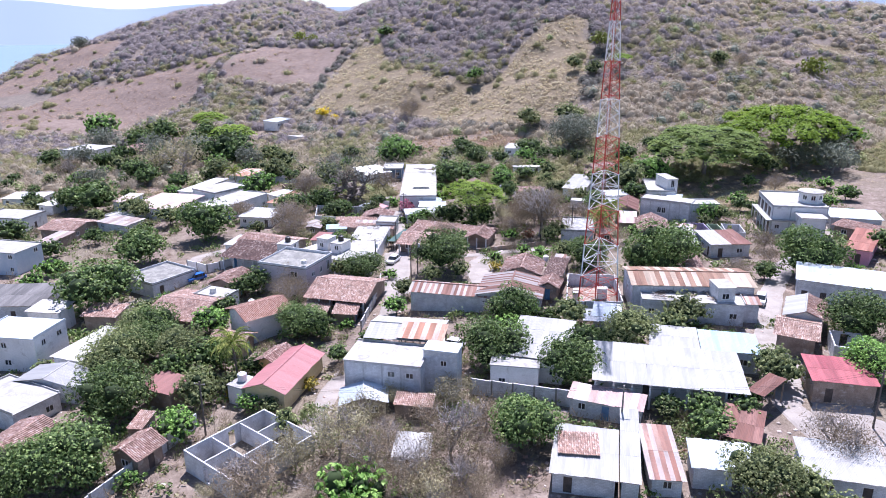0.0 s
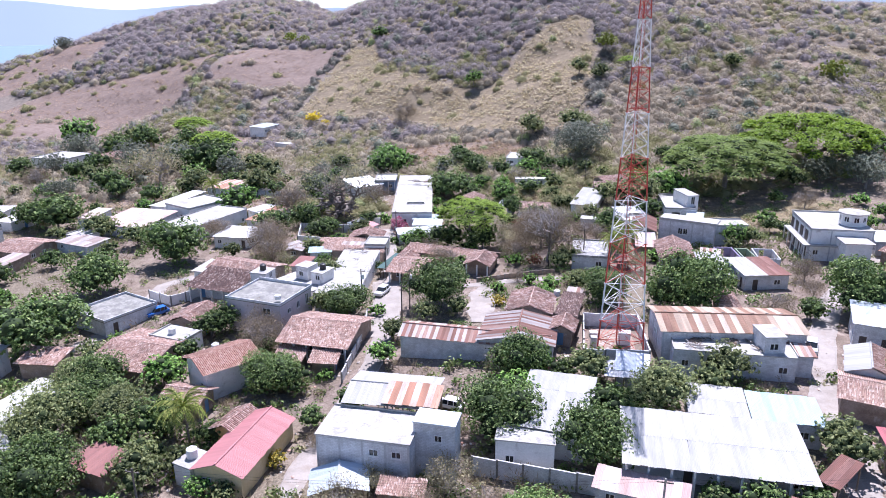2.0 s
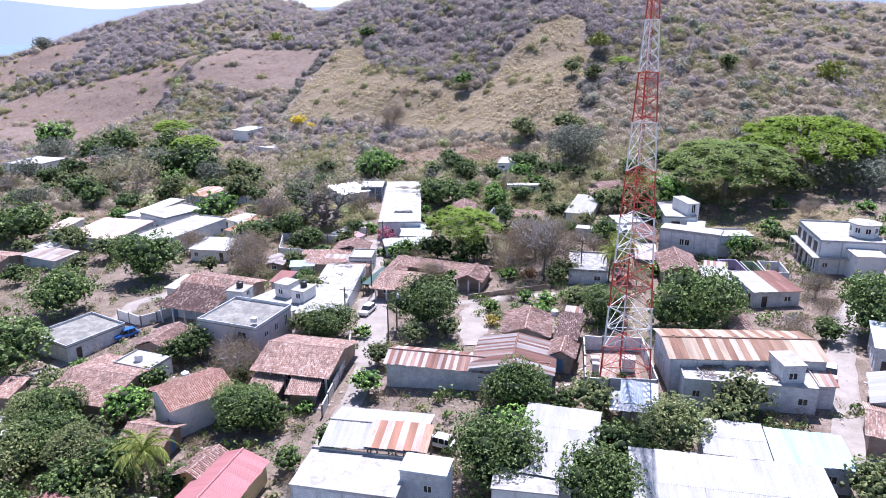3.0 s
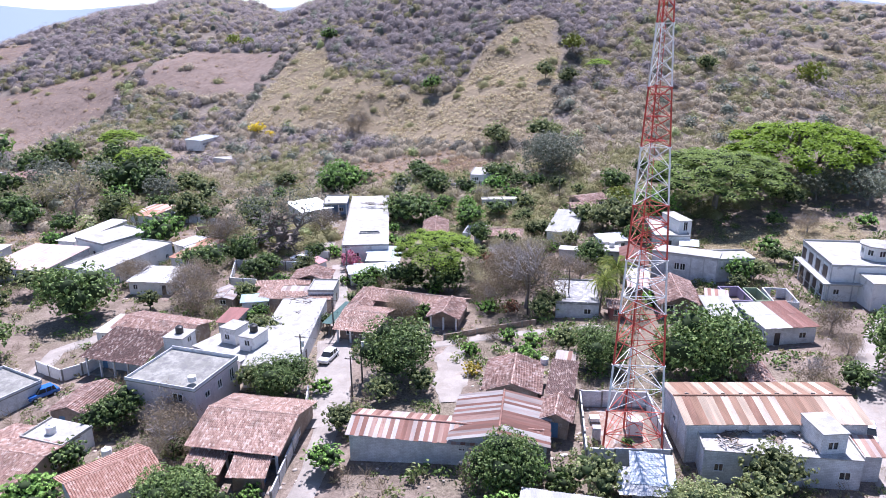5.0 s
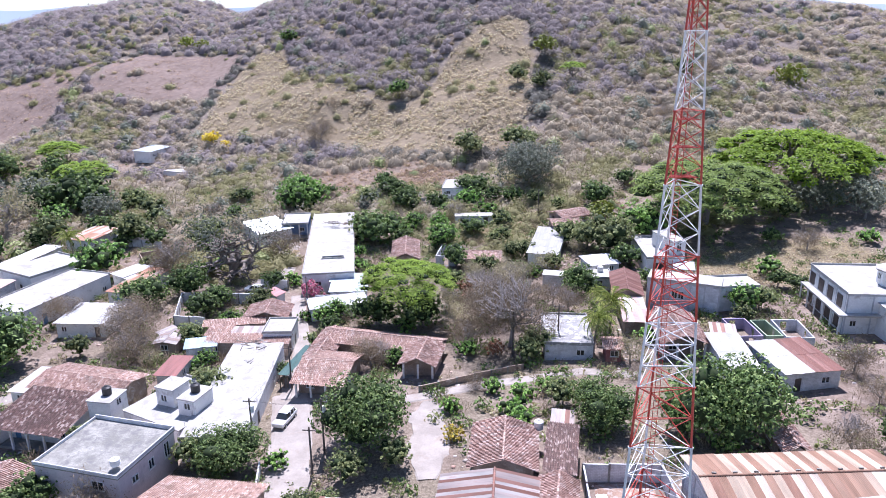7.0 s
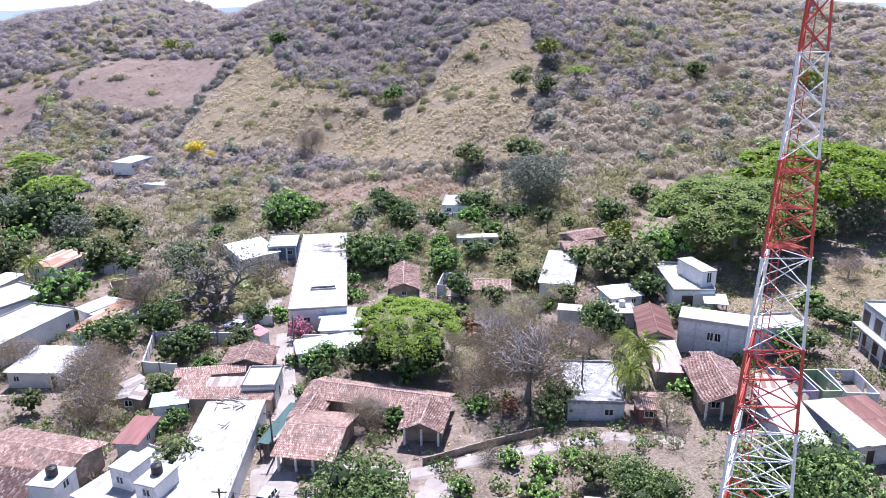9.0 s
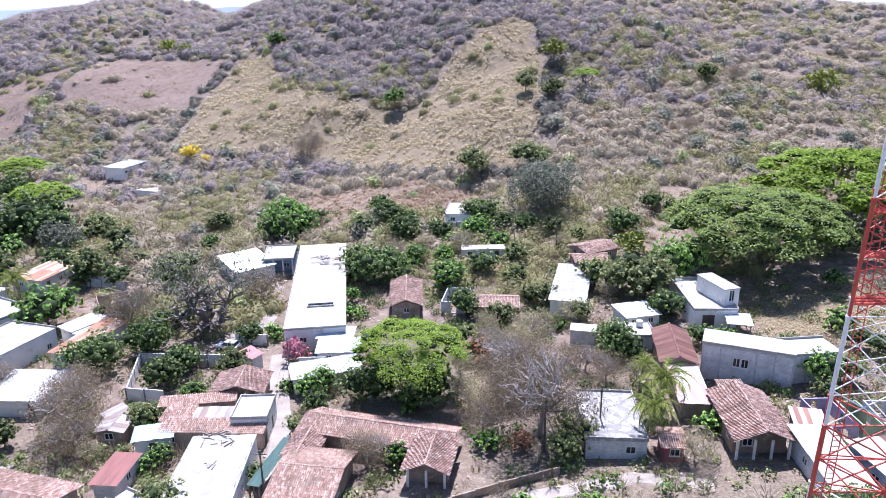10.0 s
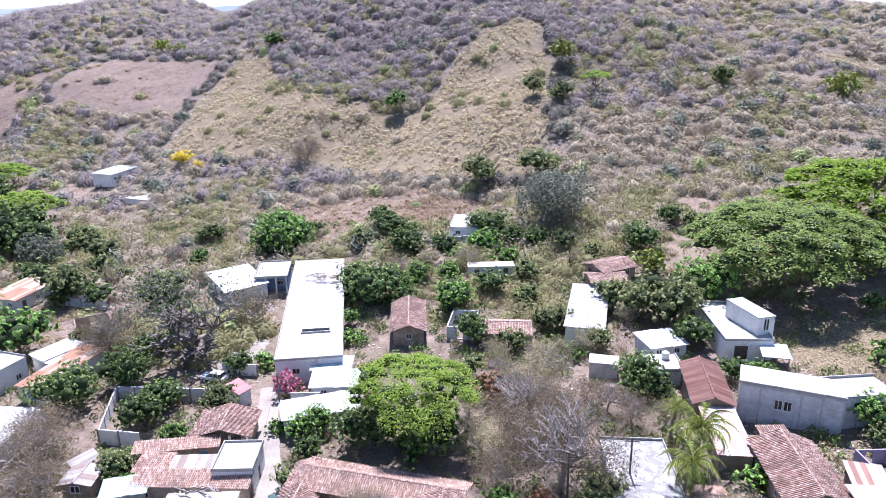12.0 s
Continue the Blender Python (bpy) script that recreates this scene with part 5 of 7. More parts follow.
house("gy", "tile", "orange", -48.1, 88.7, -9, 4.4, 5.8, 2.8, 1.0)
house("gx", "tile", "adobe", -58.7, 94.2, -0, 6.6, 5.2, 2.6, 1.0)
house("shed", "maroon", "adobe", -60.7, 78.7, -12, 6.2, 4.7, 2.7, 0.5)
house("flat", "white", "plaster", -49.4, 80.6, -14, 2.9, 3.6, 2.9, 0.0)
house("flat", "whiteold", "block", -29.0, 86.0, 1, 11.3, 6.6, 6.0, 0.0, holes=((0, 0.62, 3.9, 1.1, 0.9), (0, 0.86, 3.9, 1.1, 0.9)), bays=4)
house("flat", "zinc", "block", -21.2, 87.0, -1, 5.1, 3.2, 7.0, 0.0, holes=((0, 0.6, 4.6, 0.9, 0.9),))
house("gx", "white", "open", -28.3, 93.4, 3, 11.4, 8.2, 6.2, 0.8)
house("gy", "zinc", "adobe", -30.7, 80.0, 20, 6.6, 4.8, 2.6, 0.9)
house("shed", "tile", "adobe", -23.5, 80.1, 4, 5.4, 2.7, 2.2, 0.6)
house("shed", "white", "block", -20.9, 70.0, 9, 4.6, 4.9, 2.4, 0.3)
house("shed", "white", "plaster", -8.3, 97.4, -3, 8.9, 13.6, 3.6, 0.5)
house("flat", "whiteold", "plaster", -11.2, 89.8, 3, 7.0, 3.9, 4.0, 0.0)
house("shed", "white", "plaster", 9.5, 91.4, 1, 19.9, 11.1, 3.5, 0.6, porch=2.4)
house("shed", "rustold", "open", 21.9, 88.9, -37, 2.3, 5.9, 3.2, 0.4)
house("shed", "white", "block", 11.0, 100.9, 0, 7.1, 6.7, 3.2, 0.4)
house("shed", "lightblue", "block", 18.7, 100.3, -0, 8.2, 6.2, 3.2, 0.4)
house("shed", "pinkish", "block", 1.7, 84.0, -9, 9.8, 3.6, 2.6, 0.5)
house("shed", "white", "block", -0.5, 71.7, -0, 7.5, 9.6, 2.6, 0.4)
house("shed", "rust", "block", 7.9, 73.4, 6, 3.9, 10.7, 2.4, 0.3)
house("shed", "zinc", "block", 14.4, 72.9, 2, 7.0, 5.2, 2.8, 0.4)
house("shed", "rustold", "open", 17.9, 80.9, -15, 4.8, 7.5, 2.3, 0.3)
house("shed", "white", "block", 27.0, 73.9, -1, 8.7, 7.0, 2.8, 0.4)
house("shed", "redsheet", "adobe", 31.8, 94.1, -0, 8.1, 6.9, 3.2, 0.5)
house("ruin", "conc", "block", 36.0, 105.2, -7, 4.4, 6.0, 2.6, 0.0)
house("gx", "tile", "adobe", 29.5, 107.2, -15, 6.3, 8.2, 2.8, 1.2)
house("gy", "tilewhite", "plaster", 32.1, 114.1, -15, 6.1, 8.8, 3.0, 1.1)
house("shed", "zinc", "block", 40.7, 126.6, -13, 14.7, 9.2, 4.0, 0.4)
house("shed", "rustred", "pink", 51.6, 152.6, -24, 4.9, 14.3, 3.0, 0.8)
house("flat", "white", "plaster", 42.1, 173.2, 2, 11.9, 14.0, 6.5, 0.0, bays=3)
house("shed", "white", "plaster", 44.0, 165.6, 7, 5.6, 7.6, 5.0, 0.3)
house("shed", "zinc", "block", 55.3, 173.1, -4, 10.8, 8.1, 3.0, 0.3)
house("shed", "tile", "adobe", 53.8, 164.2, -40, 8.9, 5.5, 2.6, 0.5)
house("shed", "zinc", "block", 1.2, 110.0, -3, 4.6, 5.4, 2.4, 0.3)
house("gx", "rusttan", "block", 14.4, 120.7, 9, 20.6, 9.6, 4.6, 0.9, holes=((3, 0.5, 2.2, 1.0, 0.8),), bays=6)
house("flat", "whiteold", "block", 14.6, 115.4, 2, 16.3, 6.9, 3.6, 0.0)
house("flat", "white", "block", 19.4, 115.1, 14, 3.0, 4.4, 6.0, 0.0)
house("gx", "rust", "block", -22.0, 114.6, 0, 23.0, 5.9, 3.0, 0.9, holes=((0, 0.6, 1.9, 0.8, 0.4),))
house("gy", "rust", "block", -15.6, 116.9, 1, 11.6, 10.4, 3.0, 1.15)
house("gy", "tile", "adobe", -14.9, 127.4, -0, 7.8, 9.0, 2.8, 1.3, porch=0.0)
house("shed", "tiledark", "adobe", -8.5, 127.0, -5, 3.7, 9.1, 2.8, 0.6)
house("gy", "tile", "adobe", -9.1, 119.9, -5, 4.3, 5.3, 2.5, 1.0)
house("shed", "rust", "adobe", -8.1, 134.2, -5, 2.8, 3.0, 2.5, 0.3)
house("gx", "tile", "adobe", -41.5, 148.4, -3, 8.0, 10.8, 2.5, 1.3, porch=1.4)
house("gy", "tile", "adobe", -44.3, 157.2, -2, 4.6, 10.5, 2.5, 0.9)
house("gx", "tile", "adobe", -35.4, 158.6, -9, 20.0, 6.0, 2.5, 1.1)
house("gy", "tile", "adobe", -28.2, 153.0, -4, 5.8, 7.6, 2.5, 1.2, porch=1.2)
house("gy", "tile", "adobe", -59.1, 170.9, 8, 8.2, 6.8, 2.6, 1.2, porch=1.2)
house("shed", "tile", "adobe", -63.3, 165.5, 15, 10.8, 2.4, 2.6, 0.4)
house("shed", "tile", "adobe", -63.9, 161.0, 3, 4.3, 3.8, 2.9, 0.4)
house("shed", "greyold", "adobe", -59.1, 161.0, 8, 5.2, 3.4, 2.9, 0.3)
house("flat", "white", "plaster", -53.7, 162.2, 8, 4.9, 6.0, 3.6, 0.0)
house("shed", "tile", "adobe", -57.9, 158.5, 4, 14.1, 3.0, 2.6, 0.5)
house("shed", "lightblue", "block", -65.2, 156.6, 19, 5.2, 3.3, 2.8, 0.3)
house("flat", "white", "plaster", -58.7, 211.5, 14, 10.6, 48.5, 3.6, 0.0, holes=((0, 0.3, 1.0, 1.2, 1.0), (3, 0.3, 0.0, 1.0, 2.1), (3, 0.5, 1.0, 1.6, 1.1), (3, 0.7, 1.0, 1.6, 1.1)))
house("flat", "white", "bluewall", -71.9, 225.7, 13, 6.6, 10.2, 3.6, 0.0, porch=2.4)
house("shed", "zinc", "plaster", -78.6, 222.5, -51, 13.8, 8.9, 3.0, 0.3)
house("shed", "zinc", "plaster", -49.4, 189.1, 5, 6.4, 4.4, 2.8, 0.3)
house("shed", "zinc", "block", -47.7, 184.5, 9, 7.5, 5.0, 2.6, 0.3)
house("shed", "greywhite", "block", -47.8, 176.5, 24, 11.0, 5.0, 2.6, 0.3)
house("gy", "tile", "adobe", -40.3, 207.6, 9, 6.4, 14.1, 2.5, 1.2)
house("gx", "tile", "adobe", -22.8, 202.9, 2, 9.1, 6.1, 2.5, 1.0)
house("ruin", "conc", "block", -30.4, 207.1, -3, 4.7, 7.7, 2.3, 0.0)
house("flat", "whiteold", "block", -26.6, 229.5, 9, 9.7, 3.2, 2.5, 0.0)
house("shed", "white", "plaster", -8.4, 209.9, -8, 6.8, 19.6, 2.6, 0.3)
house("flat", "white", "plaster", -33.6, 252.5, 0, 6.8, 11.4, 2.8, 0.0)
house("gx", "tile", "adobe", -2.8, 227.0, 33, 9.0, 7.1, 2.5, 0.9)
house("gx", "tile", "adobe", -4.1, 222.0, 12, 7.7, 6.0, 2.3, 0.8)
house("shed", "greywhite", "block", 1.9, 196.9, 21, 6.7, 5.7, 2.5, 0.3)
house("flat", "whiteold", "plaster", 0.8, 189.1, 5, 5.2, 5.4, 2.6, 0.0)
house("flat", "whiteold", "block", -7.5, 190.7, -7, 4.4, 3.1, 2.5, 0.0)
house("shed", "pink", "block", -61.8, 181.6, -38, 4.2, 2.2, 2.4, 0.3)
house("shed", "greyold", "bluewall", -73.7, 162.0, -36, 3.4, 3.2, 2.3, 0.3)
house("gy", "rustold", "adobe", 5.2, 181.7, -3, 5.5, 12.0, 3.2, 1.1)
house("shed", "pinkish", "adobe", 5.1, 170.7, -0, 4.4, 10.0, 2.5, 0.5)
house("flat", "white", "block", 14.7, 177.9, -17, 12.3, 5.3, 5.4, 0.0, holes=((0, 0.39, 2.3, 0.95, 1.4), (0, 0.48, 2.3, 0.95, 1.4)), bays=5)
house("flat", "white", "block", 22.8, 178.0, 12, 7.5, 4.8, 4.6, 0.0, holes=(), bays=3)
house("flat", "white", "plaster", 13.7, 201.1, 4, 7.4, 15.2, 3.3, 0.0, holes=((0, 0.35, 0.0, 2.0, 2.3), (3, 0.5, 1.2, 1.2, 1.0)))
house("flat", "white", "plaster", 15.7, 199.5, 21, 3.1, 8.1, 6.2, 0.0, holes=((0, 0.5, 3.9, 1.0, 2.0),))
house("shed", "zinc", "open", 17.5, 192.1, -8, 4.0, 4.5, 2.4, 0.2)
house("gy", "tile", "adobe", 10.6, 162.3, 2, 7.4, 12.2, 2.8, 1.5, porch=1.5)
house("shed", "rust", "adobe", 17.3, 161.3, -8, 3.9, 5.3, 2.6, 0.3)
house("shed", "tile", "adobe", 10.8, 171.3, 9, 3.7, 2.2, 2.0, 0.4)
house("flat", "concmott", "block", -6.4, 162.2, 2, 7.5, 11.7, 2.9, 0.0)
house("gx", "tile", "maroonwall", 0.3, 157.5, 2, 3.4, 4.6, 2.4, 0.6)
house("shed", "white", "block", 16.6, 153.2, 2, 4.9, 12.0, 3.0, 0.3)
house("shed", "whiterust", "block", 24.4, 152.2, 15, 8.7, 9.7, 3.0, 0.3)
house("gy", "tile", "adobe", 16.7, 133.5, 4, 3.4, 10.5, 2.5, 0.9)
house("ruin", "conc", "purple", 21.1, 164.8, 8, 3.7, 6.9, 2.0, 0.0)
house("ruin", "conc", "green", 24.6, 164.5, 8, 2.6, 6.1, 2.0, 0.0)
house("ruin", "conc", "block", 28.4, 164.3, 2, 4.2, 6.8, 2.0, 0.0)
house("flat", "white", "plaster", -106.2, 176.6, -11, 10.0, 21.8, 4.2, 0.0)
house("flat", "white", "plaster", -117.0, 190.5, -22, 11.1, 13.4, 4.2, 0.0)
house("shed", "white", "plaster", -126.6, 196.1, -6, 5.4, 19.4, 3.4, 0.3)
house("shed", "pinkish", "block", -126.3, 175.9, -2, 15.1, 15.7, 3.2, 0.6)
house("shed", "rustorange", "plaster", -92.0, 184.7, -10, 5.3, 13.4, 3.0, 0.6)
house("shed", "greywhite", "plaster", -97.0, 190.6, -28, 4.8, 7.1, 3.0, 0.3)
house("shed", "greywhite", "plaster", -94.3, 189.5, -13, 3.8, 7.3, 2.8, 0.3)
house("shed", "greywhite", "plaster", -91.8, 168.2, 3, 9.7, 8.9, 2.8, 0.3)
house("ruin", "brickr", "adobe", -98.6, 203.1, 37, 6.0, 7.8, 2.2, 0.0)
house("flat", "white", "plaster", -112.4, 219.5, -19, 5.6, 4.2, 2.8, 0.0)
house("shed", "rustorange", "block", -122.4, 216.6, -8, 8.0, 11.7, 2.8, 0.3)
house("shed", "zinc", "plaster", -154.4, 306.0, 85, 13.9, 7.7, 3.0, 0.3)
house("flat", "white", "plaster", -134.2, 289.8, -14, 9.0, 11.7, 0.7, 0.0)
house("flat", "white", "plaster", -219.9, 257.3, -4, 16.3, 16.5, 4.0, 0.0)
house("gx", "tile", "adobe", -195.3, 264.2, -16, 15.1, 16.3, 2.6, 1.0)
house("shed", "white", "plaster", -164.5, 175.6, -7, 6.2, 9.9, 2.8, 0.3)
house("shed", "greywhite", "plaster", -181.8, 182.1, 12, 12.8, 8.6, 2.8, 0.3)
house("shed", "pinkish", "plaster", -142.8, 179.9, 3, 4.7, 9.6, 3.0, 0.5)
house("flat", "white", "plaster", -133.0, 163.3, -10, 6.4, 5.0, 2.8, 0.0)
house("shed", "greyold", "block", -128.9, 158.1, -11, 11.4, 6.8, 2.6, 0.3)
house("shed", "maroon", "block", -66.1, 149.1, 1, 3.6, 6.1, 2.4, 0.3)
house("gy", "greyold", "adobe", -72.3, 159.1, 5, 4.1, 4.0, 2.3, 0.4)
house("gx", "tile", "adobe", -74.2, 105.7, -3, 11.1, 14.0, 2.7, 1.2)
house("shed", "white", "plaster", -83.7, 143.7, -3, 6.8, 7.3, 2.6, 0.3)
house("shed", "white", "block", 4.5, 73.9, 0, 2.2, 14.8, 2.6, 0.5)
house("shed", "tile", "open", -1.4, 72.6, 5, 4.8, 4.5, 3.0, 0.2)
house("shed", "rustorange", "open", -25.4, 91.6, 3, 7.0, 4.4, 6.55, 0.62)
house("shed", "greensheet", "open", -47.3, 151.3, -7, 1.6, 9.6, 2.4, 0.2)
house("shed", "rust", "block", 23.2, 115.4, 2, 4.5, 3.7, 3.2, 0.3)
house("shed", "greywhite", "open", -0.1, 107.9, 4, 5.1, 4.4, 2.5, 0.2)


# balcony and roof room of the white villa
def villa_extras():
    x, y, turn, w, d = 42.1, 173.2, 2, 11.9, 14.0
    top = empty("balcony", pose(x, y, ground(x, y), 0, 0, turn), "white concrete balcony slab with posts round the villa", "balcony")
    for x0, x1, y0, y1 in ((-w / 2 - 1.2, -w / 2 + 0.1, -d / 2 - 1.0, d / 2), (-w / 2 + 0.1, w / 2, -d / 2 - 1.0, -d / 2 + 0.1)):
        bm = bmesh.new()
        box(bm, x0, x1, y0, y1, 3.0, 3.3, 0.02)
        part("slab", bm, SLAB["white"], top)
    for k in range(6):
        bm = bmesh.new()
        py = -d / 2 - 0.9 + k * (d + 0.8) / 5
        box(bm, -w / 2 - 1.1, -w / 2 - 0.9, py - 0.1, py + 0.1, -1.0, 3.0)
        part("post", bm, WALL["plaster"], top)
    # added dark panels stand for the shaded openings behind the balcony, not shutters
    for k in range(4):
        bm = bmesh.new()
        py = -d / 2 + 1.4 + k * 3.4
        box(bm, -w / 2 + 0.02, -w / 2 + 0.1, py, py + 1.8, 3.5, 5.6)
        part("shutter", bm, DARK_DOOR, top)
        bm = bmesh.new()
        box(bm, -w / 2 + 0.02, -w / 2 + 0.1, py, py + 1.8, 0.1, 2.4)
        part("shutter", bm, DARK_DOOR, top)
    room = empty("roof_room", pose(TURRET[0], TURRET[1], ground(x, y) + 6.5), "white eight-sided roof room with dark windows", "roof room")
    for k in range(8):
        a = math.pi / 4 * k
        me = wall_mesh(1.9, 2.4, [(0.45, 1.45, 0.8, 1.9)], 0.0, thick=0.12, mat=WALL["plaster"])
        m = Matrix.Rotation(a, 4, "Z") @ pose(-0.95, -2.3, 0)
        attach("wall", me, room, m)
        window_parts(room, m @ pose(0.95, 0, 0.8), 1.0, 1.1)
    bm = bmesh.new()
    tube(bm, (0, 0, 2.4), (0, 0, 2.6), 3.0, 3.0, 8)
    tube(bm, (0, 0, 2.6), (0, 0, 3.1), 2.9, 0.3, 8)
    part("roof", bm, SLAB["white"], room)


TURRET = (45.3, 171.0)
villa_extras()


# rooms of the unfinished house
def partitions():
    x, y, turn = -41.0, 67.1, -25
    top = empty("partition_wall", pose(x, y, ground(x, y), 0, 0, turn), "bare grey block room walls of the unfinished house", "wall")
    for x0, x1, y0, y1 in ((-4.8, 4.8, -2.2, -2.04), (-4.8, 4.8, 2.0, 2.16), (-1.2, -1.04, -5.8, -2.2), (1.4, 1.56, -2.04, 2.0), (-1.4, -1.24, 2.16, 5.8)):
        bm = bmesh.new()
        box(bm, x0, x1, y0, y1, -0.5, 2.5)
        part("wall", bm, WALL["block"], top)


partitions()

# ---- the trees: kind, x, y, crown radius ----
tree("acaciad", 27.5, 220.0, 16.0)
tree("acaciab", 53.0, 243.0, 18.5)
tree("acacia", -33.4, 170.5, 7.6)
tree("mango", -39.1, 169.9, 4.2)
tree("mango", -30.7, 170.0, 4.3)
tree("green", -47.3, 173.2, 2.6)
tree("green", -50.4, 173.4, 1.9)
tree("olive", -46.8, 160.3, 1.9)
tree("mango", -46.4, 167.0, 2.0)
tree("bare", -15.4, 161.8, 8.9)
tree("redbush", -24.3, 183.8, 2.9)
tree("dry", -16.4, 185.6, 4.4)
tree("palm", 0.9, 166.6, 3.7)
tree("palm", -1.6, 159.2, 3.2)
tree("palm", -1.3, 171.7, 1.9)
tree("mango", -3.3, 184.7, 3.8)
tree("bush", 6.9, 163.2, 2.2)
tree("green", 24.0, 175.9, 3.2)
tree("mango", -49.0, 218.3, 5.5)
tree("green", -33.2, 215.0, 4.1)
tree("mango", -26.8, 202.0, 3.5)
tree("green", -41.3, 227.7, 2.8)
tree("mango", -25.8, 221.7, 3.3)
tree("mango", -37.7, 240.7, 3.3)
tree("mango", -27.7, 242.5, 3.0)
tree("mango", -22.7, 244.0, 3.1)
tree("mango", -51.8, 250.7, 4.1)
tree("green", -77.1, 241.1, 5.6)
tree("dark", -13.2, 253.6, 9.2)
tree("mango", 4.4, 238.5, 4.1)
tree("mango", 13.0, 252.6, 3.0)
tree("yellowgreen", 4.9, 227.5, 3.0)
tree("olive", 4.8, 206.6, 6.3)
tree("olive", -4.2, 213.4, 3.7)
tree("mango", 7.3, 198.8, 3.4)
tree("ceiba", -75.6, 194.0, 13.0)
tree("mango", -105.1, 214.8, 3.2)
tree("mango", -112.2, 214.4, 3.2)
tree("green", -106.2, 193.6, 5.7)
tree("mango", -125.9, 225.8, 3.4)
tree("mango", -72.3, 178.6, 3.2)
tree("mango", -72.9, 173.4, 3.4)
tree("green", -66.1, 169.5, 2.1)
tree("olive", -62.9, 177.8, 3.1)
tree("mango", -81.0, 184.4, 4.2)
tree("mango", -86.5, 177.1, 4.4)
tree("olive", -89.6, 182.6, 3.0)
tree("bare", -83.0, 166.5, 5.4)
tree("bare", -76.5, 155.6, 4.6)
tree("pinkflower", -55.2, 183.5, 2.5)
tree("bush", -68.8, 161.1, 1.9)
tree("bush", -52.2, 173.8, 1.6)
tree("bush", -47.6, 162.5, 1.3)
tree("bush", -52.6, 201.2, 2.0)
tree("bush", -47.8, 202.0, 1.4)
tree("olive", -16.0, 205.6, 2.8)
tree("dry", -23.8, 194.6, 2.7)
tree("dry", -31.3, 232.4, 3.6)
tree("olive", -19.5, 225.3, 3.2)
tree("bush", -43.3, 223.7, 2.8)
tree("bare", -10.5, 183.3, 2.7)
tree("olive", -21.6, 198.4, 2.7)
tree("dry", -16.6, 194.1, 3.2)
tree("bare", -21.4, 174.4, 4.6)
tree("bare", -8.1, 179.8, 3.4)
tree("dry", -27.0, 178.2, 3.2)
tree("dry", -24.6, 168.2, 3.6)
tree("olive", -12.5, 206.3, 2.6)
tree("dry", -8.9, 197.6, 2.9)
tree("bare", -22.4, 162.0, 3.8)
tree("olive", -69.8, 161.9, 2.6)
tree("bare", -5.3, 176.0, 3.5)
tree("olive", 23.0, 171.1, 2.0)
tree("bare", -99.1, 236.6, 3.5)
tree("yellowtree", -133.6, 312.5, 3.4)
tree("yellowtree", -126.5, 308.0, 1.9)
tree("green", -64.1, 329.8, 3.9)
tree("yellowgreen", -8.1, 347.0, 4.9)
tree("yellowgreen", 8.6, 310.3, 1.6)
tree("yellowgreen", 83.0, 343.0, 5.6)
tree("bare", -88.1, 304.5, 6.4)
tree("olive", -32.0, 278.8, 5.4)
tree("olive", -16.2, 278.1, 5.8)
tree("acacia", 2.1, 326.5, 4.2)
tree("green", -131.2, 402.5, 4.6)
tree("yellowgreen", -193.0, 421.0, 4.4)
tree("yellowgreen", -184.0, 420.0, 3.6)
tree("dark", -388.0, 462.0, 7.0)
tree("bare", -89.2, 327.9, 3.6)
tree("olive", -18.0, 322.0, 4.4)
tree("olive", -9.5, 318.0, 4.2)
tree("olive", 44.0, 339.0, 4.4)
tree("bare", 54.0, 341.0, 5.0)
tree("bare", 31.0, 300.0, 4.4)
tree("green", 76.5, 257.8, 5.6)
tree("mango", -31.9, 131.5, 5.8)
tree("olive", -32.4, 124.7, 2.5)
tree("olive", -27.5, 127.2, 2.3)
tree("olive", -36.1, 117.5, 2.4)
tree("green", -35.2, 109.8, 2.3)
tree("mango", -47.6, 126.4, 3.9)
tree("pinkflower", 25.7, 182.0, 1.7)
tree("olive", -7.7, 141.9, 2.6)
tree("bush", -14.1, 139.6, 2.2)
tree("olive", -52.4, 127.6, 2.7)
tree("mango", -3.6, 136.0, 4.0)
tree("mango", 11.3, 133.9, 6.6)
tree("mango", 6.4, 135.4, 3.2)
tree("bare", -56.6, 112.0, 4.5)
tree("mango", -68.9, 116.4, 3.2)
tree("yellow", -21.4, 133.0, 1.4)
tree("green", -11.8, 109.4, 2.1)
tree("olive", -4.4, 108.3, 3.3)
tree("bare", -17.2, 109.1, 2.8)
tree("bare", -17.5, 172.3, 6.7)
tree("green", -76.0, 246.5, 6.1)
tree("palm", -119.9, 204.4, 3.5)
tree("bare", -80.1, 160.6, 5.5)
tree("bare", -98.2, 169.1, 4.5)
tree("mango", -99.0, 151.8, 6.8)
tree("acacia", -181.0, 290.0, 7.5)
tree("acacia", -150.0, 256.0, 8.2)
tree("mango", -199.2, 282.3, 6.4)
tree("mango", -178.3, 281.3, 6.1)
tree("dry", -152.1, 223.5, 9.3)
tree("dry", -163.9, 223.9, 6.8)
tree("green", 12.5, 214.3, 5.6)
tree("olive", 26.8, 176.2, 2.8)
tree("bare", 45.0, 205.6, 3.9)
tree("bare", 32.6, 144.5, 2.6)
tree("bare", 24.2, 131.7, 3.4)
tree("mango", 29.6, 133.7, 2.4)
tree("bush", -9.3, 146.1, 1.9)
tree("bush", -13.1, 144.2, 1.9)
tree("bush", -17.0, 145.9, 1.8)
tree("bush", -14.2, 112.5, 1.6)
tree("mango", -47.7, 150.0, 1.5)
tree("bush", -63.9, 152.0, 1.9)
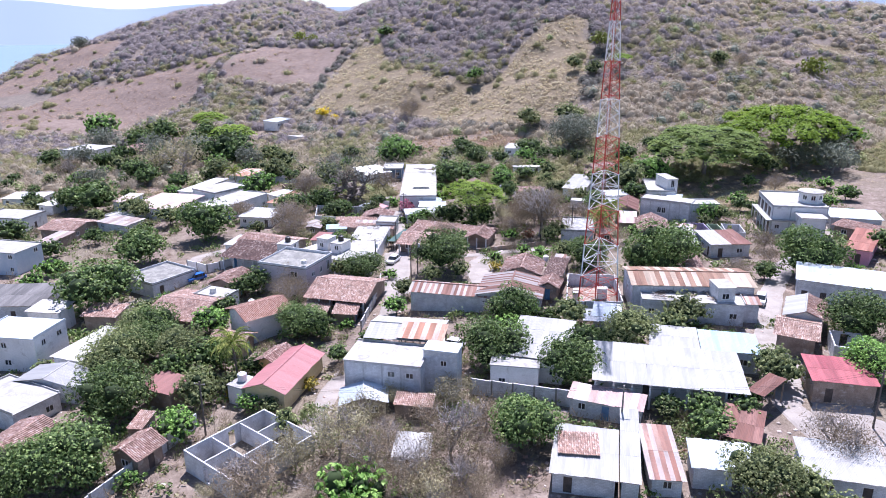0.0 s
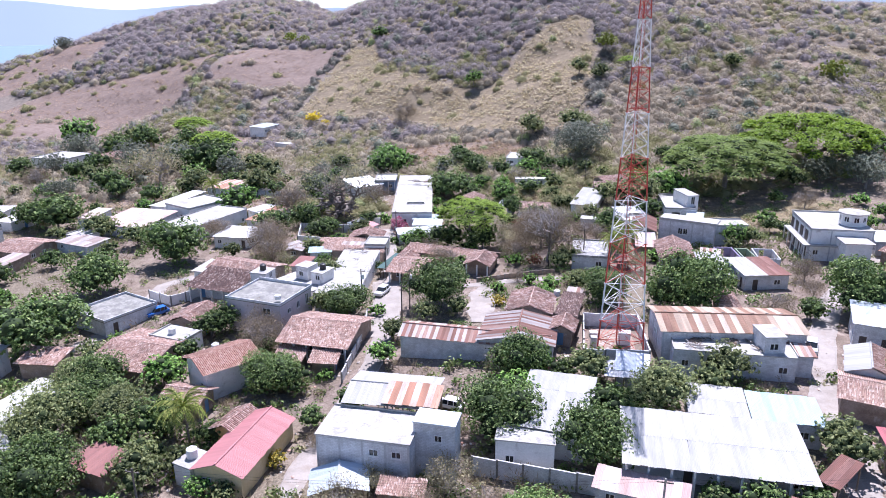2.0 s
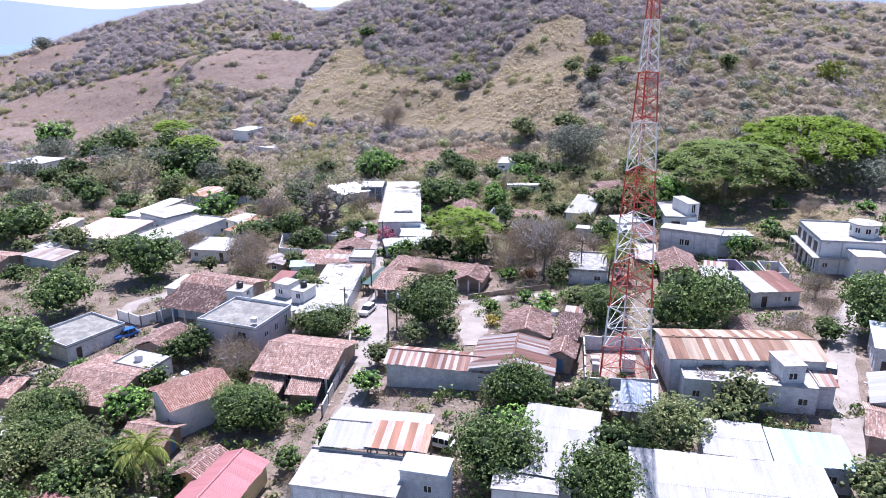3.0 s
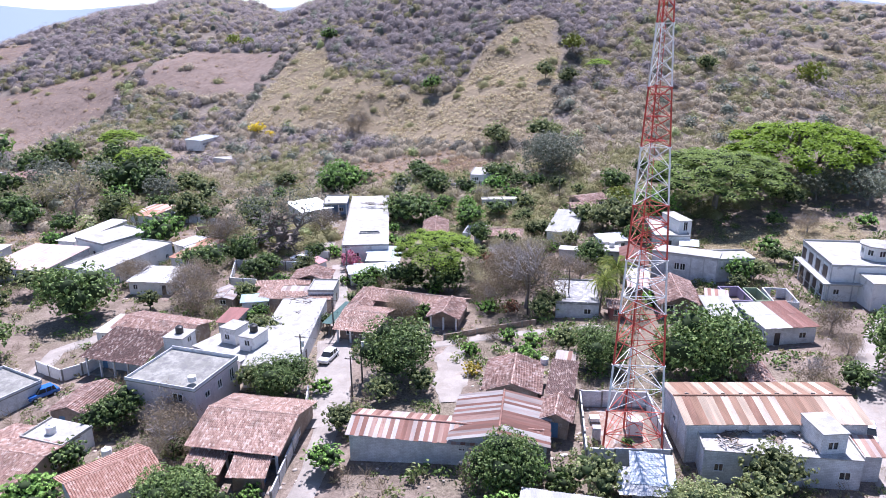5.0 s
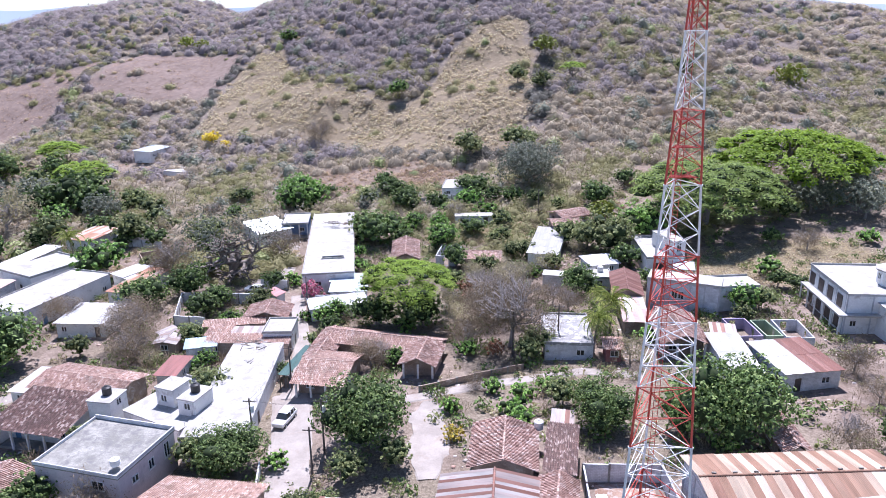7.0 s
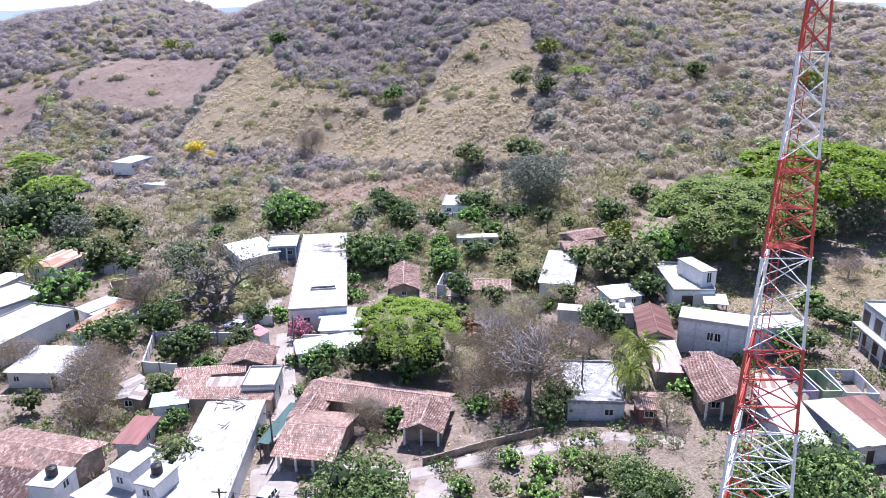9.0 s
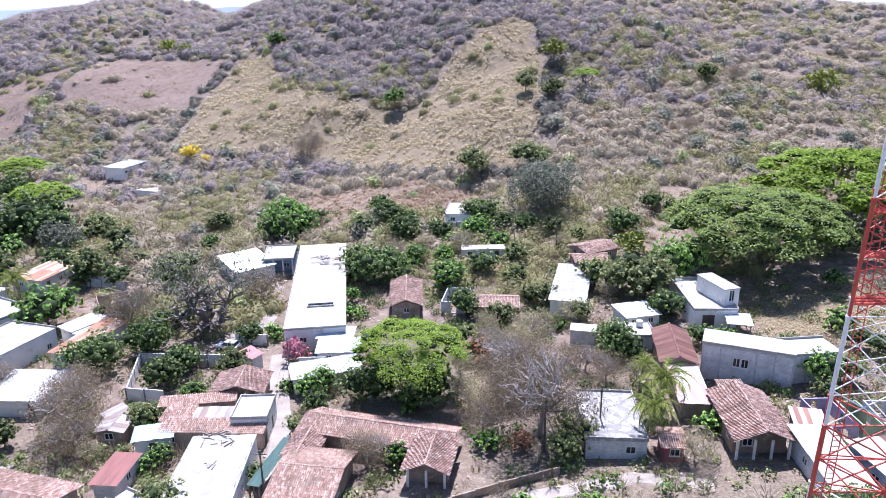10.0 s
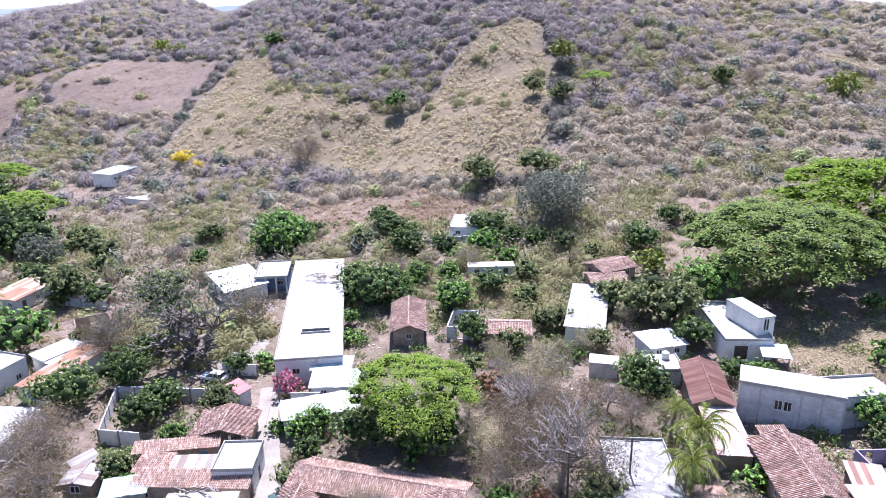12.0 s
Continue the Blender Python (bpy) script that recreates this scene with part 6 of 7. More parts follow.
tree("bare", -36.6, 154.1, 3.8)
tree("green", -42.3, 161.8, 1.1)
tree("green", -32.3, 156.1, 1.8)
tree("olive", -58.1, 137.5, 3.4)
tree("bush", -41.9, 127.0, 1.6)
tree("bush", 10.4, 132.6, 1.5)
tree("dry", -29.5, 76.9, 3.2)
tree("bare", -23.6, 71.7, 3.5)
tree("dry", -34.5, 65.8, 3.4)
tree("bare", -12.4, 63.8, 3.8)
tree("bare", -13.5, 79.0, 2.9)
tree("dry", -27.8, 82.5, 2.4)
tree("bare", -21.1, 78.7, 2.8)
tree("dry", -16.9, 62.5, 3.3)
tree("olive", -40.2, 71.2, 2.0)
tree("mango", -157.7, 174.6, 5.8)
tree("mango", -149.1, 172.9, 7.2)
tree("olive", -130.9, 170.6, 4.8)
tree("mango", -104.4, 132.7, 6.0)
tree("mango", -95.6, 107.0, 7.1)
tree("green", -66.4, 99.8, 3.4)
tree("olive", -73.6, 84.1, 5.1)
tree("mango", -71.2, 90.5, 4.3)
tree("olive", -64.4, 88.2, 4.4)
tree("mango", -65.6, 73.1, 5.1)
tree("mango", -61.3, 58.7, 5.7)
tree("mango", -65.2, 55.8, 4.0)
tree("bush", -52.9, 59.7, 1.9)
tree("green", -52.9, 69.4, 2.8)
tree("olive", -54.7, 77.5, 3.5)
tree("mango", -49.6, 100.6, 4.1)
tree("palm", -53.8, 86.5, 3.6)
tree("yellow", -51.4, 80.7, 1.2)
tree("yellow", -40.8, 84.4, 1.4)
tree("yellow", -50.8, 88.4, 0.8)
tree("green", -46.9, 77.5, 1.7)
tree("olive", -43.6, 77.8, 1.7)
tree("mango", -66.9, 118.3, 3.5)
tree("bare", -59.1, 118.8, 4.3)
tree("bare", -36.7, 59.0, 5.1)
tree("dry", -30.1, 69.4, 4.7)
tree("dry", -18.9, 82.8, 3.3)
tree("bare", -15.9, 69.6, 5.5)
tree("bare", -19.7, 63.6, 4.3)
tree("bush", -25.1, 60.9, 4.0)
tree("bare", -10.6, 70.3, 2.8)
tree("bare", -25.4, 66.6, 4.2)
tree("bare", -29.9, 61.8, 2.7)
tree("mango", -8.0, 75.6, 4.5)
tree("mango", -15.2, 94.4, 5.2)
tree("green", -11.0, 100.0, 3.6)
tree("mango", -4.6, 91.4, 4.6)
tree("bush", -0.8, 103.6, 1.9)
tree("olive", 4.2, 102.3, 4.6)
tree("olive", 11.4, 106.8, 3.0)
tree("bush", -11.6, 110.6, 1.9)
tree("mango", 9.5, 88.0, 1.9)
tree("mango", 14.0, 84.0, 2.7)
tree("mango", 18.0, 88.1, 2.0)
tree("olive", 24.3, 96.7, 3.1)
tree("mango", 39.0, 110.5, 5.0)
tree("green", 37.0, 97.4, 4.1)
tree("olive", 18.1, 69.5, 4.3)
tree("bare", 27.9, 76.0, 4.5)
tree("olive", 22.6, 69.6, 2.8)
tree("mango", 38.0, 137.7, 6.3)
tree("bare", 33.2, 153.3, 3.7)
tree("mango", 55.5, 154.1, 3.4)
tree("mango", -150.9, 143.8, 4.3)
tree("mango", -97.2, 117.0, 3.9)
tree("bush", -121.3, 123.2, 3.2)
tree("bush", -119.4, 124.3, 2.6)
tree("mango", -130.9, 134.0, 3.1)
tree("olive", -116.5, 162.4, 4.2)
tree("mango", -173.7, 175.9, 3.7)
tree("green", -239.6, 290.6, 8.6)
tree("olive", -204.9, 287.3, 7.2)
tree("mango", -192.0, 231.7, 4.9)
tree("mango", -165.4, 214.7, 5.6)
tree("bare", -197.1, 218.1, 6.0)
tree("mango", -144.3, 245.3, 8.2)
tree("green", -78.9, 250.7, 5.4)
tree("mango", -54.6, 257.3, 3.9)
tree("mango", -14.5, 108.3, 4.4)
tree("mango", -1.5, 99.2, 3.4)
tree("bush", -0.7, 117.4, 0.8)
tree("olive", 12.5, 119.0, 3.7)
tree("olive", 9.2, 84.2, 1.6)
tree("mango", 14.4, 80.0, 2.7)
tree("mango", 18.6, 83.5, 2.1)
tree("olive", 24.4, 94.3, 3.1)
tree("green", -29.6, 91.0, 1.9)
tree("mango", -35.8, 97.2, 2.2)
tree("bush", 7.7, 97.5, 1.4)
tree("olive", 0.3, 210.3, 4.7)
tree("dry", -21.4, 185.7, 3.7)
tree("olive", -27.8, 190.2, 2.5)
tree("bush", -12.1, 195.8, 2.2)
tree("olive", -7.5, 198.1, 2.5)
tree("olive", -19.4, 216.0, 2.8)
tree("dry", -12.5, 206.9, 2.4)
tree("bare", -46.5, 229.1, 3.6)
tree("olive", -57.5, 245.3, 3.4)
tree("green", -51.4, 208.8, 1.9)
tree("olive", -53.7, 218.5, 1.8)
tree("mango", -65.5, 190.1, 2.5)
tree("olive", -95.5, 195.8, 2.9)
tree("mango", -84.7, 195.1, 2.3)
tree("mango", -75.7, 96.3, 4.4)
tree("olive", -76.9, 93.3, 4.0)
tree("mango", -58.5, 87.8, 3.6)
tree("mango", -62.3, 83.3, 3.4)
tree("olive", -57.0, 81.5, 2.8)
tree("mango", -67.7, 76.7, 3.7)
tree("mango", -45.8, 100.4, 2.7)
tree("mango", -39.6, 92.8, 1.9)
tree("mango", -50.1, 104.9, 2.6)
tree("mango", -68.4, 108.1, 2.3)
tree("olive", -79.8, 103.3, 2.9)
tree("mango", -50.2, 86.9, 2.2)
tree("bush", -42.7, 104.7, 1.5)
tree("olive", -50.4, 80.9, 2.2)
tree("dark", 64.6, 240.6, 7.5)
tree("dark", 54.3, 230.6, 5.5)
tree("dark", 64.7, 225.9, 6.4)
tree("olive", 45.8, 225.5, 4.6)
tree("green", -29.1, 240.3, 3.9)
tree("mango", -28.3, 248.2, 4.7)
tree("mango", -46.4, 241.3, 4.3)
tree("olive", -52.8, 222.1, 4.5)
tree("bare", -89.8, 193.4, 6.3)
tree("olive", -90.7, 214.1, 5.3)
tree("olive", -111.5, 216.8, 5.9)
tree("bare", -70.2, 208.8, 5.2)
tree("olive", -133.2, 213.9, 5.8)
tree("bush", 14.3, 188.1, 2.4)
tree("bare", -19.7, 146.6, 2.0)
tree("bush", -21.9, 158.4, 2.0)
tree("dry", 2.4, 155.9, 2.9)
tree("olive", -7.0, 159.4, 2.9)
tree("olive", -12.2, 156.0, 2.5)
tree("redbush", -17.5, 158.3, 1.6)



# the shady stand of trees at the edge of the village
for kind, x, y, r in (("mango", -140, 243, 6.8), ("dark", -148, 250, 6.0), ("mango", -153, 241, 6.2), ("dark", -132, 236, 5.2), ("dark", -162, 250, 7.0), ("olive", -128, 247, 4.8), ("olive", -171, 262, 6.0), ("green", -143, 231, 4.6),
                      ("dark", -176, 246, 6.2), ("mango", -168, 236, 5.6), ("dark", -186, 256, 6.6), ("mango", -205, 271, 6.0), ("olive", -214, 283, 6.2), ("dark", -228, 275, 6.4), ("mango", -192, 243, 5.4), ("olive", -118, 238, 4.2),
                      ("dark", -209, 240, 5.6), ("mango", -222, 238, 5.0), ("olive", -180, 226, 4.6), ("mango", -156, 208, 4.4), ("dark", -176, 205, 4.8), ("mango", -140, 203, 4.0), ("olive", -112, 229, 3.6)):
    tree(kind, x, y, r)

# ---- trees and bushes that fill the yards ----
STREETS = [(-37, 84), (-37, 96), (-37, 104), (-38, 112), (-39, 119), (-40.5, 128), (-43, 136), (-46.6, 143), (-48.5, 152), (-51, 160), (-53, 168.6), (-56, 177), (-58.8, 186), (-30, 143), (-19.5, 147), (-25, 133), (-24, 128), (0, 117), (-3, 121), (1, 122), (-66, 200), (-66, 208), (-66, 216), (-73, 200), (-73, 208), (-74, 216), (-70, 195), (26, 85), (28, 92), (30, 80), (34, 88), (33, 82), (36, 76), (34, 70), (27, 100), (25, 108), (29, 120), (30, 127), (33, 136), (36, 145), (40, 152), (25, 195), (35, 200), (45, 204), (-90, 129), (-88, 119), (-93, 138), (-86, 148)]
fill = random.Random(5)
made = 0
while made < 150:
    x, y = fill.uniform(-215, 62), fill.uniform(50, 258)
    r = fill.uniform(1.4, 2.4) + (0.8 if y > 190 or x < -100 else 0)
    if near_house(x, y, r * 0.75) or any(math.hypot(x - a, y - b) < 4.2 + r * 0.5 for a, b in STREETS):
        continue
    if abs(0.972 * x + 0.235 * y - 8) > 0.72 * (0.972 * y - 0.235 * x) + 6 or inside(TAN_FIELD, x, y):
        continue
    tree(fill.choice(("mango", "mango", "green", "olive", "olive", "bare", "dry", "bush", "bush")), round(x, 1), round(y, 1), round(r, 1))
    made += 1


# ---- street poles and wires ----
def pole(x, y, h, drum=False, concrete=False):
    mat = CONCRETE if concrete else WOOD_POLE
    top = empty("utility_pole", pose(x, y, ground(x, y)), "pale concrete utility pole with a cross arm" if concrete else "dark wooden utility pole with a cross arm", "pole", "street poles")
    bm = bmesh.new()
    tube(bm, (0, 0, -0.3), (0, 0, h), 0.14, 0.10, 8)
    part("shaft", bm, mat, top)
    bm = bmesh.new()
    box(bm, -0.8, 0.8, -0.05, 0.05, h - 0.5, h - 0.4)
    part("cross_arm", bm, WOOD_POLE, top)
    for s in (-0.7, 0, 0.7):
        bm = bmesh.new()
        tube(bm, (s, 0, h - 0.4), (s, 0, h - 0.25), 0.04, 0.03, 6)
        part("insulator", bm, WHITE_PLASTIC, top)
    if drum:
        bm = bmesh.new()
        tube(bm, (0.3, 0, h - 1.9), (0.3, 0, h - 1.0), 0.22, 0.22, 10)
        part("transformer", bm, FRAME, top, "pale grey transformer drum")
    return Vector((x, y, ground(x, y) + h - 0.28))


def wire(a, b, sag):
    bm, rings = bmesh.new(), []
    for i in range(13):
        p = a.lerp(b, i / 12) - Vector((0, 0, sag * 4 * (i / 12) * (1 - i / 12)))
        rings.append([bm.verts.new(p + Vector(o) * 0.014) for o in ((1, 0, 0.6), (-1, 0, 0.6), (0, 0.3, -1))])
    for p, q in zip(rings, rings[1:]):
        for k in range(3):
            bm.faces.new((p[k], p[(k + 1) % 3], q[(k + 1) % 3], q[k]))
    tagged(new("wire", mesh_of("wire", bm, CABLE)), "thin black overhead cable between street poles", "cable", "overhead wires")


tops = [pole(*p) for p in ((-50.0, 71.3, 8), (-37.0, 125.6, 6.5), (-36.9, 130.2, 7.5, True), (-46.0, 130.4, 7.5, True), (-46.6, 146.5, 7.0), (-53.6, 176.5, 7.5))]
for a, b in zip(tops[1:], tops[2:]):
    wire(a, b, 0.5)
    wire(a + Vector((0.6, 0, 0)), b + Vector((0.6, 0, 0)), 0.6)
tops2 = [tops[2]] + [pole(*p) for p in ((-14.7, 158, 7.5), (-7.7, 161.2, 7.5), (-10.4, 232.7, 7))]
for a, b in zip(tops2[:3], tops2[1:3]):
    wire(a, b, 0.8)
tops3 = [tops[0], pole(3.6, 80.4, 6.6, False, True), pole(34, 86, 8)]
for a, b in zip(tops3, tops3[1:]):
    wire(a, b, 1.2)
    wire(a + Vector((0, 0.6, 0)), b + Vector((0, 0.6, 0)), 1.3)


# ---- clutter on roofs ----
def timber_pile(x, y, z, spread, count, label, seed):
    rng = random.Random(seed)
    top = empty("timber_pile", pose(x, y, z), label, "timber pile")
    for k in range(count):
        bm = bmesh.new()
        ln = rng.uniform(0.7, 2.2)
        box(bm, -ln / 2, ln / 2, -0.06, 0.06, -0.03, 0.03)
        part("plank", bm, rng.choice((TIMBER, TWIG, TWIG, DARK_DOOR, CONCRETE)), top, m=pose(rng.uniform(-spread, spread), rng.uniform(-spread, spread) * 0.6, 0.05 + 0.05 * rng.random() + 0.03 * (k // 4), rng.uniform(-8, 8), rng.uniform(-10, 10), rng.uniform(0, 180)))


for x, y, h, spread, count, seed in ((11.3, 116.0, 3.74, 1.10, 26, 11), (14.6, 115.8, 3.69, 0.80, 22, 12), (17.2, 116.4, 3.61, 0.45, 8, 13), (10.1, 113.0, 3.99, 1.50, 16, 14), (18.0, 113.8, 3.78, 0.40, 5, 15), (-55.4, 154.2, 3.3, 2.5, 46, 5), (-61.4, 222.3, 3.6, 2.2, 40, 6), (-58.0, 228.5, 3.6, 1.2, 10, 7), (-53.5, 149.0, 3.3, 1.0, 6, 8)):
    timber_pile(x, y, ground(x, y) + h + 0.05, spread, count, "untidy pile of old timber on a flat roof", seed)


def roof_recess(x, y, z, turn, w, d):
    top = empty("roof_opening", pose(x, y, z, 0, 0, turn), "dark rectangular opening with a raised kerb in a white roof", "roof opening")
    bm = bmesh.new()
    pierced(bm, [-w / 2 - 0.15, -w / 2, w / 2, w / 2 + 0.15], [-d / 2 - 0.15, -d / 2, d / 2, d / 2 + 0.15], lambda a, b: abs(a) > w / 2 or abs(b) > d / 2, 0.3)
    for v in bm.verts:
        v.co = (v.co.x, v.co.z, 0.3 - v.co.y)
    part("kerb", bm, SLAB["white"], top)
    # dark sheet laid on the roof to stand for the shaded depth of the recess
    bm = bmesh.new()
    box(bm, -w / 2, w / 2, -d / 2, d / 2, 0.004, 0.03)
    part("recess_shade", bm, GLASS, top)


roof_recess(-54.6, 198.0, ground(-58.7, 211.5) + 3.6, 14, 4.6, 1.1)


def starter_bars(x, y, turn, w, d, h):
    """Rusty reinforcing bars that stand out of the edge of a slab roof."""
    top = empty("starter_bars", pose(x, y, ground(x, y) + h, 0, 0, turn), "thin rusty reinforcing bars standing along a flat roof", "reinforcing bars")
    n = max(2, round(d / 2.6))
    for k in range(n + 1):
        for side in (-1, 1):
            bm = bmesh.new()
            for o in (-0.07, 0.07):
                tube(bm, (o, 0, 0), (o * 1.3, 0.02, 0.85), 0.016, 0.016, 4)
            part("bar", bm, WOOD_POLE, top, m=pose(side * (w / 2 - 0.12), -d / 2 + 0.15 + (d - 0.3) * k / n, -0.02))


starter_bars(-52.6, 141.7, 9, 8.0, 27.0, 3.3)


# ---- the tower yard and the roofs beside it ----
def equipment_cabinet(x, y, turn, w, d, h, paint, label):
    top = empty("equipment_cabinet", pose(x, y, ground(x, y) + 0.05, 0, 0, turn), label, "cabinet")
    bm = bmesh.new()
    box(bm, -w / 2 - 0.12, w / 2 + 0.12, -d / 2 - 0.12, d / 2 + 0.12, -0.3, 0.15, 0.02)
    part("plinth", bm, CONCRETE, top)
    bm = bmesh.new()
    box(bm, -w / 2, w / 2, -d / 2, d / 2, 0.15, h, 0.03)
    part("body", bm, paint, top)
    bm = bmesh.new()
    box(bm, -w / 2 - 0.05, w / 2 + 0.05, -d / 2 - 0.05, d / 2 + 0.05, h, h + 0.06, 0.02)
    part("roof", bm, paint, top)
    bm = bmesh.new()
    box(bm, -w / 2 + 0.08, w / 2 - 0.08, -d / 2 - 0.03, -d / 2, 0.25, h - 0.1, 0.01)
    leaf = part("door", bm, paint, top)
    bm = bmesh.new()
    box(bm, w / 2 - 0.2, w / 2 - 0.16, -d / 2 - 0.06, -d / 2 - 0.03, h * 0.5, h * 0.5 + 0.14)
    part("handle", bm, FRAME, leaf)


equipment_cabinet(0.2, 119.4, 4, 1.7, 1.3, 2.1, WALL["plaster"], "white equipment cabinet on a plinth under the tower")
equipment_cabinet(-4.3, 118.0, 4, 0.9, 0.8, 1.7, PALE_CONCRETE, "pale grey equipment cabinet in the tower yard")
equipment_cabinet(-4.4, 121.8, 10, 1.1, 1.0, 0.6, WALL["plaster"], "low white box in the tower yard")


def timber_pile(x, y, h, turn, n, reach, label, seed):
    """Old boards and poles thrown together on a flat roof."""
    rng = random.Random(seed)
    top = empty("timber_pile", pose(x, y, ground(x, y) + h, 0, 0, turn), label, "timber pile")
    for k in range(n):
        length, wide, z = rng.uniform(0.9, reach), rng.uniform(0.06, 0.16), 0.045 * (k % 7)
        bm = bmesh.new()
        box(bm, -length / 2, length / 2, -wide / 2, wide / 2, 0, 0.05)
        part("board", bm, TIMBER if k % 3 else RED_EARTH, top, m=pose(rng.uniform(-0.7, 0.7), rng.uniform(-0.6, 0.6), z, rng.uniform(-3, 3), rng.uniform(-4, 4), rng.gauss(0, 35)))


timber_pile(9.8, 115.1, 3.62, 20, 26, 2.6, "heap of old boards and poles on a flat roof", 1)
timber_pile(14.6, 115.3, 3.62, 80, 18, 1.7, "small heap of broken boards on a flat roof", 2)
timber_pile(9.2, 113.0, 3.62, 6, 12, 4.2, "long grey boards lying on a flat roof", 3)
timber_pile(-57.6, 222.0, 3.62, 30, 16, 2.4, "heap of boards on the long white roof", 4)

for k in range(9):
    u = -8.6 + 2.1 * k
    x, y = 14.4 + u * math.cos(radians(9)) - 0.45 * math.sin(radians(9)), 120.7 + u * math.sin(radians(9)) + 0.45 * math.cos(radians(9))
    bm = bmesh.new()
    box(bm, -0.22, 0.22, -0.09, 0.09, 0, 0.16, 0.015)
    block = new("roof_block", mesh_of("roof_block", bm, CONCRETE))
    block.matrix_basis = pose(x, y, ground(14.4, 120.7) + 5.42, -10, 0, 9 + (k * 37) % 23 - 11)
    tagged(block, "grey concrete block weighing down old roof sheets", "block", "blocks on the striped roof")


# ---- water tanks ----
def tank(x, y, h, r, tall, mat, label):
    top = empty("water_tank", pose(x, y, ground(x, y) + h), label, "water tank")
    bm = bmesh.new()
    tube(bm, (0, 0, 0), (0, 0, tall * 0.78), r, r, 18)
    tube(bm, (0, 0, tall * 0.78), (0, 0, tall * 0.92), r, r * 0.5, 18)
    for i in range(3):
        tube(bm, (0, 0, tall * (0.15 + 0.22 * i)), (0, 0, tall * (0.18 + 0.22 * i)), r * 1.03, r * 1.03, 18)
    part("body", bm, mat, top)
    bm = bmesh.new()
    tube(bm, (0, 0, tall * 0.92), (0, 0, tall), r * 0.36, r * 0.34, 14)
    part("lid", bm, mat, top)


BLACK_WORDS, WHITE_WORDS = "round black plastic water tank on a flat roof", "round white water tank on a flat roof"
tank(-68.2, 135.6, 5.2, 0.6, 1.3, BLACK_PLASTIC, BLACK_WORDS)
tank(-55.7, 135.8, 5.5, 0.6, 1.3, BLACK_PLASTIC, BLACK_WORDS)
tank(-72.2, 110.9, 3.0, 0.6, 1.3, WHITE_PLASTIC, WHITE_WORDS)
tank(-49.5, 80.8, 2.9, 0.65, 1.4, WHITE_PLASTIC, WHITE_WORDS)
tank(-62.9, 108.5, 1.8, 0.6, 1.3, WHITE_PLASTIC, WHITE_WORDS)
tank(1.4, 190.3, 2.6, 0.55, 1.2, WHITE_PLASTIC, WHITE_WORDS)
tank(-11.0, 131.6, 2.6, 0.55, 1.2, WHITE_PLASTIC, WHITE_WORDS)
tank(-57.0, 119.3, 6.0, 0.55, 0.9, WHITE_PLASTIC, WHITE_WORDS)


# ---- cars ----
def car(x, y, turn, paint, label):
    top = empty("car", pose(x, y, ground(x, y) + 0.1, 0, 0, turn), label, "car")
    bm = bmesh.new()
    box(bm, -0.85, 0.85, -2.15, 2.15, 0.32, 0.92, 0.09)
    part("body", bm, paint, top)
    bm = bmesh.new()
    lo = [bm.verts.new(v) for v in ((-0.78, -1.75, 0.9), (0.78, -1.75, 0.9), (0.78, 1.05, 0.9), (-0.78, 1.05, 0.9))]
    hi = [bm.verts.new(v) for v in ((-0.64, -1.5, 1.5), (0.64, -1.5, 1.5), (0.64, 0.35, 1.5), (-0.64, 0.35, 1.5))]
    bm.faces.new(hi)
    for i in range(4):
        bm.faces.new((lo[i], lo[(i + 1) % 4], hi[(i + 1) % 4], hi[i]))
    part("window_band", bm, GLASS, top)
    bm = bmesh.new()
    box(bm, -0.67, 0.67, -1.55, 0.4, 1.49, 1.55, 0.02)
    for px in (-0.74, 0.74):
        for py in (-1.1, -0.3):
            box(bm, px - 0.05, px + 0.05, py - 0.05, py + 0.05, 0.9, 1.5)
    part("roof", bm, paint, top)
    for px in (-0.8, 0.8):
        for py in (-1.35, 1.35):
            bm = bmesh.new()
            tube(bm, (px - 0.1, py, 0.22), (px + 0.1, py, 0.22), 0.33, 0.33, 14)
            wheel = part("wheel", bm, RUBBER, top)
            bm = bmesh.new()
            tube(bm, (px - 0.11, py, 0.22), (px + 0.11, py, 0.22), 0.19, 0.19, 10)
            part("rim", bm, FRAME, wheel)
        bm = bmesh.new()
        box(bm, px * 0.75 - 0.16, px * 0.75 + 0.16, 2.12, 2.17, 0.6, 0.78)
        part("headlight", bm, FRAME, top)


car(-44.4, 137.2, 172, PAINT_WHITE, "white estate car parked in the village street")
car(-22.8, 99.6, 78, PAINT_WHITE, "white car parked behind the grey two-storey house")
car(-84.3, 123.8, 150, PAINT_BLUE, "blue car parked by a yard wall")
car(-68.4, 187.6, 80, PAINT_WHITE, "white car parked in the shade of a wall")
car(27.0, 122.0, 165, PAINT_WHITE, "pale van parked beside the long shed")


